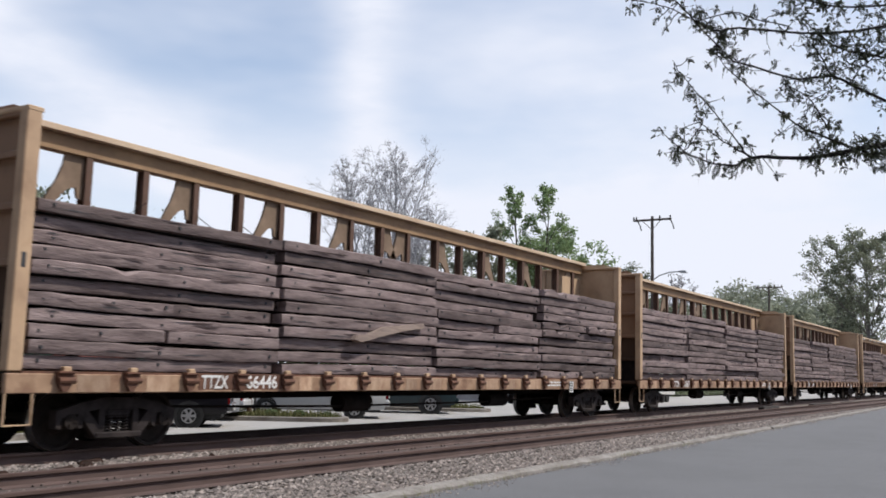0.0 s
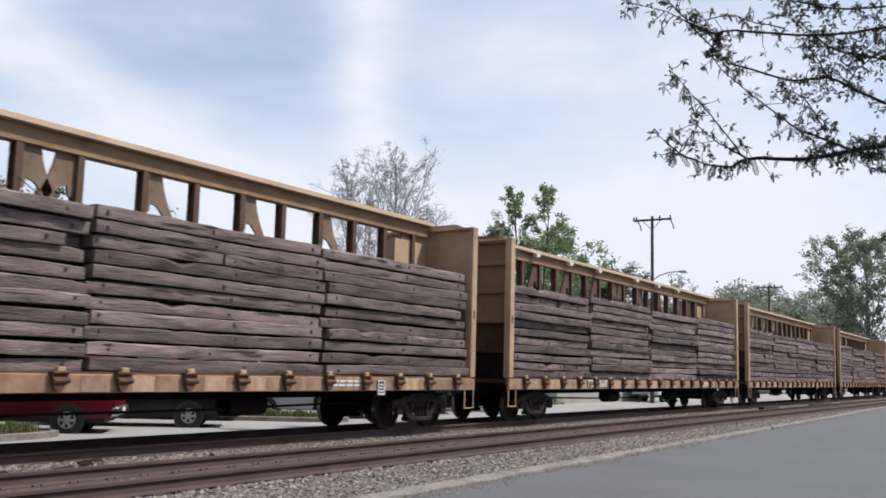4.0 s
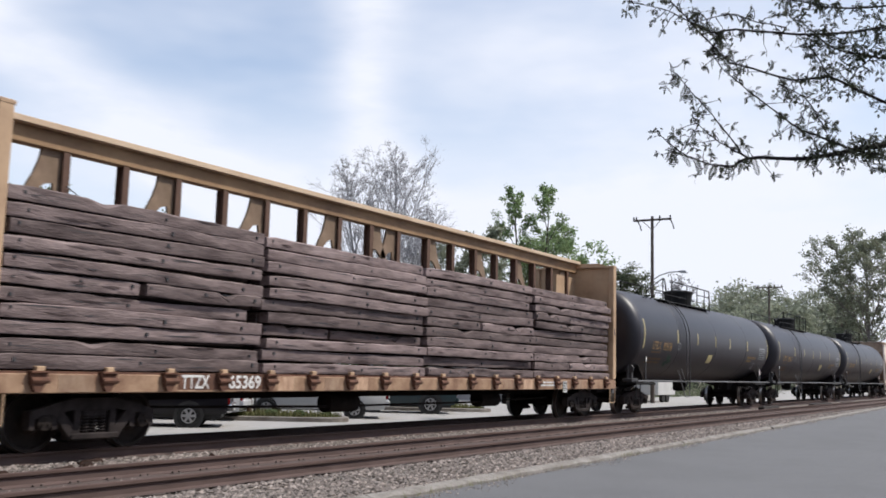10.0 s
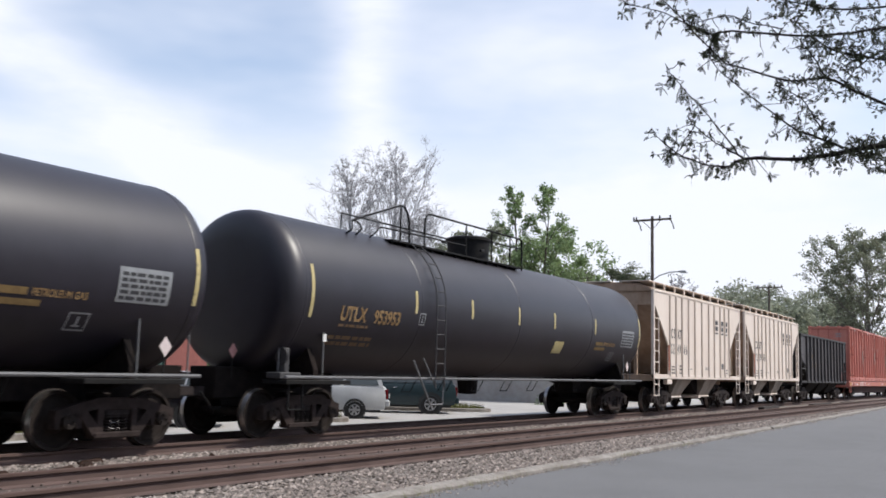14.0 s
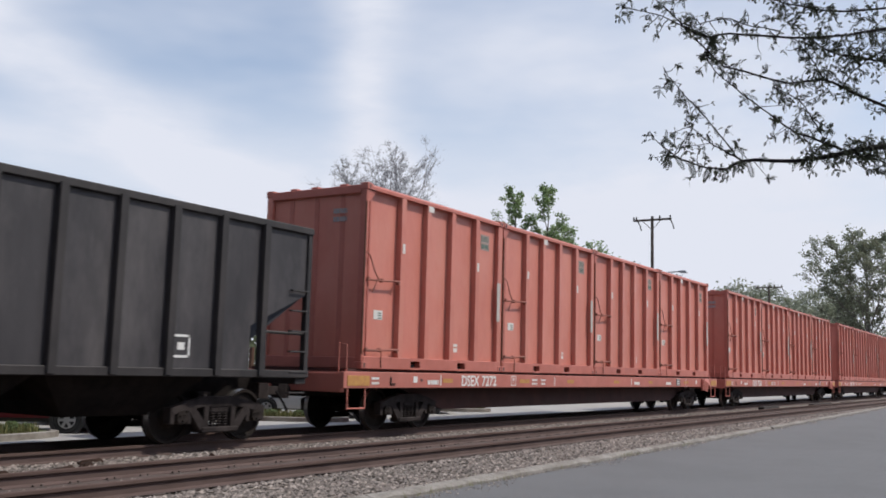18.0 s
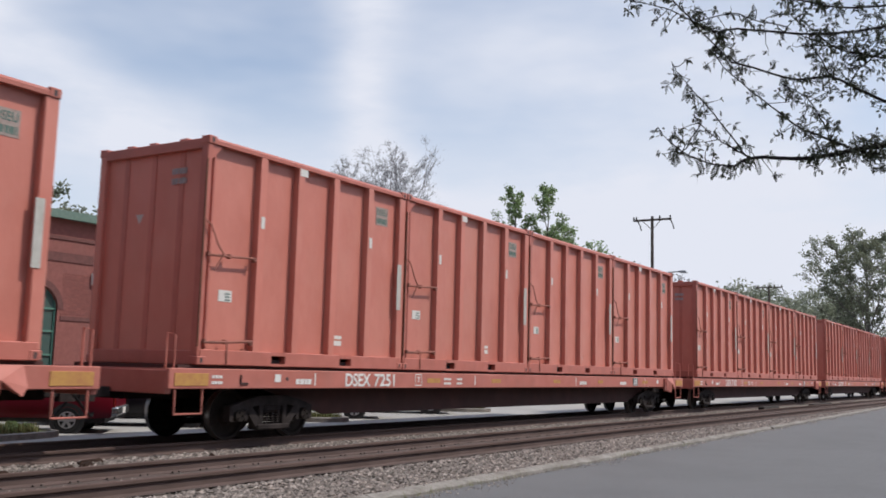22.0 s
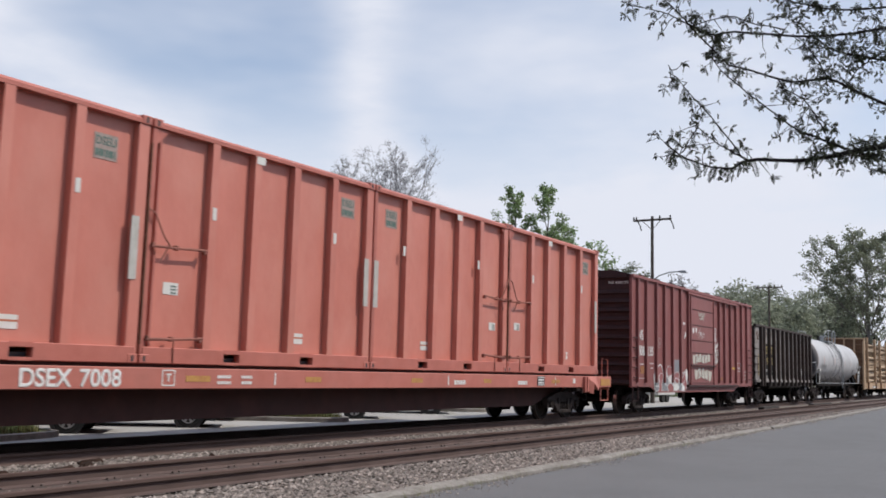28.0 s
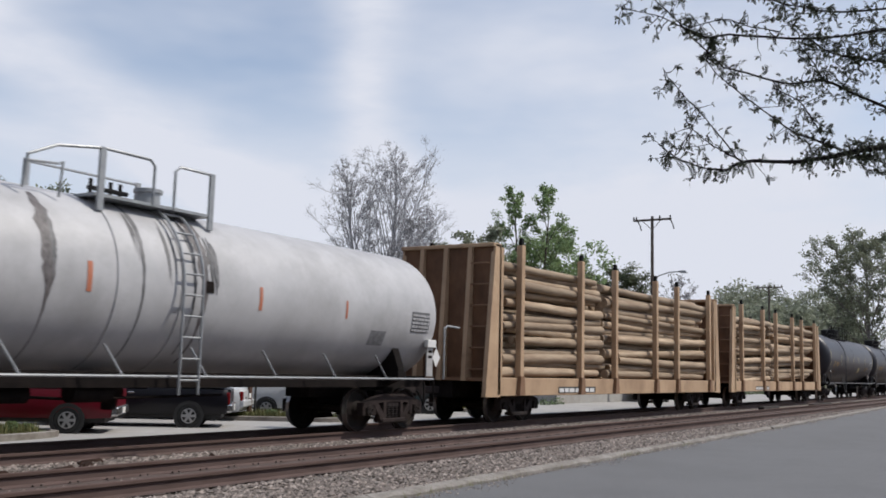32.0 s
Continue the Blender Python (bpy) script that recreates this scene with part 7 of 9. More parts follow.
        for z in (1.62, 1.74):
            part("placard_slot", M().box(x - 0.07, x + 0.08, -1.415, -1.408, z, z + 0.06), UNDER, st)
    xd = L - 0.42
    part("hazard_placard", M().ext([(xd, 1.42), (xd + 0.17, 1.64), (xd, 1.86), (xd - 0.17, 1.64)], "y", -1.375, -1.365), WHITE, car, "white diamond placard")
    part("grab_iron", M().tube([(L + 0.55, -1.40, 2.38), (L - 0.02, -1.40, 2.40), (L - 0.12, -1.40, 2.32), (L - 0.12, -1.40, 1.14)], 0.026, 6), GALV, car, smooth=True)
    stirrup(0.6, -1.4, 1.2, 0.4, 0.6, UNDER, car)
    stirrup(L - 0.95, -1.4, 1.2, 0.4, 0.6, UNDER, car)
    bogie(car, u, 1.65, True)
    bogie(car, u, L - 1.75, True)
    couplers(car, L)


silver_tank(472.55)


# ---------- bulkhead flat cars with logs ----------
def log_mesh(L, r, seed):
    q = random.Random(seed)
    pts, rs, n = [], [], 9
    by_, bz = q.uniform(-0.06, 0.06), q.uniform(-0.04, 0.06)
    for i in range(n):
        t = i / (n - 1)
        pts.append((L * t, by_ * math.sin(math.pi * t) + q.uniform(-0.01, 0.01), bz * math.sin(math.pi * t) + q.uniform(-0.01, 0.01)))
        rs.append(r * (1.12 - 0.28 * t) * q.uniform(0.96, 1.05))
    return M().tube(pts, rs, 12).mesh("log", LOG, True)


LOGS = [log_mesh(4.9, 0.110 + 0.009 * (i % 5), 70 + i) for i in range(9)]


# stained brown for the log car ends, with their shade mixed into it
SHADED_STAINED_BROWN = material("shaded_stained_bulkhead", (0.11, 0.052, 0.026), (0.22, 0.112, 0.058), 0.8, 0, 2.4, (1, 1, 0.6), (0.05, 0.028, 0.02), 0.6, 1.0, 0.15, 40)


def log_car(u, seed, L):
    r = random.Random(seed)
    car = car_thing("bulkhead_flatcar", "tan bulkhead flat car with side stakes carrying logs", u, group="log cars of the train")
    for s in (-1, 1):
        part("side_sill", M().box(0.1, L - 0.1, min(s * 1.36, s * 1.45), max(s * 1.36, s * 1.45), 0.72, 1.20, 0.012), TAN, car, "tan deep side sill")
    part("deck", M().box(0.1, L - 0.1, -1.36, 1.36, 1.10, 1.18), TAN_DARK, car)
    part("center_sill", M().box(0.2, L - 0.2, -0.35, 0.35, 0.66, 1.1), UNDER, car)
    for xs, d in ((0.0, 1), (L, -1)):
        a, b = sorted((xs + d * 0.38, xs + d * 0.44))
        bh = part("bulkhead", M().box(a, b, -1.40, 1.40, 1.15, 4.62), SHADED_STAINED_BROWN, car, "tan steel end bulkhead")
        for s in (-1, 1):
            y0, y1 = sorted((s * 1.46, s * 1.34))
            part("gusset", M().ext([(xs + d * 0.0, 0.70), (xs + d * 0.78, 0.70), (xs + d * 0.70, 4.65), (xs + d * 0.40, 4.65)], "y", y0, y1), TAN, bh)
            part("bulkhead_post", M().box(min(xs + d * 0.62, xs + d * 0.86), max(xs + d * 0.62, xs + d * 0.86), y0, y1, 0.74, 4.60, 0.012), TAN, bh)
        for y in (-0.75, 0.0, 0.75):
            m = M().ext([(xs + d * 0.04, 1.1), (xs + d * 0.39, 1.1), (xs + d * 0.39, 4.6), (xs + d * 0.28, 4.6)], "y", y - 0.06, y + 0.06)
            part("stiffener", m, TAN, bh)
        for k in range(6):
            z = 1.4 + k * 0.55
            part("rung", M().tube([(xs + d * 0.25, -1.34, z), (xs + d * 0.25, -0.80, z)], 0.02, 6), TAN_DARK, bh)
        part("cap_rail", M().box(min(xs + d * 0.3, xs + d * 0.72), max(xs + d * 0.3, xs + d * 0.72), -1.46, 1.46, 4.58, 4.68, 0.012), TAN, bh)
    STK = M().box(-0.10, 0.10, -1.53, -1.36, 0.74, 4.78, 0.012).mesh("stake", TAN)
    TIP = M().box(-0.06, 0.06, -1.50, -1.39, 4.78, 4.98, 0.012).mesh("stake_tip", BLACK_STEEL)
    BRK = M().ext([(-0.16, 0.74), (0.16, 0.74), (0.10, 1.24), (-0.10, 1.24)], "y", -1.56, -1.45).mesh("stake_pocket", TAN_DARK)
    xs = [1.85, 5.85, 8.6, 12.5, 14.9, L - 1.6]
    for x in xs:
        for m in (pose(x, 0, 0), pose(x, 0, 0, 0, 0, 180)):
            sk = part("stake", STK, None, car, "tan side stake", at=m)
            part("stake_tip", TIP, None, sk)
            part("stake_pocket", BRK, None, car, at=m)
    part("number_panel", M().box(4.3, 7.0, -1.458, -1.45, 0.78, 0.96), INK, car)
    part("stencilling", bars(M(), 4.35, -1.46, 0.80, 2.6, 0.13, 1, 0.9, 4), WHITE, car)
    bogie(car, u, 2.5)
    bogie(car, u, L - 2.5)
    couplers(car, L)
    # two piles of logs
    for x0, top in ((1.0, 3.2), (8.2, 3.0)):
        pile = load_thing("log_pile", "pile of peeled tan logs between stakes on a flat car", "log pile", u + x0, 1.2, 0.0, "log piles on the train")
        length = 6.9 if x0 < 2 else L - 1.3 - x0
        z, row = 0.15, 0
        while z < top:
            n = 11 if row % 2 == 0 else 10
            for k in range(n):
                y = -1.20 + 2.4 * (k + (0.0 if n == 11 else 0.5)) / 10
                o = part("log", r.choice(LOGS), None, pile)
                flip = r.random() < 0.5
                sx = length / 4.9 * r.uniform(0.86, 1.0)
                o.matrix_basis = pose((length if flip else 0) + r.uniform(-0.1, 0.1), y, z + r.uniform(-0.015, 0.02), 0, r.uniform(-1.0, 1.0) + (0.8 if flip else -0.8), (180 if flip else 0) + r.uniform(-0.4, 0.4)) @ Matrix.Diagonal((sx, 1, 1, 1))
            z += 0.235
            row += 1


log_car(491.25, 1, 20.6)
log_car(513.6, 2, 20.2)


# ---------- the lot beyond the train ----------
m = M().box(-40, 150, 16.7, 31.0, -0.62, -0.30)
thing("parking_lot", m, LOT, "sunlit pale concrete parking lot beyond the tracks", "parking lot", kind="structure")
STRIPE = material("worn_white_line_paint", (0.52, 0.51, 0.49), (0.64, 0.63, 0.61), 0.85, 0, 9, (1, 1, 1), (0.38, 0.37, 0.35), 0.6, 2.0, 0.1)
HEAD = radians(128)
nose = Vector((math.cos(HEAD), math.sin(HEAD), 0))
for k in range(9):
    x0 = 12.4 + 3.62 * k
    st = M()
    a, b = Vector((x0, 18.1, 0)), Vector((x0, 18.1, 0)) + nose * 5.2
    w = Vector((0.05, 0.025, 0))
    st.add([(*(a - w).xy, -0.296), (*(a + w).xy, -0.296), (*(b + w).xy, -0.296), (*(b - w).xy, -0.296)], [(0, 1, 2, 3)])
    thing("stall_line", st, STRIPE, "worn white painted parking stall line", "road marking", kind="structure")


def island(cx, cy, rx, ry, turn, seed, shrubs):
    """A raised planting island with a kerb, grass and low plants; its long axis is turned by some degrees."""
    n, out = 28, []
    ct, sn = math.cos(radians(turn)), math.sin(radians(turn))

    def on(a, b):
        return cx + a * ct - b * sn, cy + a * sn + b * ct
    for i in range(n):
        a = 2 * math.pi * i / n
        c, s = math.cos(a), math.sin(a)
        out.append(on(rx * math.copysign(abs(c) ** 0.5, c), ry * math.copysign(abs(s) ** 0.5, s)))
    root = thing("planting_island", None, None, "raised planting island with concrete kerb, grass and shrubs", "planting bed")
    root.matrix_basis = pose(0, 0, 0)
    m = M()
    vs = []
    for x, y in out:
        ix, iy = cx + (x - cx) * 0.93, cy + (y - cy) * 0.90
        vs += [(x, y, -0.30), (x, y, -0.18), (ix, iy, -0.16), (ix, iy, -0.24)]
    m.add(vs, [(4 * i + a, 4 * ((i + 1) % n) + a, 4 * ((i + 1) % n) + a + 1, 4 * i + a + 1) for i in range(n) for a in range(3)])
    part("kerb_ring", m, KERB, root)
    part("bed", M().add([(cx + (x - cx) * 0.935, cy + (y - cy) * 0.905, -0.20) for x, y in out], [tuple(range(n))]), LAWN, root)
    r = random.Random(seed)
    g = M()
    for k in range(2600):
        a, q = r.uniform(0, 6.283), math.sqrt(r.random()) * 0.9
        x, y = on(rx * q * math.cos(a), ry * q * math.sin(a))
        h, w, t = r.uniform(0.07, 0.26), 0.014, r.uniform(0, 6.28)
        dx, dy = w * math.cos(t), w * math.sin(t)
        g.add([(x - dx, y - dy, -0.205), (x + dx, y + dy, -0.205), (x + r.uniform(-0.05, 0.05), y + r.uniform(-0.05, 0.05), -0.2 + h)], [(0, 1, 2)])
    tagged(part("grass", g, GRASS, root), kind="stuff")
    for sx, sy, sr in shrubs:
        leaf_ball("shrub", root, sx, sy, -0.2, sr, sr * 0.8, 900, SHRUB, r.randint(0, 999))
    return root


TRIM_POST = material("dark_post_paint", (0.02, 0.02, 0.02), (0.04, 0.04, 0.04), 0.6, 0, 9, (1, 1, 1), None, 0, 1, 0.05)
SHRUB = material("shrub_leaves", (0.05, 0.085, 0.025), (0.125, 0.175, 0.06), 0.7, 0, 2, (1, 1, 1), None, 0, 1, 0, None, 0.45, island=True)


def leaf_quad(m, p, size, r):
    a = Vector((r.gauss(0, 1), r.gauss(0, 1), r.gauss(0, 0.8))).normalized()
    b = a.orthogonal().normalized()
    b = (b * math.cos(1.3 * size * 100) + a.cross(b) * math.sin(1.3 * size * 100)).normalized()
    p = Vector(p)
    s = size * r.uniform(0.6, 1.2)
    m.add([p - a * s, p + b * s * 0.45, p + a * s, p - b * s * 0.45], [(0, 1, 2, 3)])


def leaf_ball(name, root, x, y, z, rad, h, count, mat, seed):
    r, m = random.Random(seed), M()
    bumps = [(r.uniform(0, 6.28), r.uniform(-0.5, 1), r.uniform(0.7, 1.1)) for _ in range(7)]
    for k in range(count):
        a, t = r.uniform(0, 6.283), r.uniform(0.02, 1)
        b = min(bumps, key=lambda q: abs(math.sin((a - q[0]) / 2)) + abs(t - q[1]))
        q = rad * b[2] * math.sqrt(max(1 - (t - 0.35) ** 2 * 1.6, 0.05)) * r.uniform(0.55, 1.0)
        leaf_quad(m, (x + q * math.cos(a), y + q * math.sin(a), z + h * 1.25 * t), 0.045, r)
    ob = part(name, m, mat, root, "low green shrub")
    return ob


island(11.3, 18.65, 2.35, 0.95, 10, 1, [(12.1, 18.75, 0.22), (12.8, 18.95, 0.2), (11.4, 18.55, 0.24), (10.5, 18.45, 0.24), (12.5, 18.55, 0.16), (13.2, 18.95, 0.15)])
island(22.5, 20.3, 2.4, 0.95, 128, 2, [(22.9, 19.5, 0.2), (22.4, 20.2, 0.2), (23.5, 18.9, 0.16)])
island(33.4, 21.4, 2.4, 1.0, 128, 3, [(33.0, 21.2, 0.3), (34.2, 20.9, 0.25)])
for px_, py_, w_, h_, m_, lb in ((22.0, 20.75, 0.075, 2.1, POST_STEEL, "rusty brown steel post in a planting island"), (22.25, 20.75, 0.035, 2.0, TRIM_POST, "thin dark steel post in a planting island")):
    thing("post", M().tube([(0, 0, 0), (0, 0, h_)], w_, 8), m_, lb, "post", at=pose(px_, py_, -0.21))

# ---------- parked vehicles ----------
TYRE = material("black_tyre_rubber", (0.012, 0.012, 0.012), (0.03, 0.03, 0.03), 0.85, 0, 10, (1, 1, 1), None, 0, 1, 0.1)
RIM = material("silver_alloy_rim", (0.42, 0.42, 0.43), (0.55, 0.55, 0.56), 0.35, 0.7, 8, (1, 1, 1), None, 0, 1, 0)
GLASS = glass("dark_car_glass")
CHROME = material("bright_trim", (0.55, 0.55, 0.56), (0.7, 0.7, 0.71), 0.2, 0.9, 8, (1, 1, 1), None, 0, 1, 0)
TRIM = material("black_plastic_trim", (0.015, 0.015, 0.015), (0.03, 0.03, 0.03), 0.6, 0, 9, (1, 1, 1), None, 0, 1, 0.05)
TAIL = material("red_tail_lamp", (0.14, 0.008, 0.01), (0.20, 0.012, 0.014), 0.2, 0, 9, (1, 1, 1), None, 0, 1, 0)
LENS = material("clear_lamp_lens", (0.55, 0.55, 0.55), (0.7, 0.7, 0.7), 0.15, 0.2, 9, (1, 1, 1), None, 0, 1, 0)


def paint(name, c):
    m = material(name, tuple(0.9 * a for a in c), tuple(1.1 * a for a in c), 0.36, 0.0, 3, (1, 1, 1), None, 0, 1, 0, spec=0.3)
    m.node_tree.nodes["Principled BSDF"].inputs["Coat Weight"].default_value = 0.18
    m.node_tree.nodes["Principled BSDF"].inputs["Coat Roughness"].default_value = 0.08
    return m


def loft(rings):
    """Joins rings of equal length into a closed skin."""
    m, n = M(), len(rings[0])
    m.add([p for ring in rings for p in ring], [(j * n + i, j * n + (i + 1) % n, (j + 1) * n + (i + 1) % n, (j + 1) * n + i) for j in range(len(rings) - 1) for i in range(n)] + [tuple(range(n))[::-1], tuple(range((len(rings) - 1) * n, len(rings) * n))])
    return m


def vehicle(kind, colour, label, wheel, head, wb, half, r_w, prof, cabin, group="parked vehicles"):
    """prof: (x, low, high, half width) stations of the lower body; cabin: (x, z) corners of the glasshouse; x = 0 is the rear axle."""
    root = thing(kind, None, None, label, "pickup truck" if "pickup" in kind else "car", group)
    h = radians(head)
    W = Vector(wheel) - Matrix.Rotation(h, 3, "Z") @ Vector((0, half - 0.1, 0))
    root.matrix_basis = pose(W.x, W.y, -0.30, 0, 0, head)
    rings = []
    for x, lo, hi, w in prof:
        rings.append([(x, -w * 0.94, lo), (x, -w, lo + 0.14), (x, -w * 1.0, hi - 0.22), (x, -w * 0.95, hi - 0.04), (x, -w * 0.85, hi), (x, w * 0.85, hi), (x, w * 0.95, hi - 0.04), (x, w * 1.0, hi - 0.22), (x, w, lo + 0.14), (x, w * 0.94, lo)])
    part("body", loft(rings), colour, root, smooth=True)
    # glasshouse
    zs = cabin[0][1]
    base = [(x, z) for x, z in cabin]
    g = M()
    n = len(base)
    vs = []
    for sgn in (-1, 1):
        for x, z in base:
            vs.append((x, sgn * (half * 0.93 if z <= zs + 0.06 else half * 0.74), z))
    g.add(vs, [tuple(range(n))[::-1], tuple(range(n, 2 * n))] + [(i, (i + 1) % n, n + (i + 1) % n, n + i) for i in range(n)])
    part("cabin", g, colour, root, smooth=False)
    # side windows
    top = max(z for x, z in base)
    xs = sorted(x for x, z in base if z > zs + 0.3)
    lo_x = sorted(x for x, z in base if z <= zs + 0.06)
    a0, a1, b0, b1 = lo_x[0] + 0.1, lo_x[-1] - 0.2, xs[0] + 0.1, xs[-1] - 0.08
    k = 3 if kind in ("minivan", "suv") else 2
    for sgn in (-1, 1):
        for i in range(k):
            f0, f1 = i / k + 0.015, (i + 1) / k - 0.015
            z0, z1 = zs + 0.07, top - 0.10
            y0, y1 = sgn * (half * 0.925 + 0.006), sgn * (half * 0.745 + 0.025)
            quad = [(a0 + (a1 - a0) * f0, y0, z0), (a0 + (a1 - a0) * f1, y0, z0), (b0 + (b1 - b0) * f1, y1, z1), (b0 + (b1 - b0) * f0, y1, z1)]
            inner = [(x, y - sgn * 0.03, z) for x, y, z in quad]
            part("side_window", M().add(quad + inner, [(0, 1, 2, 3), (7, 6, 5, 4), (0, 4, 5, 1), (1, 5, 6, 2), (2, 6, 7, 3), (3, 7, 4, 0)]), GLASS, root)
    for xl, xt, d in ((lo_x[0], xs[0], -1), (lo_x[-1], xs[-1], 1)):
        w0, w1 = half * 0.8, half * 0.66
        q = [(xl + d * 0.006 + (xt - xl) * 0.15, -w0, zs + 0.10), (xl + d * 0.006 + (xt - xl) * 0.15, w0, zs + 0.10), (xl + d * 0.02 + (xt - xl) * 0.9, w1, top - 0.09), (xl + d * 0.02 + (xt - xl) * 0.9, -w1, top - 0.09)]
        inn = [(x - d * 0.03, y, z) for x, y, z in q]
        part("windscreen" if d > 0 else "rear_window", M().add(q + inn, [(0, 1, 2, 3), (7, 6, 5, 4), (0, 4, 5, 1), (1, 5, 6, 2), (2, 6, 7, 3), (3, 7, 4, 0)]), GLASS, root)
    # wheels and arches
    tyre = M().lathe([(-0.10, r_w * 0.62), (-0.11, r_w * 0.9), (-0.08, r_w), (0.08, r_w), (0.11, r_w * 0.9), (0.10, r_w * 0.62)], "y", n=28).mesh("tyre", TYRE, True)
    rim = M().lathe([(0.02, r_w * 0.63), (0.118, r_w * 0.63), (0.121, r_w * 0.56), (0.05, r_w * 0.54), (0.04, r_w * 0.54)], "y", n=20)
    rim.cyl((0, 0.06, 0), (0, 0.128, 0), 0.055, n=10)
    for i in range(6):
        a = 2 * math.pi * i / 6
        c, s = math.cos(a), math.sin(a)
        rim.add([(0.05 * c - 0.03 * s, 0.124, 0.05 * s + 0.03 * c), (0.05 * c + 0.03 * s, 0.124, 0.05 * s - 0.03 * c), (r_w * 0.6 * c + 0.035 * s, 0.12, r_w * 0.6 * s - 0.035 * c), (r_w * 0.6 * c - 0.035 * s, 0.12, r_w * 0.6 * s + 0.035 * c)], [(0, 1, 2, 3)])
    bright = len(rim.f)
    rim.cyl((0, 0.0, 0), (0, 0.075, 0), r_w * 0.6, n=20)
    rim = rim.mesh("rim", RIM, True)
    rim.materials.append(TRIM)
    for q in rim.polygons[bright:]:
        q.material_index = 1
    arch = M().lathe([(-0.02, r_w * 1.26), (0.012, r_w * 1.26), (0.012, r_w * 0.98), (-0.02, r_w * 0.98)], "y", n=28).mesh("wheel_arch", TRIM, True)
    for x in (0, wb):
        for sgn in (-1, 1):
            rot = 0 if sgn > 0 else 180
            w_ = part("wheel", tyre, None, root, "black tyre on a silver rim", at=pose(x, sgn * (half - 0.10), r_w, 0, 0, rot))
            part("rim", rim, None, w_)
            part("wheel_arch", arch, None, root, at=pose(x, sgn * (half - 0.005), r_w, 0, 0, rot))
    xr, xf = prof[0][0], prof[-1][0]
    hi = prof[1][2]
    for sgn in (-1, 1):
        a, b = sorted((sgn * half * 0.70, sgn * half * 0.93))
        part("tail_lamp", M().box(xr - 0.025, xr + 0.10, a, b, hi - 0.42, hi - 0.10, 0.02), TAIL, root)
        part("headlamp", M().box(xf - 0.12, xf + 0.02, a, b, 0.62, 0.80, 0.02), LENS, root)
        part("door_handle", M().box(wb * 0.45, wb * 0.45 + 0.16, min(sgn * half, sgn * (half + 0.03)), max(sgn * half, sgn * (half + 0.03)), zs - 0.14, zs - 0.10, 0.008), CHROME, root)
        part("mirror", M().box(wb * 0.72, wb * 0.72 + 0.12, min(sgn * half, sgn * (half + 0.2)), max(sgn * half, sgn * (half + 0.2)), zs + 0.02, zs + 0.18, 0.03), colour, root)
    part("rear_bumper", M().box(xr - 0.10, xr + 0.08, -half * 0.94, half * 0.94, 0.40, 0.62, 0.04), CHROME if "pickup" in kind else colour, root)
    part("front_bumper", M().box(xf - 0.08, xf + 0.08, -half * 0.92, half * 0.92, 0.32, 0.58, 0.04), TRIM, root)
    part("licence_plate", M().box(xr - 0.115, xr - 0.09, -0.16, 0.16, 0.66 if "pickup" not in kind else 0.45, 0.80 if "pickup" not in kind else 0.59), WHITE, root, "blank pale plate")
    part("floor_pan", M().box(xr + 0.2, xf - 0.2, -half * 0.85, half * 0.85, 0.24, 0.40), TRIM, root)
    return root


RED_P, NAVY_P, SILVER_P, TEAL_P = paint("dark_red_car_paint", (0.13, 0.003, 0.012)), paint("navy_car_paint", (0.004, 0.0035, 0.007)), paint("silver_car_paint", (0.56, 0.57, 0.58)), paint("dark_teal_car_paint", (0.022, 0.040, 0.046))


def pickup(kind, colour, label, wheel, head):
    half = 0.88
    root = vehicle(kind, colour, label, wheel, head, 3.1, half, 0.305,
                   [(-1.0, 0.46, 0.94, 0.80), (-0.92, 0.36, 1.02, 0.85), (-0.4, 0.34, 1.04, half), (1.02, 0.34, 1.04, half), (1.08, 0.34, 1.00, half), (2.7, 0.34, 0.99, half), (3.75, 0.36, 0.92, 0.85), (3.95, 0.42, 0.80, 0.78)],
                   [(1.08, 1.00), (1.16, 1.60), (2.15, 1.60), (2.8, 1.00)])
    # cargo bed
    part("bed_liner", M().box(-0.86, 0.96, -0.70, 0.70, 1.045, 1.052), TRIM, root)
    part("tailgate", M().box(-1.03, -0.93, -0.72, 0.72, 0.60, 1.00, 0.02), colour, root)
    part("bed_rail", M().box(-0.92, 1.0, 0.72, 0.85, 1.03, 1.065, 0.012), TRIM, root)
    part("bed_rail", M().box(-0.92, 1.0, -0.85, -0.72, 1.03, 1.065, 0.012), TRIM, root)


pickup("pickup_truck", RED_P, "dark red pickup truck parked nose-in", (14.2, 18.95, 0), 132)
pickup("pickup_truck", NAVY_P, "dark navy pickup truck parked nose-in", (17.84, 18.92, 0), 131)
vehicle("minivan", SILVER_P, "silver minivan parked nose-in beside a grass island", (25.28, 19.2, 0), 127, 2.85, 0.98, 0.29,
        [(-1.05, 0.45, 0.95, 0.88), (-0.95, 0.30, 1.06, 0.95), (0, 0.28, 1.08, 0.98), (2.2, 0.28, 1.06, 0.98), (3.2, 0.28, 1.0, 0.96), (3.85, 0.32, 0.86, 0.88), (4.0, 0.38, 0.72, 0.80)],
        [(-0.92, 1.02), (-0.72, 1.72), (1.9, 1.74), (3.1, 1.02)])
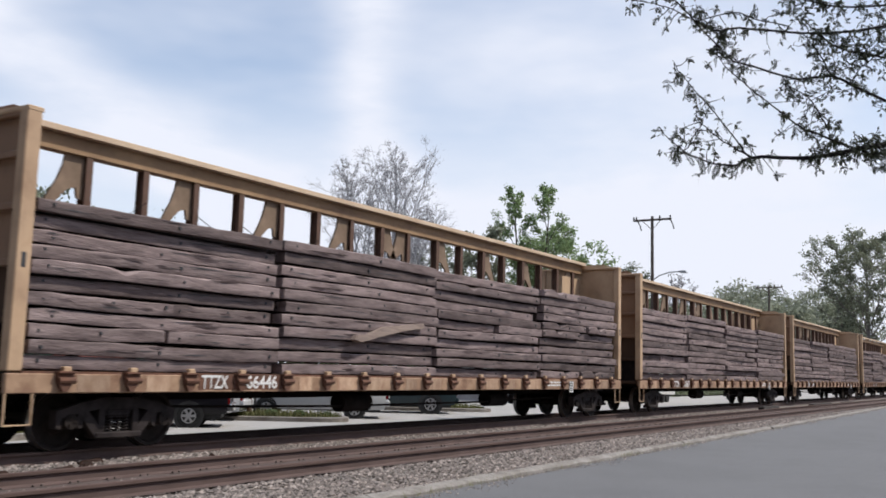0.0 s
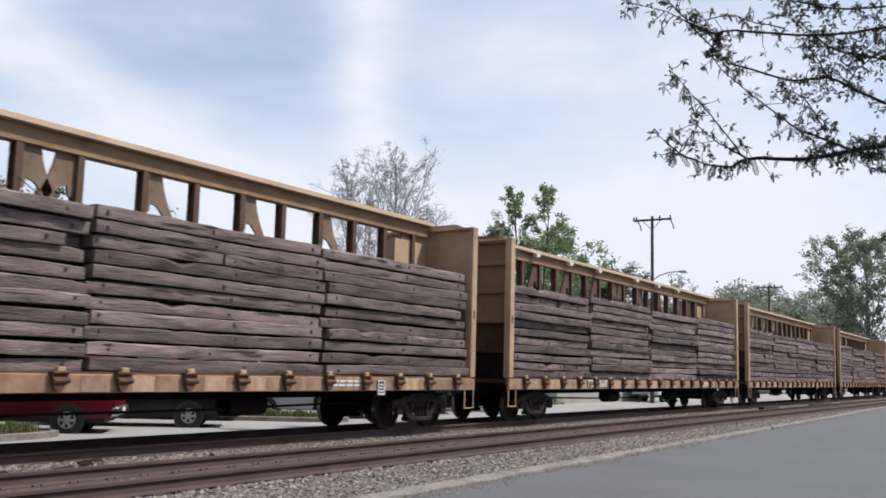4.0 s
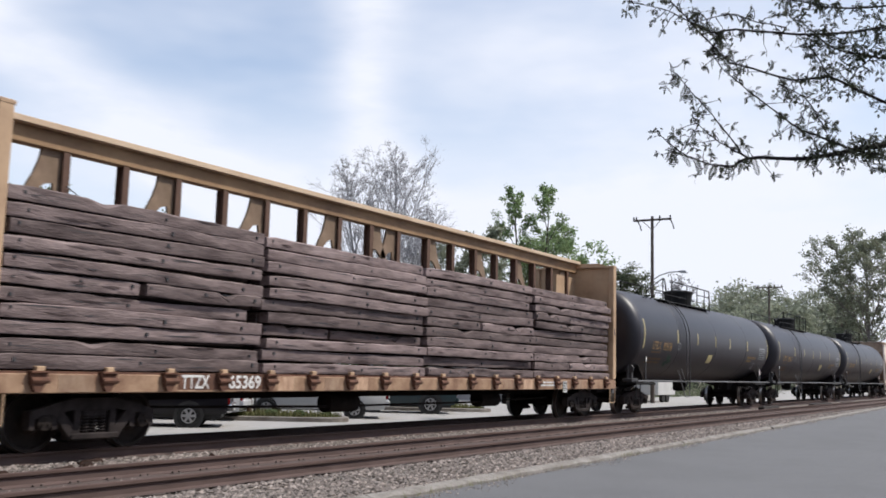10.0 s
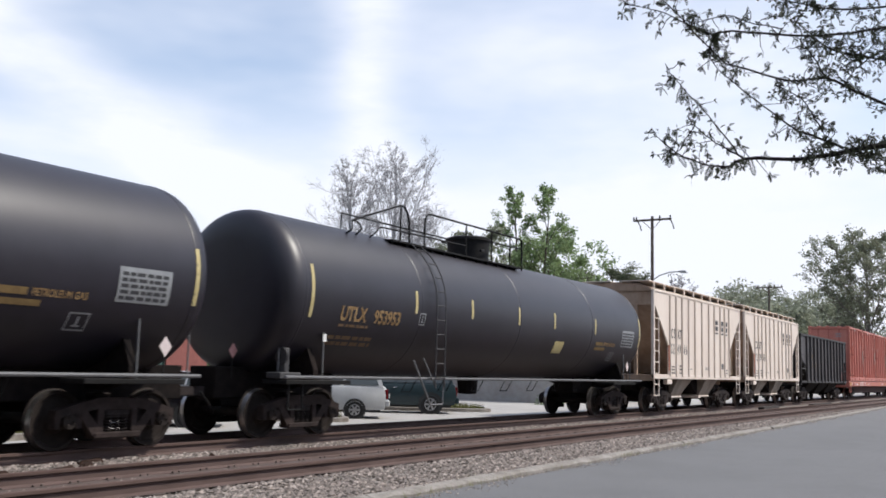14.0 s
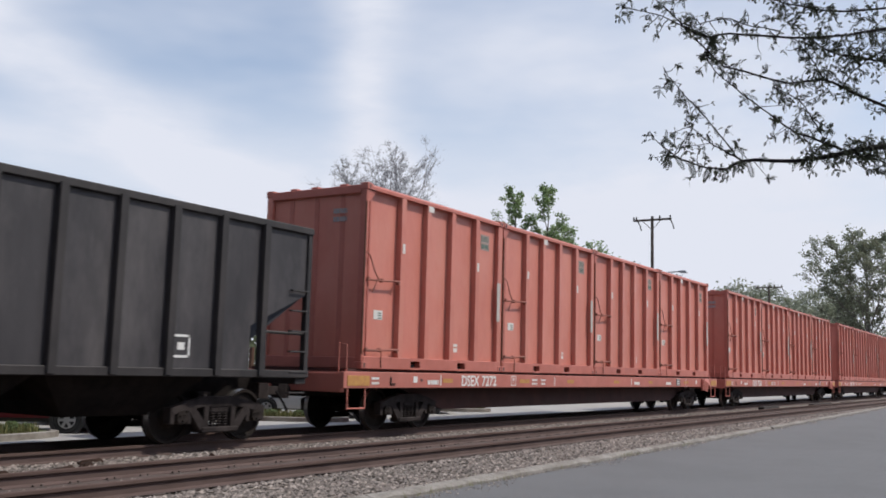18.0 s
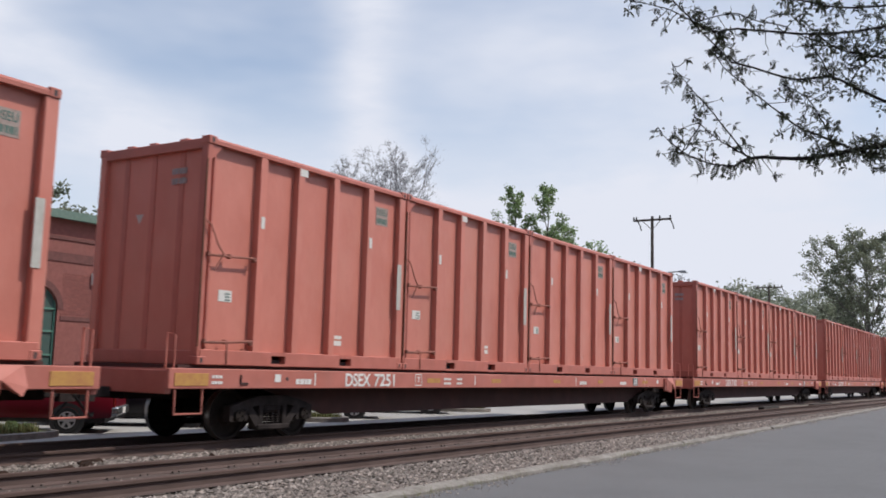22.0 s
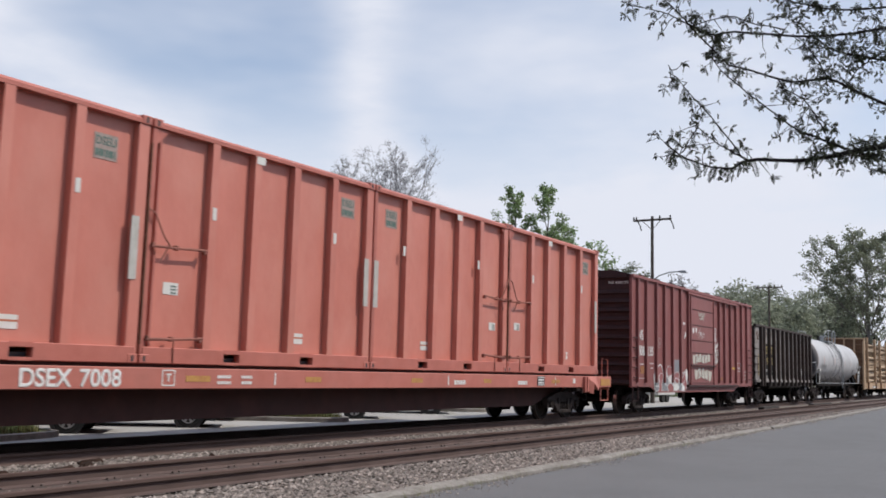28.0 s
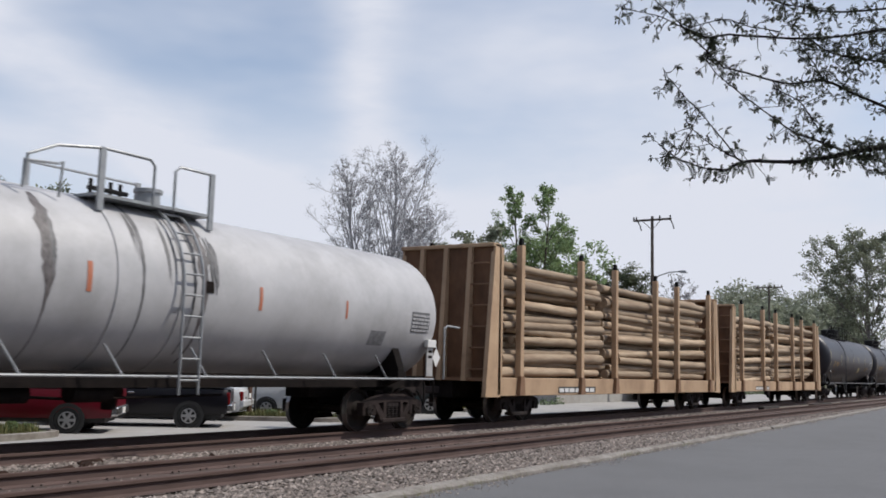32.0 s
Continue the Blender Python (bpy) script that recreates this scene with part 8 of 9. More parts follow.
vehicle("suv", TEAL_P, "dark teal sport utility vehicle parked nose-in", (30.55, 19.65, 0), 125, 2.8, 0.94, 0.36,
        [(-0.98, 0.48, 1.0, 0.86), (-0.9, 0.34, 1.12, 0.92), (0, 0.32, 1.14, 0.94), (2.0, 0.32, 1.10, 0.94), (3.0, 0.34, 1.04, 0.92), (3.6, 0.38, 0.9, 0.84), (3.72, 0.44, 0.76, 0.78)],
        [(-0.86, 1.08), (-0.66, 1.72), (1.6, 1.74), (2.6, 1.08)])
vehicle("sedan", SILVER_P, "silver sedan parked behind the pickup trucks", (20.45, 20.95, 0), 124, 2.7, 0.9, 0.32,
        [(-1.0, 0.42, 0.86, 0.80), (-0.9, 0.28, 0.96, 0.87), (0, 0.26, 0.98, 0.90), (1.9, 0.26, 0.96, 0.90), (2.8, 0.28, 0.90, 0.88), (3.45, 0.34, 0.74, 0.80), (3.55, 0.4, 0.66, 0.74)],
        [(-0.55, 0.93), (0.05, 1.40), (1.2, 1.42), (2.0, 0.93)])

# ---------- buildings beyond the lot ----------
BRICK = material("painted_red_brick", (0.21, 0.065, 0.055), (0.30, 0.105, 0.088), 0.85, 0, 5, (1, 1, 1), (0.20, 0.085, 0.075), 0.5, 0.5, 0.25, 30, 0.10)
BRICK_DARK = material("dark_brick_band", (0.11, 0.04, 0.036), (0.17, 0.062, 0.055), 0.85, 0, 5, (1, 1, 1), None, 0, 1, 0.2)
ROOF_GREEN = material("green_metal_roof_edge", (0.10, 0.16, 0.13), (0.16, 0.23, 0.19), 0.6, 0.1, 5, (1, 1, 1), None, 0, 1, 0.05)
FRAME_GREEN = material("green_window_frame", (0.06, 0.16, 0.12), (0.10, 0.22, 0.17), 0.6, 0, 5, (1, 1, 1), None, 0, 1, 0.05)
GREY_WALL = material("pale_grey_stucco", (0.36, 0.35, 0.335), (0.46, 0.45, 0.43), 0.9, 0, 4, (1, 1, 1), (0.25, 0.21, 0.17), 0.5, 0.6, 0.2, 30)
WINDOW_GLASS = glass("window_glass", (0.06, 0.10, 0.09))

bb = thing("brick_building", None, None, "red brick building with arched windows and green roof edge", "building")
Y0 = 34.0
arches = [6.5, 12.0, 17.5, 23.6, 29.5]
wall = M()
# the wall is built round its arched openings
edges = [2.0] + [c for a in arches for c in (a - 1.0, a + 1.0)] + [33.0]
for i in range(0, len(edges), 2):
    wall.box(edges[i], edges[i + 1], Y0, Y0 + 0.35, -0.62, 7.1)
for a in arches:
    wall.box(a - 1.0, a + 1.0, Y0, Y0 + 0.35, -0.62, 0.55)
    n = 10
    for i in range(n):
        t0, t1 = math.pi * i / n, math.pi * (i + 1) / n
        x0, x1 = a - math.cos(t0), a - math.cos(t1)
        z0, z1 = 3.4 + 0.95 * math.sin(t0), 3.4 + 0.95 * math.sin(t1)
        wall.add([(x0, Y0, z0), (x1, Y0, z1), (x1, Y0, 7.1), (x0, Y0, 7.1), (x0, Y0 + 0.35, z0), (x1, Y0 + 0.35, z1), (x1, Y0 + 0.35, 7.1), (x0, Y0 + 0.35, 7.1)], [(0, 1, 2, 3), (7, 6, 5, 4), (0, 4, 5, 1)])
wall = wall.mesh("wall", BRICK)
weld = bmesh.new()
weld.from_mesh(wall)
bmesh.ops.remove_doubles(weld, verts=weld.verts, dist=0.0005)
weld.to_mesh(wall)
weld.free()
part("wall", wall, None, bb)
part("wall", M().box(2.0, 2.35, Y0 + 0.35, 46, -0.62, 7.1), BRICK, bb)
part("wall", M().box(32.65, 33.0, Y0 + 0.35, 46, -0.62, 7.1), BRICK, bb)
part("wall", M().box(2.0, 33.0, 46, 46.35, -0.62, 7.1), BRICK, bb)
part("roof", M().ext([(Y0 - 0.35, 7.10), (46.7, 7.10), (46.7, 7.35), (Y0 - 0.35, 7.35)], "x", 1.6, 33.4), ROOF_GREEN, bb)
part("roof_edge", M().box(1.55, 33.45, Y0 - 0.42, Y0 - 0.35, 7.06, 7.40, 0.01), ROOF_GREEN, bb)
for z0, z1, d in ((6.25, 6.38, 0.05), (5.35, 5.72, 0.04), (2.95, 3.12, 0.04)):
    ex = [2.0] + ([c for a in arches for c in (a - 1.15, a + 1.15)] if z0 < 4 else []) + [33.0]
    for i in range(0, len(ex), 2):
        part("brick_band", M().box(ex[i], ex[i + 1], Y0 - d, Y0 - 0.003, z0, z1), BRICK_DARK, bb)
# brick courses near the gap through which the wall is seen
brk = M().box(0, 0.20, -0.012, 0.0, 0, 0.062, 0.004).mesh("brick", BRICK)
rr = random.Random(6)
for row in range(22):
    for col in range(12):
        x = 24.75 + 0.215 * col + (0.107 if row % 2 else 0)
        part("brick", brk, None, bb, at=pose(x, Y0 - 0.002, 3.20 + 0.078 * row + rr.uniform(-0.002, 0.002)))
for a in arches:
    win = part("window", M().box(a - 0.98, a + 0.98, Y0 + 0.16, Y0 + 0.18, 0.55, 4.35), WINDOW_GLASS, bb, "tall arched green-framed window")
    f = M()
    for x in (a - 1.0, a - 0.36, a + 0.28, a + 0.92):
        f.box(x, x + 0.08, Y0 + 0.10, Y0 + 0.16, 0.55, 4.2)
    for z in (0.55, 1.5, 2.45, 3.36):
        f.box(a - 1.0, a + 1.0, Y0 + 0.09, Y0 + 0.155, z, z + 0.08)
    part("window_frame", f, FRAME_GREEN, win)
    ar, n = M(), 14
    for i in range(n):
        t0, t1 = math.pi * i / n, math.pi * (i + 1) / n
        q = [(a - math.cos(t) * rr_, Y0 - 0.03, 3.4 + math.sin(t) * (rr_ - 0.05)) for t, rr_ in ((t0, 1.0), (t1, 1.0), (t1, 1.26), (t0, 1.26))]
        ar.add(q + [(x, Y0 - 0.002, z) for x, y, z in q], [(0, 1, 2, 3), (0, 4, 5, 1), (3, 2, 6, 7)])
    part("arch", ar, BRICK_DARK, win)
part("wall_lamp", M().box(26.1, 26.5, Y0 - 0.15, Y0 - 0.004, 4.5, 5.0, 0.02), WHITE, bb, "small white wall box")

gb = thing("storefront_building", None, None, "low pale grey storefront with a row of dark windows", "building")
gw = M().box(47.0, 62.0, 22.2, 22.5, -0.62, 0.55).box(47.0, 62.0, 22.2, 22.5, 1.55, 3.4)
for k in range(9):
    gw.box(47.0 + 1.83 * k, 47.35 + 1.83 * k, 22.2, 22.5, 0.55, 1.55)
part("wall", gw, GREY_WALL, gb)
part("wall", M().box(47.0, 47.3, 22.5, 30, -0.62, 3.4).box(61.7, 62.0, 22.5, 30, -0.62, 3.4).box(47.0, 62.0, 30, 30.3, -0.62, 3.4), GREY_WALL, gb)
part("roof", M().box(46.8, 62.2, 22.0, 30.5, 3.4, 3.6), GREY_WALL, gb)
for k in range(8):
    w = part("window", M().box(47.35 + 1.83 * k, 48.83 + 1.83 * k, 22.33, 22.36, 0.55, 1.55), WINDOW_GLASS, gb, "dark storefront window")
    part("window_frame", M().box(48.06 + 1.83 * k, 48.12 + 1.83 * k, 22.29, 22.33, 0.55, 1.55), TRIM, w)
wt_ = thing("box_trailer", None, None, "small white box trailer on the lot", "trailer")
part("trailer_body", M().box(57.2, 60.4, 20.2, 21.9, 0.15, 2.1, 0.03), material("white_trailer_panel", (0.66, 0.66, 0.66), (0.74, 0.74, 0.74), 0.5, 0, 3, (1, 1, 1), (0.5, 0.49, 0.47), 0.4, 1.0, 0.03), wt_)
for x in (58.3, 59.1):
    part("wheel", M().lathe([(-0.1, 0.1), (-0.1, 0.28), (0.1, 0.28), (0.1, 0.1)], "y", (x, 20.35, -0.02), 18), TYRE, wt_)
    part("wheel", M().lathe([(-0.1, 0.1), (-0.1, 0.28), (0.1, 0.28), (0.1, 0.1)], "y", (x, 21.75, -0.02), 18), TYRE, wt_)
part("drawbar", M().box(56.2, 57.2, 20.95, 21.15, 0.0, 0.12).box(56.25, 56.35, 21.0, 21.1, -0.30, 0.0), TRIM, wt_)
# ragged shrubs at the foot of the grey wall
for sx, sy, sr in ((44.6, 21.9, 0.45), (45.6, 21.8, 0.35), (46.6, 22.0, 0.5)):
    sm_, rs = M(), random.Random(int(sx * 10))
    for k in range(420):
        v = Vector((rs.gauss(0, 0.5), rs.gauss(0, 0.4), abs(rs.gauss(0.3, 0.55)))) * sr
        leaf_quad(sm_, (v.x, v.y, v.z), 0.07, rs)
    thing("shrub", sm_, SHRUB, "small ragged shrub at the foot of a grey wall", "shrub", "wall shrubs", at=pose(sx, sy, -0.62))

# ---------- poles ----------
POLE = material("weathered_pole_wood", (0.055, 0.042, 0.036), (0.12, 0.095, 0.08), 0.9, 0, 4, (4, 4, 0.5), None, 0, 1, 0.4)


def utility_pole(x, y, top, arm, lamp=False):
    root = thing("utility_pole", None, None, "dark wooden utility pole with a crossarm" + (" and street lamp" if lamp else ""), "utility pole", "utility poles")
    part("shaft", M().tube([(x, y, -0.62), (x, y, top)], [0.13, 0.085], 12), POLE, root, smooth=True)
    part("crossarm", M().box(x - 0.06, x + 0.06, y - arm / 2, y + arm / 2, top - 0.28, top - 0.16, 0.012), POLE, root)
    for k in range(2):
        s = (-1, 1)[k]
        part("brace", M().tube([(x - 0.07, y, top - 0.85), (x - 0.07, y + s * arm * 0.25, top - 0.27)], 0.02, 5), POLE, root)
    for f in (-0.47, -0.2, 0.42, 0.49):
        part("insulator", M().lathe([(top - 0.17, 0.03), (top - 0.08, 0.06), (top - 0.02, 0.05), (top + 0.03, 0.02)], "z", (x, y + f * arm, 0), 8), TRIM, root)
    for f in (-0.48, 0.38):
        part("cutout_fuse", M().tube([(x, y + f * arm, top - 0.28), (x + 0.05, y + f * arm - 0.12, top - 0.55), (x + 0.05, y + f * arm - 0.2, top - 0.85)], 0.035, 6), TRIM, root)
    if lamp:
        part("lamp_arm", M().tube([(x, y, top - 3.95), (x + 0.1, y - 0.4, top - 3.65), (x + 0.15, y - 1.0, top - 3.46), (x + 0.15, y - 1.65, top - 3.44)], 0.035, 8), GALV, root, smooth=True)
        part("lamp_head", M().ext([(y - 2.15, top - 3.54), (y - 1.7, top - 3.52), (y - 1.6, top - 3.40), (y - 2.0, top - 3.38)], "x", x + 0.02, x + 0.28), GALV, root)
    return root


utility_pole(55.6, 20.0, 11.0, 2.4, True)
utility_pole(97.0, 22.9, 10.5, 2.6)


# ---------- trees ----------
BARK = material("grey_brown_bark", (0.07, 0.055, 0.045), (0.16, 0.13, 0.11), 0.95, 0, 3, (3, 3, 0.6), None, 0, 1, 0.6, 12)
PALE_BARK = material("pale_bare_twigs", (0.33, 0.33, 0.35), (0.48, 0.48, 0.505), 0.9, 0, 3, (3, 3, 0.6), None, 0, 1, 0.2, 12)
# bark greyed for the far tree, distance haze put into the colour
GREY_BARK = material("hazed_far_bark", (0.13, 0.115, 0.105), (0.24, 0.22, 0.205), 0.95, 0, 3, (3, 3, 0.6), None, 0, 1, 0.4, 12)
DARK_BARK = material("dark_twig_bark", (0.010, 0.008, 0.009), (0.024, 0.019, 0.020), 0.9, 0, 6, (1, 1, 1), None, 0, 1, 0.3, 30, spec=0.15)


def leaf_material(name, c1, c2, glow=0.35):
    """Thin leaves that let some light through."""
    m = material(name, c1, c2, 0.65, 0, 1.2, (1, 1, 1), None, 0, 1, 0, None, 0.4, island=True)
    nt = m.node_tree
    p = nt.nodes["Principled BSDF"]
    tr = nt.nodes.new("ShaderNodeBsdfTranslucent")
    mx = nt.nodes.new("ShaderNodeMixShader")
    mx.inputs[0].default_value = glow
    nt.links.new(p.inputs["Base Color"].links[0].from_socket, tr.inputs["Color"])
    nt.links.new(p.outputs[0], mx.inputs[1])
    nt.links.new(tr.outputs[0], mx.inputs[2])
    nt.links.new(mx.outputs[0], nt.nodes["Material Output"].inputs[0])
    return m


FRESH = leaf_material("fresh_spring_leaves", (0.19, 0.28, 0.12), (0.31, 0.40, 0.20), 0.48)
DEEP = leaf_material("dark_green_leaves", (0.11, 0.135, 0.075), (0.18, 0.205, 0.12), 0.45)
OLIVE = leaf_material("olive_spring_leaves", (0.20, 0.225, 0.155), (0.30, 0.325, 0.235), 0.48)
BUDS = leaf_material("brown_buds_and_seeds", (0.26, 0.25, 0.255), (0.40, 0.39, 0.40), 0.4)


def tree(name, label, x, y, h, crown, base, mat, leaves, leaf, seed, bark=BARK, r0=0.28, limbs=13, shape=1.0, spread=0.75, stems=((0, 1, 1),), upright=0.9, twig=0.012, trunk_frac=0.9, fine=5, taper=0.0):
    """A tapered trunk with limbs, branches and twigs, and a crown of many small leaves with gaps."""
    r = random.Random(seed)
    root = thing(name, None, None, label, "tree")
    root.matrix_basis = pose(x, y, -0.62)
    tk, lm, cr = M(), M(), M()
    ends = []
    for s in range(len(stems)):
        ox, hk, ck = stems[s]
        hh = h * hk
        trunk = [Vector((0.53 * ox * t ** 0.6 + r.uniform(-0.12, 0.12) * (0 < k < 6), -0.85 * ox * t ** 0.6 + r.uniform(-0.1, 0.1) * (0 < k < 6), hh * trunk_frac * t)) for k, t in enumerate((0, 0.15, 0.3, 0.5, 0.7, 0.85, 1.0))]
        tk.tube(trunk, [r0 * 1.25, r0, r0 * 0.85, r0 * 0.62, r0 * 0.4, r0 * 0.22, 0.03], 10)
        for i in range(limbs):
            f = base + (0.97 - base) * ((i + r.random() * 0.8) / limbs)
            k = min(int(f * 6), 5)
            p0 = trunk[k].lerp(trunk[k + 1], f * 6 - k)
            p0.z = hh * trunk_frac * f
            a = i * 2.4 + r.uniform(-0.4, 0.4)
            g = (f - base) / (1 - base)
            reach = crown * ck * (math.sin(math.pi * min(max(0.18 + 0.82 * g, 0), 1)) ** 0.6 * shape + 0.22) * r.uniform(0.7, 1.1) * (1 + 0.45 * taper - taper * g)
            rise = (hh - p0.z) * min(r.uniform(0.35, 0.75) * upright, 0.85)
            d = Vector((math.cos(a), math.sin(a), 0))
            pts = [p0 + d * reach * t + Vector((0, 0, rise * t ** 0.8)) + Vector((r.uniform(-1, 1), r.uniform(-1, 1), r.uniform(-1, 1))) * 0.05 * reach * (t > 0) for t in (0, 0.3, 0.6, 1.0)]
            rl = r0 * 0.42 * (1 - 0.6 * f)
            lm.tube(pts, [rl, rl * 0.7, rl * 0.45, rl * 0.15], 6)
            for j in range(7):
                t = 0.25 + 0.75 * (j + r.random()) / 7
                kk = min(int(t * 3), 2)
                q0 = pts[kk].lerp(pts[kk + 1], min(t * 3 - kk, 1))
                dd = (d * r.uniform(0.2, 1.0) + Vector((r.uniform(-1, 1), r.uniform(-1, 1), r.uniform(-0.1, 1.0) * upright))).normalized()
                ln = reach * r.uniform(0.25, 0.5)
                mid = q0 + dd * ln * 0.5 + Vector((0, 0, 0.06 * ln))
                q1 = q0 + dd * ln + Vector((0, 0, 0.18 * ln))
                lm.tube([q0, mid, q1], [rl * 0.32, rl * 0.22, twig], 4)
                for w in range(fine):
                    tt = 0.35 + 0.65 * (w + r.random()) / fine
                    s0 = q0.lerp(q1, tt)
                    s1 = s0 + (dd * 0.6 + Vector((r.uniform(-1, 1), r.uniform(-1, 1), r.uniform(-0.3, 1)))).normalized() * ln * r.uniform(0.3, 0.6)
                    lm.tube([s0, s1], [twig * 1.1, twig * 0.5], 3)
                    ends.append((s0, s1))
    part("trunk", tk, bark, root, smooth=True)
    tagged(part("limb_mass", lm, bark, root, smooth=True), kind="stuff")
    for n in range(leaves):
        s0, s1 = ends[r.randrange(len(ends))]
        p = s0.lerp(s1, r.uniform(0.2, 1.1)) + Vector((r.gauss(0, 1), r.gauss(0, 1), r.gauss(0, 0.8))) * spread * 0.3
        leaf_quad(cr, p, leaf, r)
    part("crown", cr, mat, root)
    return root


tree("bare_tree", "tall bare pale-twigged tree in early spring", 56.0, 40.0, 18.8, 3.3, 0.14, BUDS, 20000, 0.055, 3, PALE_BARK, 0.17, 36, 0.9, 0.5, ((0.4, 1, 0.85), (-3.2, 0.92, 0.70), (2.2, 0.74, 0.72)), 1.25, 0.010, fine=12, taper=0.75)
tree("leafy_tree", "fresh green spring tree with two pointed leaders", 72.0, 36.0, 19.4, 2.1, 0.20, FRESH, 9500, 0.15, 5, BARK, 0.18, 15, 1.0, 0.55, ((0.9, 1, 0.9), (-2.1, 0.97, 0.8)), 0.75, taper=0.9)
tree("leafy_tree", "fresh green spring tree with broad crown", 77.6, 37.0, 14.8, 3.4, 0.2, FRESH, 6200, 0.18, 6, BARK, 0.2, 14, 1.1, 0.9)
tree("dark_tree", "grey-green small tree beyond the lot", 66.3, 38.0, 14.2, 2.3, 0.15, OLIVE, 5200, 0.16, 7, BARK, 0.16, 16, 0.9, 0.6)
tree("dark_tree", "olive-green small tree beyond the lot", 69.5, 44.0, 13.2, 2.8, 0.12, OLIVE, 6500, 0.15, 8, BARK, 0.16, 14, 1.0, 0.8)
tree("dark_tree", "olive-green small tree beyond the lot", 62.0, 44.0, 10.5, 3.6, 0.12, OLIVE, 6000, 0.16, 18, BARK, 0.16, 14, 1.0, 0.8)
tree("dark_tree", "dark green rounded tree beyond the lot", 85.5, 33.8, 12.4, 2.6, 0.15, DEEP, 9500, 0.17, 9, BARK, 0.2, 15, 1.0, 0.9)
tree("dark_tree", "dark green rounded tree beyond the lot", 89.5, 39.5, 12.3, 2.9, 0.12, DEEP, 9500, 0.18, 10, BARK, 0.2, 15, 1.0, 0.9)
tree("dark_tree", "low dark green tree beyond the lot", 100.0, 37.0, 10.5, 3.4, 0.12, OLIVE, 8000, 0.2, 19, BARK, 0.2, 14, 1.0, 0.9)
tree("leafy_tree", "green tree behind the brick building", 33.0, 51.5, 12.9, 3.6, 0.3, OLIVE, 7000, 0.16, 11, BARK, 0.2, 13, 1.0, 0.8)
tree("leafy_tree", "green tree behind the brick building", 41.5, 52.0, 11.4, 3.6, 0.3, DEEP, 6000, 0.17, 12, BARK, 0.2, 13, 1.0, 0.8)
tree("bare_tree", "bare pale-twigged tree far along the track", 118.0, 39.0, 15.0, 1.6, 0.25, BUDS, 1500, 0.14, 13, PALE_BARK, 0.2, 14, 1.0, 0.6, upright=1.2, twig=0.03)
tree("tall_tree", "tall olive-green tree with an open crown beside the track", 167.5, 24.0, 26.6, 6.8, 0.16, OLIVE, 15000, 0.25, 14, GREY_BARK, 0.42, 24, 1.0, 1.1, upright=0.9, twig=0.05)

# woods along the far side of the line: each tree has its limbs hidden in many clumps of leaves
wm, rr = M(), random.Random(21)
for k in range(64):
    az, dist = radians(rr.uniform(8.2, 20.8)), rr.uniform(128, 270)
    x, y = dist * math.cos(az), dist * math.sin(az)
    if y < 25:
        y += 12
    h = dist * rr.uniform(0.072, 0.108) * (1.0 if az < radians(16.5) else 0.78)
    c = rr.uniform(3.5, 6.0)
    wm.tube([(x, y, -0.6), (x, y, h * 0.6)], [0.3, 0.15], 6)
    lumps = [(rr.uniform(-1, 1) * c * 0.8, rr.uniform(-1, 1) * c * 0.8, h * rr.uniform(0.12, 0.90), c * rr.uniform(0.3, 0.5)) for _ in range(16)]
    for n in range(1700):
        lx, ly, lz, lr = lumps[rr.randrange(16)]
        v = Vector((rr.gauss(0, 1), rr.gauss(0, 1), rr.gauss(0, 0.8))) * lr * 0.5
        leaf_quad(wm, (x + lx + v.x, y + ly + v.y, max(lz + v.z, 0)), 0.36, rr)
thing("woods", wm, OLIVE, "distant belt of olive-green spring trees along the track", "trees", kind="stuff")
hg, rr = M(), random.Random(22)
for k in range(9000):
    x = rr.uniform(66, 110)
    leaf_quad(hg, (x, 25.5 + rr.gauss(0, 0.4), -0.5 + abs(rr.gauss(0, 0.7)) * (1 + 0.4 * math.sin(x * 0.9))), 0.12, rr)
thing("hedge", hg, DEEP, "low ragged green hedge beyond the track", "hedge")
# unseen leafy belts, added to the side and behind the stand to block sky light
cb, rr = M(), random.Random(29)
for k in range(70):
    if k < 36:
        x, y = rr.uniform(-52, -24), -40 + 3.2 * k + rr.uniform(-2, 2)
        if 2 < y < 22:
            x -= 60
    else:
        x, y = -50 + 5.2 * (k - 36) + rr.uniform(-2, 2), rr.uniform(-62, -50)
    h, c = (rr.uniform(25, 32), rr.uniform(6, 9)) if k < 36 else (rr.uniform(14, 20), rr.uniform(4, 6))
    cb.tube([(x, y, -0.6), (x, y, h * 0.7)], [0.3, 0.12], 6)
    for n in range(1300 if k < 36 else 800):
        a, q = rr.uniform(0, 6.28), c * math.sqrt(rr.random())
        leaf_quad(cb, (x + q * math.cos(a), y + q * math.sin(a), rr.uniform(0.3, h) * (1 - 0.35 * (q / c) ** 2)), 1.0, rr)
thing("closing_woods", cb, DEEP, "unseen belt of leafy trees added around the lot to block light", "trees", kind="stuff")
# belt of trees that closes the view behind the lot
bm_, rr = M(), random.Random(23)
for k in range(30):
    x, y = rr.uniform(36, 130), rr.uniform(56, 80)
    h, c = rr.uniform(5.5, 8.5), rr.uniform(3.0, 4.5)
    for n in range(420):
        a, q = rr.uniform(0, 6.28), c * math.sqrt(rr.random())
        leaf_quad(bm_, (x + q * math.cos(a), y + q * math.sin(a), rr.uniform(0.0, h) * (1 - 0.4 * (q / c) ** 2)), 0.38, rr)
thing("far_trees", bm_, DEEP, "dark belt of low trees far behind the lot", "trees", kind="stuff")

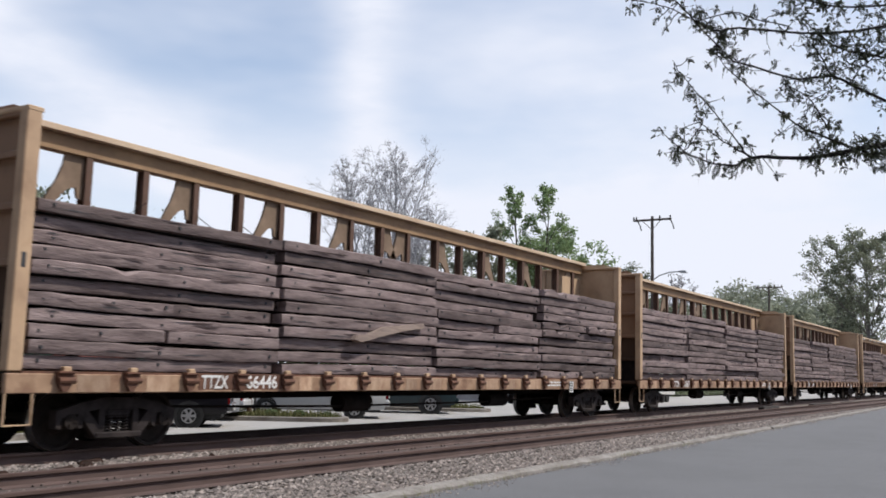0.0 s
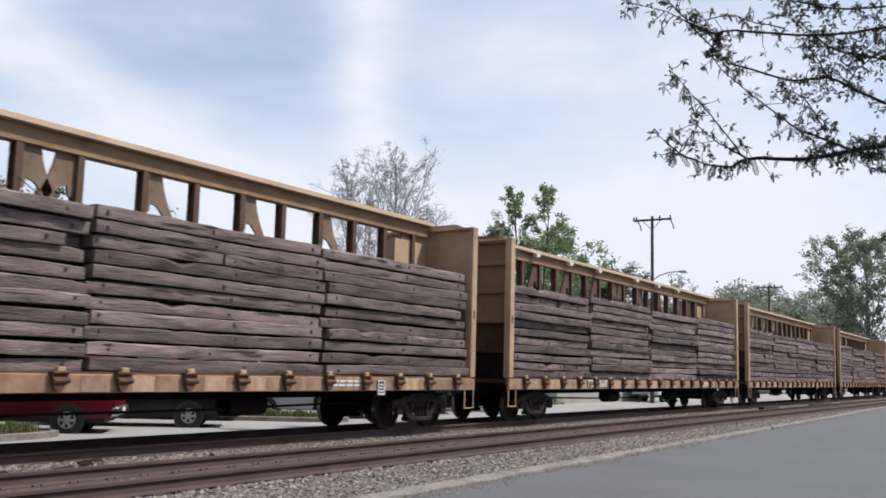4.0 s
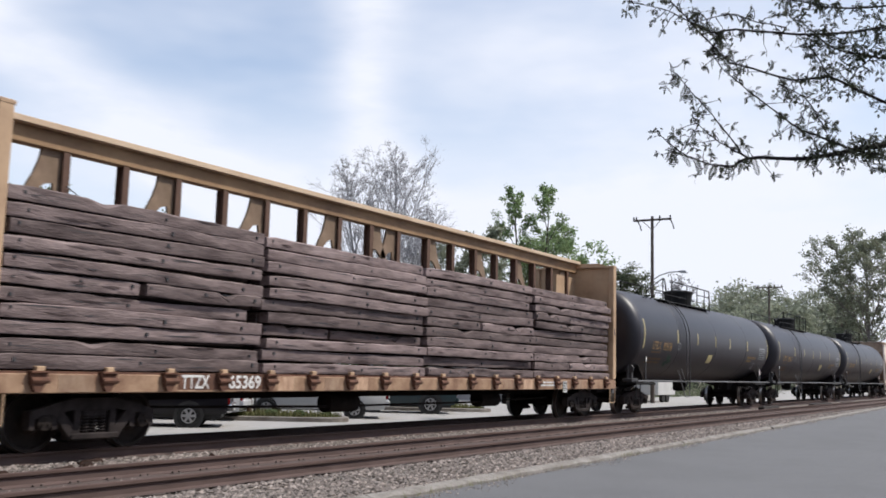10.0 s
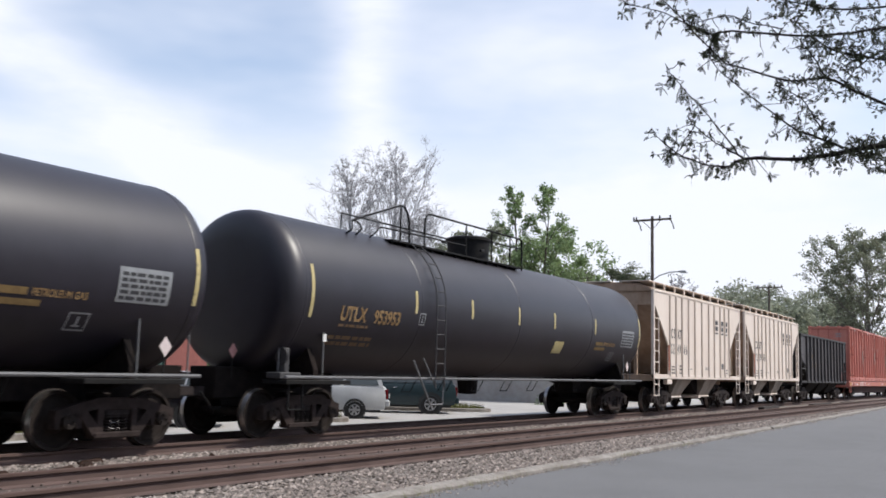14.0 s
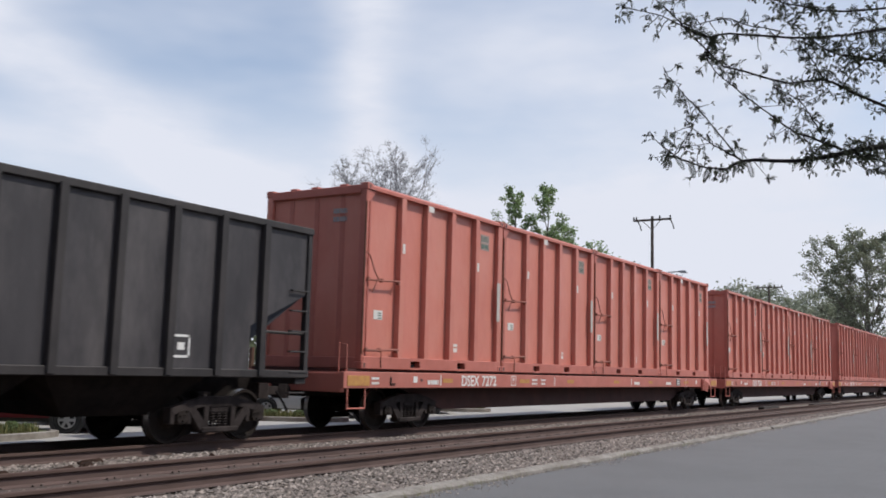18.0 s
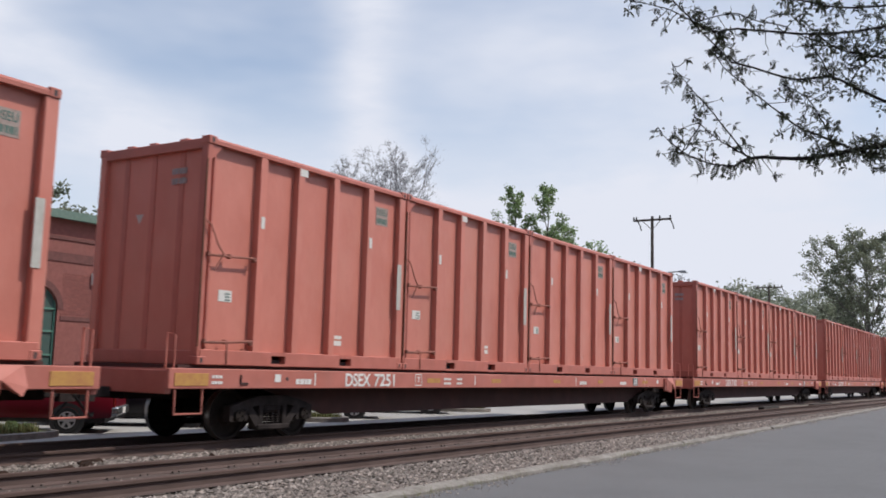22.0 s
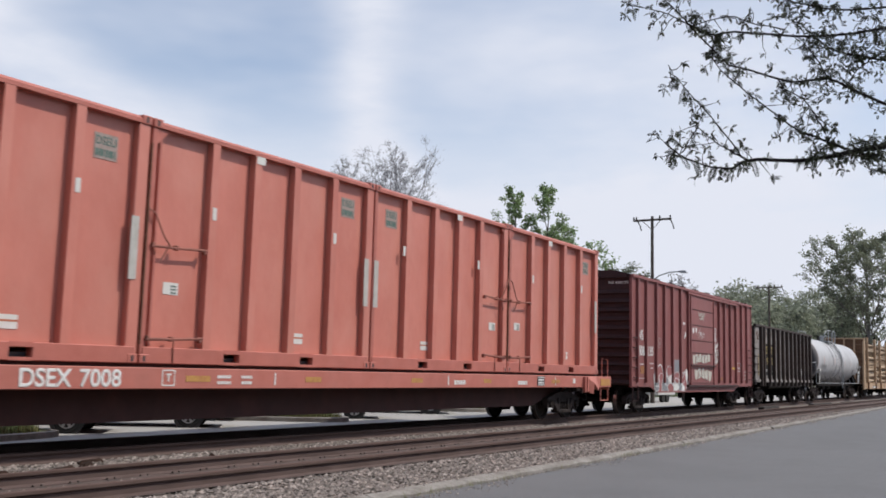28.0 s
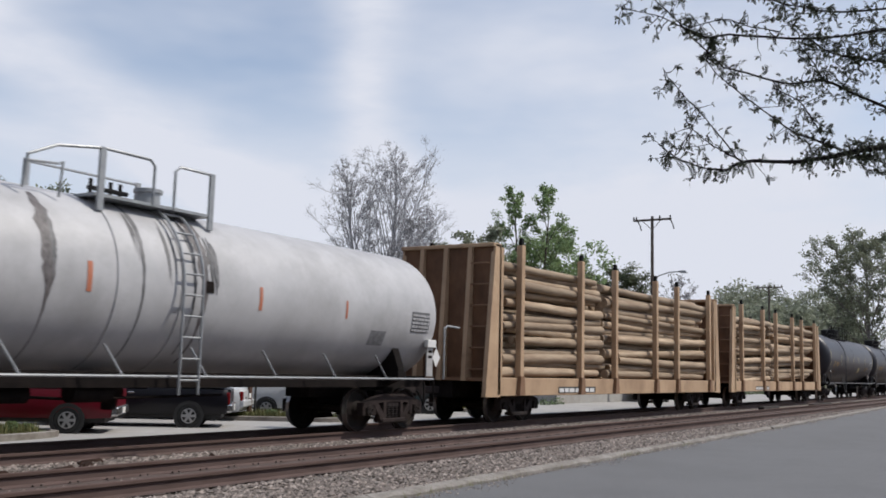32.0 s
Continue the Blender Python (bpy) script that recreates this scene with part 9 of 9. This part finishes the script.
# ---------- the overhanging locust branch ----------
BASE = Vector((8.2, -0.6, 2.55))
locust = thing("locust_tree", None, None, "locust tree at the lot's edge with feathery young leaves", "tree")
locust.matrix_basis = pose(BASE.x, BASE.y, -0.62)
tk = M().tube([(0, 0, 0.0), (0.05, 0.02, 1.2), (0.0, 0.0, 2.5), (-0.02, 0.05, 3.4), (0.1, 0.0, 4.6), (0.3, -0.1, 6.0)], [0.19, 0.155, 0.14, 0.11, 0.07, 0.02], 12)
part("trunk", tk, DARK_BARK, locust, "dark grooved trunk", smooth=True)
TWIGS = []


def bough(r0, r1, *way_):
    """A branch through a few bends, thinning from one radius to the other."""
    TWIGS.append((list(way_), r0, r1))


bough(0.027, 0.0032, (-1.13, 1.22, 0.39), (-1.38, 1.44, 0.38), (-1.61, 1.64, 0.31), (-1.87, 1.87, 0.23), (-2.2, 2.14, 0.19), (-2.28, 2.21, 0.13), (-2.43, 2.33, 0.13), (-2.54, 2.42, 0.16), (-2.63, 2.48, 0.18))
bough(0.0043, 0.0022, (-2.55, 2.42, 0.16), (-2.61, 2.46, 0.19), (-2.7, 2.52, 0.25), (-2.74, 2.55, 0.31))
bough(0.0072, 0.0022, (-2.2, 2.14, 0.19), (-2.31, 2.22, 0.24), (-2.4, 2.28, 0.28), (-2.5, 2.36, 0.36), (-2.56, 2.39, 0.41))
bough(0.0036, 0.0022, (-2.5, 2.36, 0.36), (-2.55, 2.41, 0.25), (-2.56, 2.43, 0.2))
bough(0.0115, 0.0036, (-1.15, 1.21, 0.57), (-1.51, 1.51, 0.69), (-1.79, 1.72, 0.77), (-2, 1.9, 0.72), (-2.31, 2.14, 0.76), (-2.41, 2.22, 0.79), (-2.62, 2.36, 0.97), (-2.77, 2.46, 1.09), (-2.87, 2.53, 1.18))
bough(0.0058, 0.0101, (-2.62, 2.36, 0.97), (-2.49, 2.27, 0.94), (-2.36, 2.16, 0.98), (-1.9, 1.78, 1.03), (-1.47, 1.4, 1.16), (-1.19, 1.15, 1.23))
bough(0.0029, 0.0094, (-2.5, 2.28, 0.85), (-2.42, 2.24, 0.73), (-2.18, 2.07, 0.57), (-1.97, 1.92, 0.44), (-1.82, 1.81, 0.39), (-1.63, 1.65, 0.33))
bough(0.0036, 0.005, (-2.08, 1.97, 0.68), (-1.92, 1.85, 0.62), (-1.84, 1.8, 0.53), (-1.76, 1.75, 0.42))
bough(0.0036, 0.0036, (-2.62, 2.36, 0.97), (-2.41, 2.18, 1.07), (-2.28, 2.08, 1.05), (-2.07, 1.92, 1.05))
bough(0.0022, 0.005, (-2.72, 2.47, 0.71), (-2.66, 2.44, 0.64), (-2.52, 2.35, 0.51), (-2.41, 2.28, 0.41), (-2.26, 2.18, 0.24))
bough(0.0058, 0.0029, (-1.79, 1.72, 0.77), (-1.85, 1.76, 0.87), (-1.93, 1.81, 0.95), (-2, 1.86, 1.02))
bough(0.0058, 0.0036, (-1.61, 1.64, 0.33), (-1.47, 1.52, 0.3), (-1.25, 1.35, 0.26))
bough(0.0058, 0.0086, (-1.9, 1.78, 1.03), (-1.76, 1.67, 0.96), (-1.58, 1.52, 0.95), (-1.26, 1.25, 0.95))
bough(0.0086, 0.0043, (-1.24, 1.17, 1.37), (-1.72, 1.6, 1.24), (-1.99, 1.83, 1.23), (-2.27, 2.04, 1.25))
bough(0.0043, 0.002, (-2.62, 2.36, 0.97), (-2.76, 2.46, 1.02), (-2.89, 2.56, 1.03), (-2.98, 2.63, 1.04))
bough(0.0072, 0.0029, (-1.22, 1.18, 1.16), (-1.48, 1.43, 1), (-1.64, 1.59, 0.82), (-1.66, 1.62, 0.71))
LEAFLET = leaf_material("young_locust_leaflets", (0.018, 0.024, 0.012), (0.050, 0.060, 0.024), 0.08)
# limbs that are keyed as one piece: the wind rocks them about the trunk
limb = part("limb", M().tube([(0, 0, 0), (-0.35, 0.30, 0.16), (-0.75, 0.62, 0.22), Vector(TWIGS[0][0][0])], [0.09, 0.07, 0.05, 0.032], 10), DARK_BARK, locust, smooth=True)
limb.matrix_basis = pose(0, 0, BASE.z + 0.62)
for pts, a, b in TWIGS:
    if Vector(pts[0]).length < 1.75 and pts is not TWIGS[0][0]:
        pts = [tuple(Vector(pts[0]) * 0.55)] + pts
    elif Vector(pts[-1]).length < 1.75:
        pts = pts + [tuple(Vector(pts[-1]) * 0.55)]
    # smooth the way between the marks
    vs = [Vector(p) for p in pts]
    way_, rs, nn = [], [], 4
    rj = random.Random(len(pts))
    for i in range(len(vs) - 1):
        p0, p1, p2, p3 = vs[max(i - 1, 0)], vs[i], vs[i + 1], vs[min(i + 2, len(vs) - 1)]
        for k in range(nn):
            t = k / nn
            way_.append(0.5 * (2 * p1 + (p2 - p0) * t + (2 * p0 - 5 * p1 + 4 * p2 - p3) * t * t + (3 * p1 - p0 - 3 * p2 + p3) * t ** 3) + Vector((rj.uniform(-1, 1), rj.uniform(-1, 1), rj.uniform(-1, 1))) * 0.004)
    way_.append(vs[-1])
    last = len(way_) - 1
    rs = [b + (a - b) * (1 - i / last) ** 1.8 if a > b else a + (b - a) * (i / last) ** 1.8 for i in range(last + 1)]
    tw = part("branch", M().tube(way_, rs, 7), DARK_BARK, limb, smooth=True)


def locust_leaf(m, p, d, ln, r):
    """One feathery leaf: a stalk with pairs of leaflets."""
    p, d = Vector(p), Vector(d).normalized()
    s = d.orthogonal().normalized()
    s = (s * math.cos(r.uniform(0, 6)) + d.cross(s) * math.sin(r.uniform(0, 6))).normalized()
    n = max(4, int(ln / 0.011))
    q = p
    for i in range(n):
        f = (i + 0.5) / n
        dd = (d + Vector((0, 0, -0.7 * f))).normalized()
        q2 = q + dd * ln / n
        w = (0.17 * ln + 0.004) * (math.sin(math.pi * (0.15 + 0.8 * f)) ** 0.7) * r.uniform(0.8, 1.2)
        for sg in (-1, 1):
            o = (s * sg + dd * 0.25).normalized()
            t = dd * 0.0052
            m.add([q, q + o * w * 0.5 + t, q + o * w, q + o * w * 0.5 - t], [(0, 1, 2, 3)])
        m.add([q + s * 0.0009, q2 + s * 0.0009, q2 - s * 0.0009, q - s * 0.0009], [(0, 1, 2, 3)])
        q = q2


lv, sp, rr = M(), M(), random.Random(31)


def tuft(p, n, reach):
    """A cluster of feathery leaves on short spurs round one bud."""
    for j in range(n):
        d = Vector((rr.gauss(0, 1), rr.gauss(0, 1), rr.gauss(0, 0.8) - 0.2)).normalized()
        e = p + d * rr.uniform(0.0, reach)
        if rr.random() < 0.4:
            sp.tube([p, e], [0.0022, 0.0012], 3)
        locust_leaf(lv, e, d + Vector((rr.gauss(0, 0.5), rr.gauss(0, 0.5), rr.gauss(0, 0.5))), rr.uniform(0.018, 0.036) if rr.random() < 0.85 else rr.uniform(0.04, 0.06), rr)


for idx, (pts, a, b) in enumerate(TWIGS):
    vs = [Vector(p) for p in pts]
    total = sum((vs[i + 1] - vs[i]).length for i in range(len(vs) - 1))

    def along():
        f = rr.random() * (len(vs) - 1)
        i = int(f)
        return vs[i].lerp(vs[i + 1], f - i), (vs[i + 1] - vs[i]).normalized()
    # bare wood between scattered tufts
    for k in range(int(total * 5)):
        p, way_ = along()
        tuft(p, rr.choice((2, 4, 7)), 0.03)
    # crooked side twigs that carry most of the leaves
    for k in range(int(total * 20)):
        p, way_ = along()
        d = (Vector((rr.gauss(0, 1), rr.gauss(0, 1), rr.gauss(0, 0.8))) + way_ * 0.6).normalized()
        ln = rr.uniform(0.03, 0.15)
        q = [p]
        for j in range(3):
            d = (d + Vector((rr.gauss(0, 0.35), rr.gauss(0, 0.35), rr.gauss(0, 0.35)))).normalized()
            q.append(q[-1] + d * ln / 3)
        sp.tube(q, [0.0036, 0.0028, 0.002, 0.0012], 4)
        tuft(q[3], rr.choice((3, 6, 10)), 0.026)
        if rr.random() < 0.5:
            tuft(q[2], rr.choice((2, 3, 5)), 0.025)
# thicker tufts on the inner part of the limb
for k in range(300):
    idx = rr.choice((4, 5, 12, 10, 6, 0, 0, 0, 11, 7))
    pts = [Vector(p) for p in TWIGS[idx][0]]
    i = rr.randrange(len(pts) - 1)
    if pts[i].length > 2.6:
        continue
    p = pts[i].lerp(pts[i + 1], rr.random()) + Vector((rr.gauss(0, 0.05), rr.gauss(0, 0.05), rr.gauss(0, 0.045)))
    tuft(p, 8, 0.05)
# crowded foliage where the upper boughs cross near the trunk
for k in range(150):
    pts = [Vector(p) for p in TWIGS[rr.choice((5, 8, 12, 13, 15))][0]]
    near = [i for i in range(len(pts) - 1) if pts[i].length < 3.0]
    if not near:
        continue
    i = rr.choice(near)
    p = pts[i].lerp(pts[i + 1], rr.random()) + Vector((rr.gauss(0, 0.07), rr.gauss(0, 0.07), rr.gauss(0, 0.06)))
    tuft(p, 9, 0.055)
# scattered clusters between the lower boughs
for k in range(90):
    pts = [Vector(p) for p in TWIGS[rr.choice((0, 0, 4, 6, 6, 7, 11))][0]]
    i = rr.randrange(len(pts) - 1)
    p = pts[i].lerp(pts[i + 1], rr.random())
    if p.length > 3.1:
        continue
    e = p + Vector((rr.gauss(0, 0.07), rr.gauss(0, 0.07), rr.gauss(0.0, 0.06)))
    sp.tube([p, e], [0.003, 0.0015], 4)
    tuft(e, 7, 0.035)
# long feathery leaves that hang below the boughs
for k in range(60):
    pts = [Vector(p) for p in TWIGS[rr.choice((0, 0, 0, 0, 4, 6, 9, 11, 5, 12))][0]]
    i = rr.randrange(len(pts) - 1)
    p = pts[i].lerp(pts[i + 1], rr.random())
    d = Vector((rr.gauss(0, 0.5), rr.gauss(0, 0.5), -0.8))
    locust_leaf(lv, p, d, rr.uniform(0.06, 0.12), rr)
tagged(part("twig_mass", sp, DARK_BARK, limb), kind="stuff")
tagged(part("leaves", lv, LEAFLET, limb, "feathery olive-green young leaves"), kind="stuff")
# the upper crown outside the shot, thin
for k in range(9):
    a = 0.7 * k - 2.6
    e = Vector((1.6 * math.cos(a), 1.4 * math.sin(a) - 1.2, 4.6 + 0.25 * k))
    part("upper_limb", M().tube([(0.1, 0, 3.6 + 0.15 * k), e * 0.5 + Vector((0, 0, 2.2)), e], [0.05, 0.03, 0.008], 5), DARK_BARK, locust, smooth=True)

# ---------- loose stone and timber on the ballast ----------
st, rr = M(), random.Random(41)


def stone(x, y, z, s):
    vs = [(x + s * rr.uniform(0.7, 1.2), y, z), (x - s * rr.uniform(0.7, 1.2), y + s * 0.2, z), (x, y + s * rr.uniform(0.6, 1.1), z + s * 0.1), (x + s * 0.2, y - s * rr.uniform(0.6, 1.1), z), (x + rr.uniform(-0.3, 0.3) * s, y, z + s * rr.uniform(0.5, 0.9)), (x, y, z - s * 0.6)]
    st.add(vs, [(0, 2, 4), (2, 1, 4), (1, 3, 4), (3, 0, 4), (2, 0, 5), (1, 2, 5), (3, 1, 5), (0, 3, 5)])


for k in range(19000):
    x = 6.0 + 44 * rr.random() ** 1.5
    y = rr.uniform(6.5, 8.93)
    if y > kerb_y(x) + 0.03:
        stone(x, y, bed(x, y) + 0.008, rr.uniform(0.016, 0.042))
for k in range(9500):
    x = 7.0 + 44 * rr.random() ** 1.4
    y = rr.uniform(10.87, 12.55)
    stone(x, y, bed(x, y) + 0.006, rr.uniform(0.016, 0.038))
for k in range(1800):
    x, y = 7.0 + 30 * rr.random(), rr.uniform(9.2, 10.4)
    stone(x, y, -0.182, rr.uniform(0.010, 0.022))
# crumbs of stone and mortar strewn over the asphalt along the kerb
for k in range(2600):
    x = 5.0 + 50 * rr.random() ** 1.4
    stone(x, kerb_y(x) - 0.20 - abs(rr.gauss(0, 0.08)) * (1.2 + math.sin(x * 1.3)), -0.146, rr.uniform(0.006, 0.019))
for k in range(700):
    x = 5.0 + 45 * rr.random() ** 1.3
    stone(x, kerb_y(x) + rr.uniform(-0.06, 0.08), -0.075, rr.uniform(0.008, 0.022))
thing("ballast_stones", st, BALLAST, "loose grey and tan crushed ballast stones", "gravel", kind="stuff")
SPARE = material("dark_spare_tie", (0.02, 0.016, 0.014), (0.05, 0.04, 0.035), 0.9, 0, 4, (0.5, 4, 4), None, 0, 1, 0.4)
for x, y, L, a in ((49.4, 11.75, 3.6, 2), (60.2, 11.35, 6.0, 1), (67.0, 10.95, 4.2, 1)):
    thing("spare_crosstie", M().box(-L / 2, L / 2, -0.14, 0.14, 0, 0.17, 0.015), SPARE, "dark spare crosstie lying on the ballast", "timber", "spare crossties", at=pose(x, y, -0.19, 0, 0, a))
# broken dark wood left between the tracks
WRECK = material("broken_tie_wood", (0.018, 0.012, 0.010), (0.06, 0.036, 0.028), 0.95, 0, 5, (0.6, 4, 4), None, 0, 1, 0.5, spec=0.1)
rb = random.Random(47)
for x, y, L, a in ((8.6, 11.55, 0.7, 20), (8.1, 11.35, 0.5, -15), (9.3, 11.9, 0.45, 35), (9.6, 12.2, 0.5, 5), (11.6, 11.7, 0.3, 50), (7.6, 11.6, 0.6, 8)):
    m = M()
    ys = [rb.uniform(-0.03, 0.03) for _ in range(6)]
    m.add([(-L / 2, -0.05, 0), (L / 2, -0.04 + ys[0], 0), (L / 2 + ys[1], 0.05, 0), (-L / 2, 0.06 + ys[2], 0), (-L / 2 + 0.05, -0.03, 0.06), (L / 2 - 0.08, -0.02, 0.05 + ys[3] * 0.5), (L / 2 - 0.05, 0.03, 0.07), (-L / 2 + 0.08, 0.03, 0.05)],
          [(3, 2, 1, 0), (4, 5, 6, 7), (0, 1, 5, 4), (1, 2, 6, 5), (2, 3, 7, 6), (3, 0, 4, 7)])
    thing("wood_scrap", m, WRECK, "broken piece of dark crosstie on the ballast", "wood scrap", "broken wood between the tracks", at=pose(x, y, -0.168, 0, 0, a))
# weeds at the kerb's foot
wd, rr = M(), random.Random(43)
for k in range(700):
    c = rr.choice((9.9, 11.6, 12.2, 14.5, 17.4, 21.0, 26.0, 30.5))
    x, y = c + rr.gauss(0, 0.35), kerb_y(c) + rr.choice((-0.2, 0.06)) + rr.gauss(0, 0.03)
    h, t = rr.uniform(0.03, 0.10), rr.uniform(0, 6.28)
    wd.add([(x - 0.006, y, -0.16), (x + 0.006, y, -0.16), (x + 0.05 * math.cos(t), y + 0.05 * math.sin(t), -0.14 + h)], [(0, 1, 2)])
thing("kerb_weeds", wd, GRASS, "sparse dry weeds along the kerb", "weeds", kind="stuff")


# ---------- what moves ----------

def motions():
    for ob, u, y, z in CARS:
        walk(ob, [(t, pose(u - gone(t), Y_TRAIN + y, z)) for t in TIMES])
    # the wind rocks the limb: seconds, degrees sideways, degrees up
    axis = Vector((-2.5, 2.6, 0)).normalized().cross(Vector((0, 0, 1)))
    walk(limb, [(t, Matrix.Translation((0, 0, BASE.z + 0.62)) @ Matrix.Rotation(radians(a), 4, "Z") @ Matrix.Rotation(radians(b), 4, axis)) for t, a, b in [(0.0, 0.96, -0.06), (0.5, -0.55, 0.17), (1.0, 0.27, 0), (1.5, 0.27, 0.17), (2.0, 0.55, 0), (2.5, 0.27, -0.06), (3.0, -0.68, 0.11), (3.5, 0.27, 0), (5.5, -1.1, -0.06), (6.0, 0.14, -0.23), (6.5, -0.96, 0), (7.0, 0.55, -0.17), (7.5, 0.14, 0.28), (8.0, 0.27, 0), (8.5, 0.55, 0.17), (9.0, 0.14, 0), (9.5, 1.1, 0), (10.0, 0.27, 0), (10.5, 0.27, 0.11), (11.0, 0.14, -0.23), (11.5, -0.14, -0.06), (12.0, 0.55, 0), (12.5, 0.55, -0.06), (13.0, 0.68, 0.11), (13.5, -0.27, 0.11), (14.0, -0.55, 0.11), (14.5, -1.64, 0.34), (16.5, -1.64, 0.51), (17.0, -1.64, 0.17), (17.5, -0.55, -0.06), (18.0, -0.96, -0.06), (18.5, -0.55, -0.17), (19.0, 0.14, -0.23), (19.5, -0.68, 0.17), (20.0, 0.55, -0.23), (20.5, -0.55, 0.17), (21.0, 0.68, -0.23), (21.5, 0.14, 0.11), (22.0, 0.68, -0.06), (22.5, 0.14, 0), (23.0, 0.14, 0.11), (23.5, 0.55, -0.06), (24.0, 0.27, 0), (24.5, 0.68, -0.23), (25.0, 0.14, -0.06), (25.5, 0.55, -0.17), (27.5, -0.14, 0.28), (28.0, 0.14, -0.23), (28.5, -1.64, 0.28), (29.0, -0.55, 0), (29.5, -1.1, -0.4), (30.0, -2.19, 0.17), (30.5, -0.68, 0), (31.0, -0.96, 0), (31.5, -0.68, -0.06), (32.0, -0.96, -0.17)]])
    for w, u, x in WHEELS:
        def turned(t):
            return pose(x, 0, R_WHEEL, 0, -math.degrees((gone(t) / R_WHEEL) % (2 * math.pi)), 0)
        near = [k / FPS for k in range(32 * FPS + 1) if 7.0 < u - gone(k / FPS) < 34.0]
        if len(near) < 3:
            continue
        rows = [(t, turned(t)) for t in near]
        if near[0] > 0:
            rows.insert(0, (0.0, turned(near[0])))
        if near[-1] < 32:
            rows.append((32.0, turned(near[-1])))
        walk(w, rows)


motions()
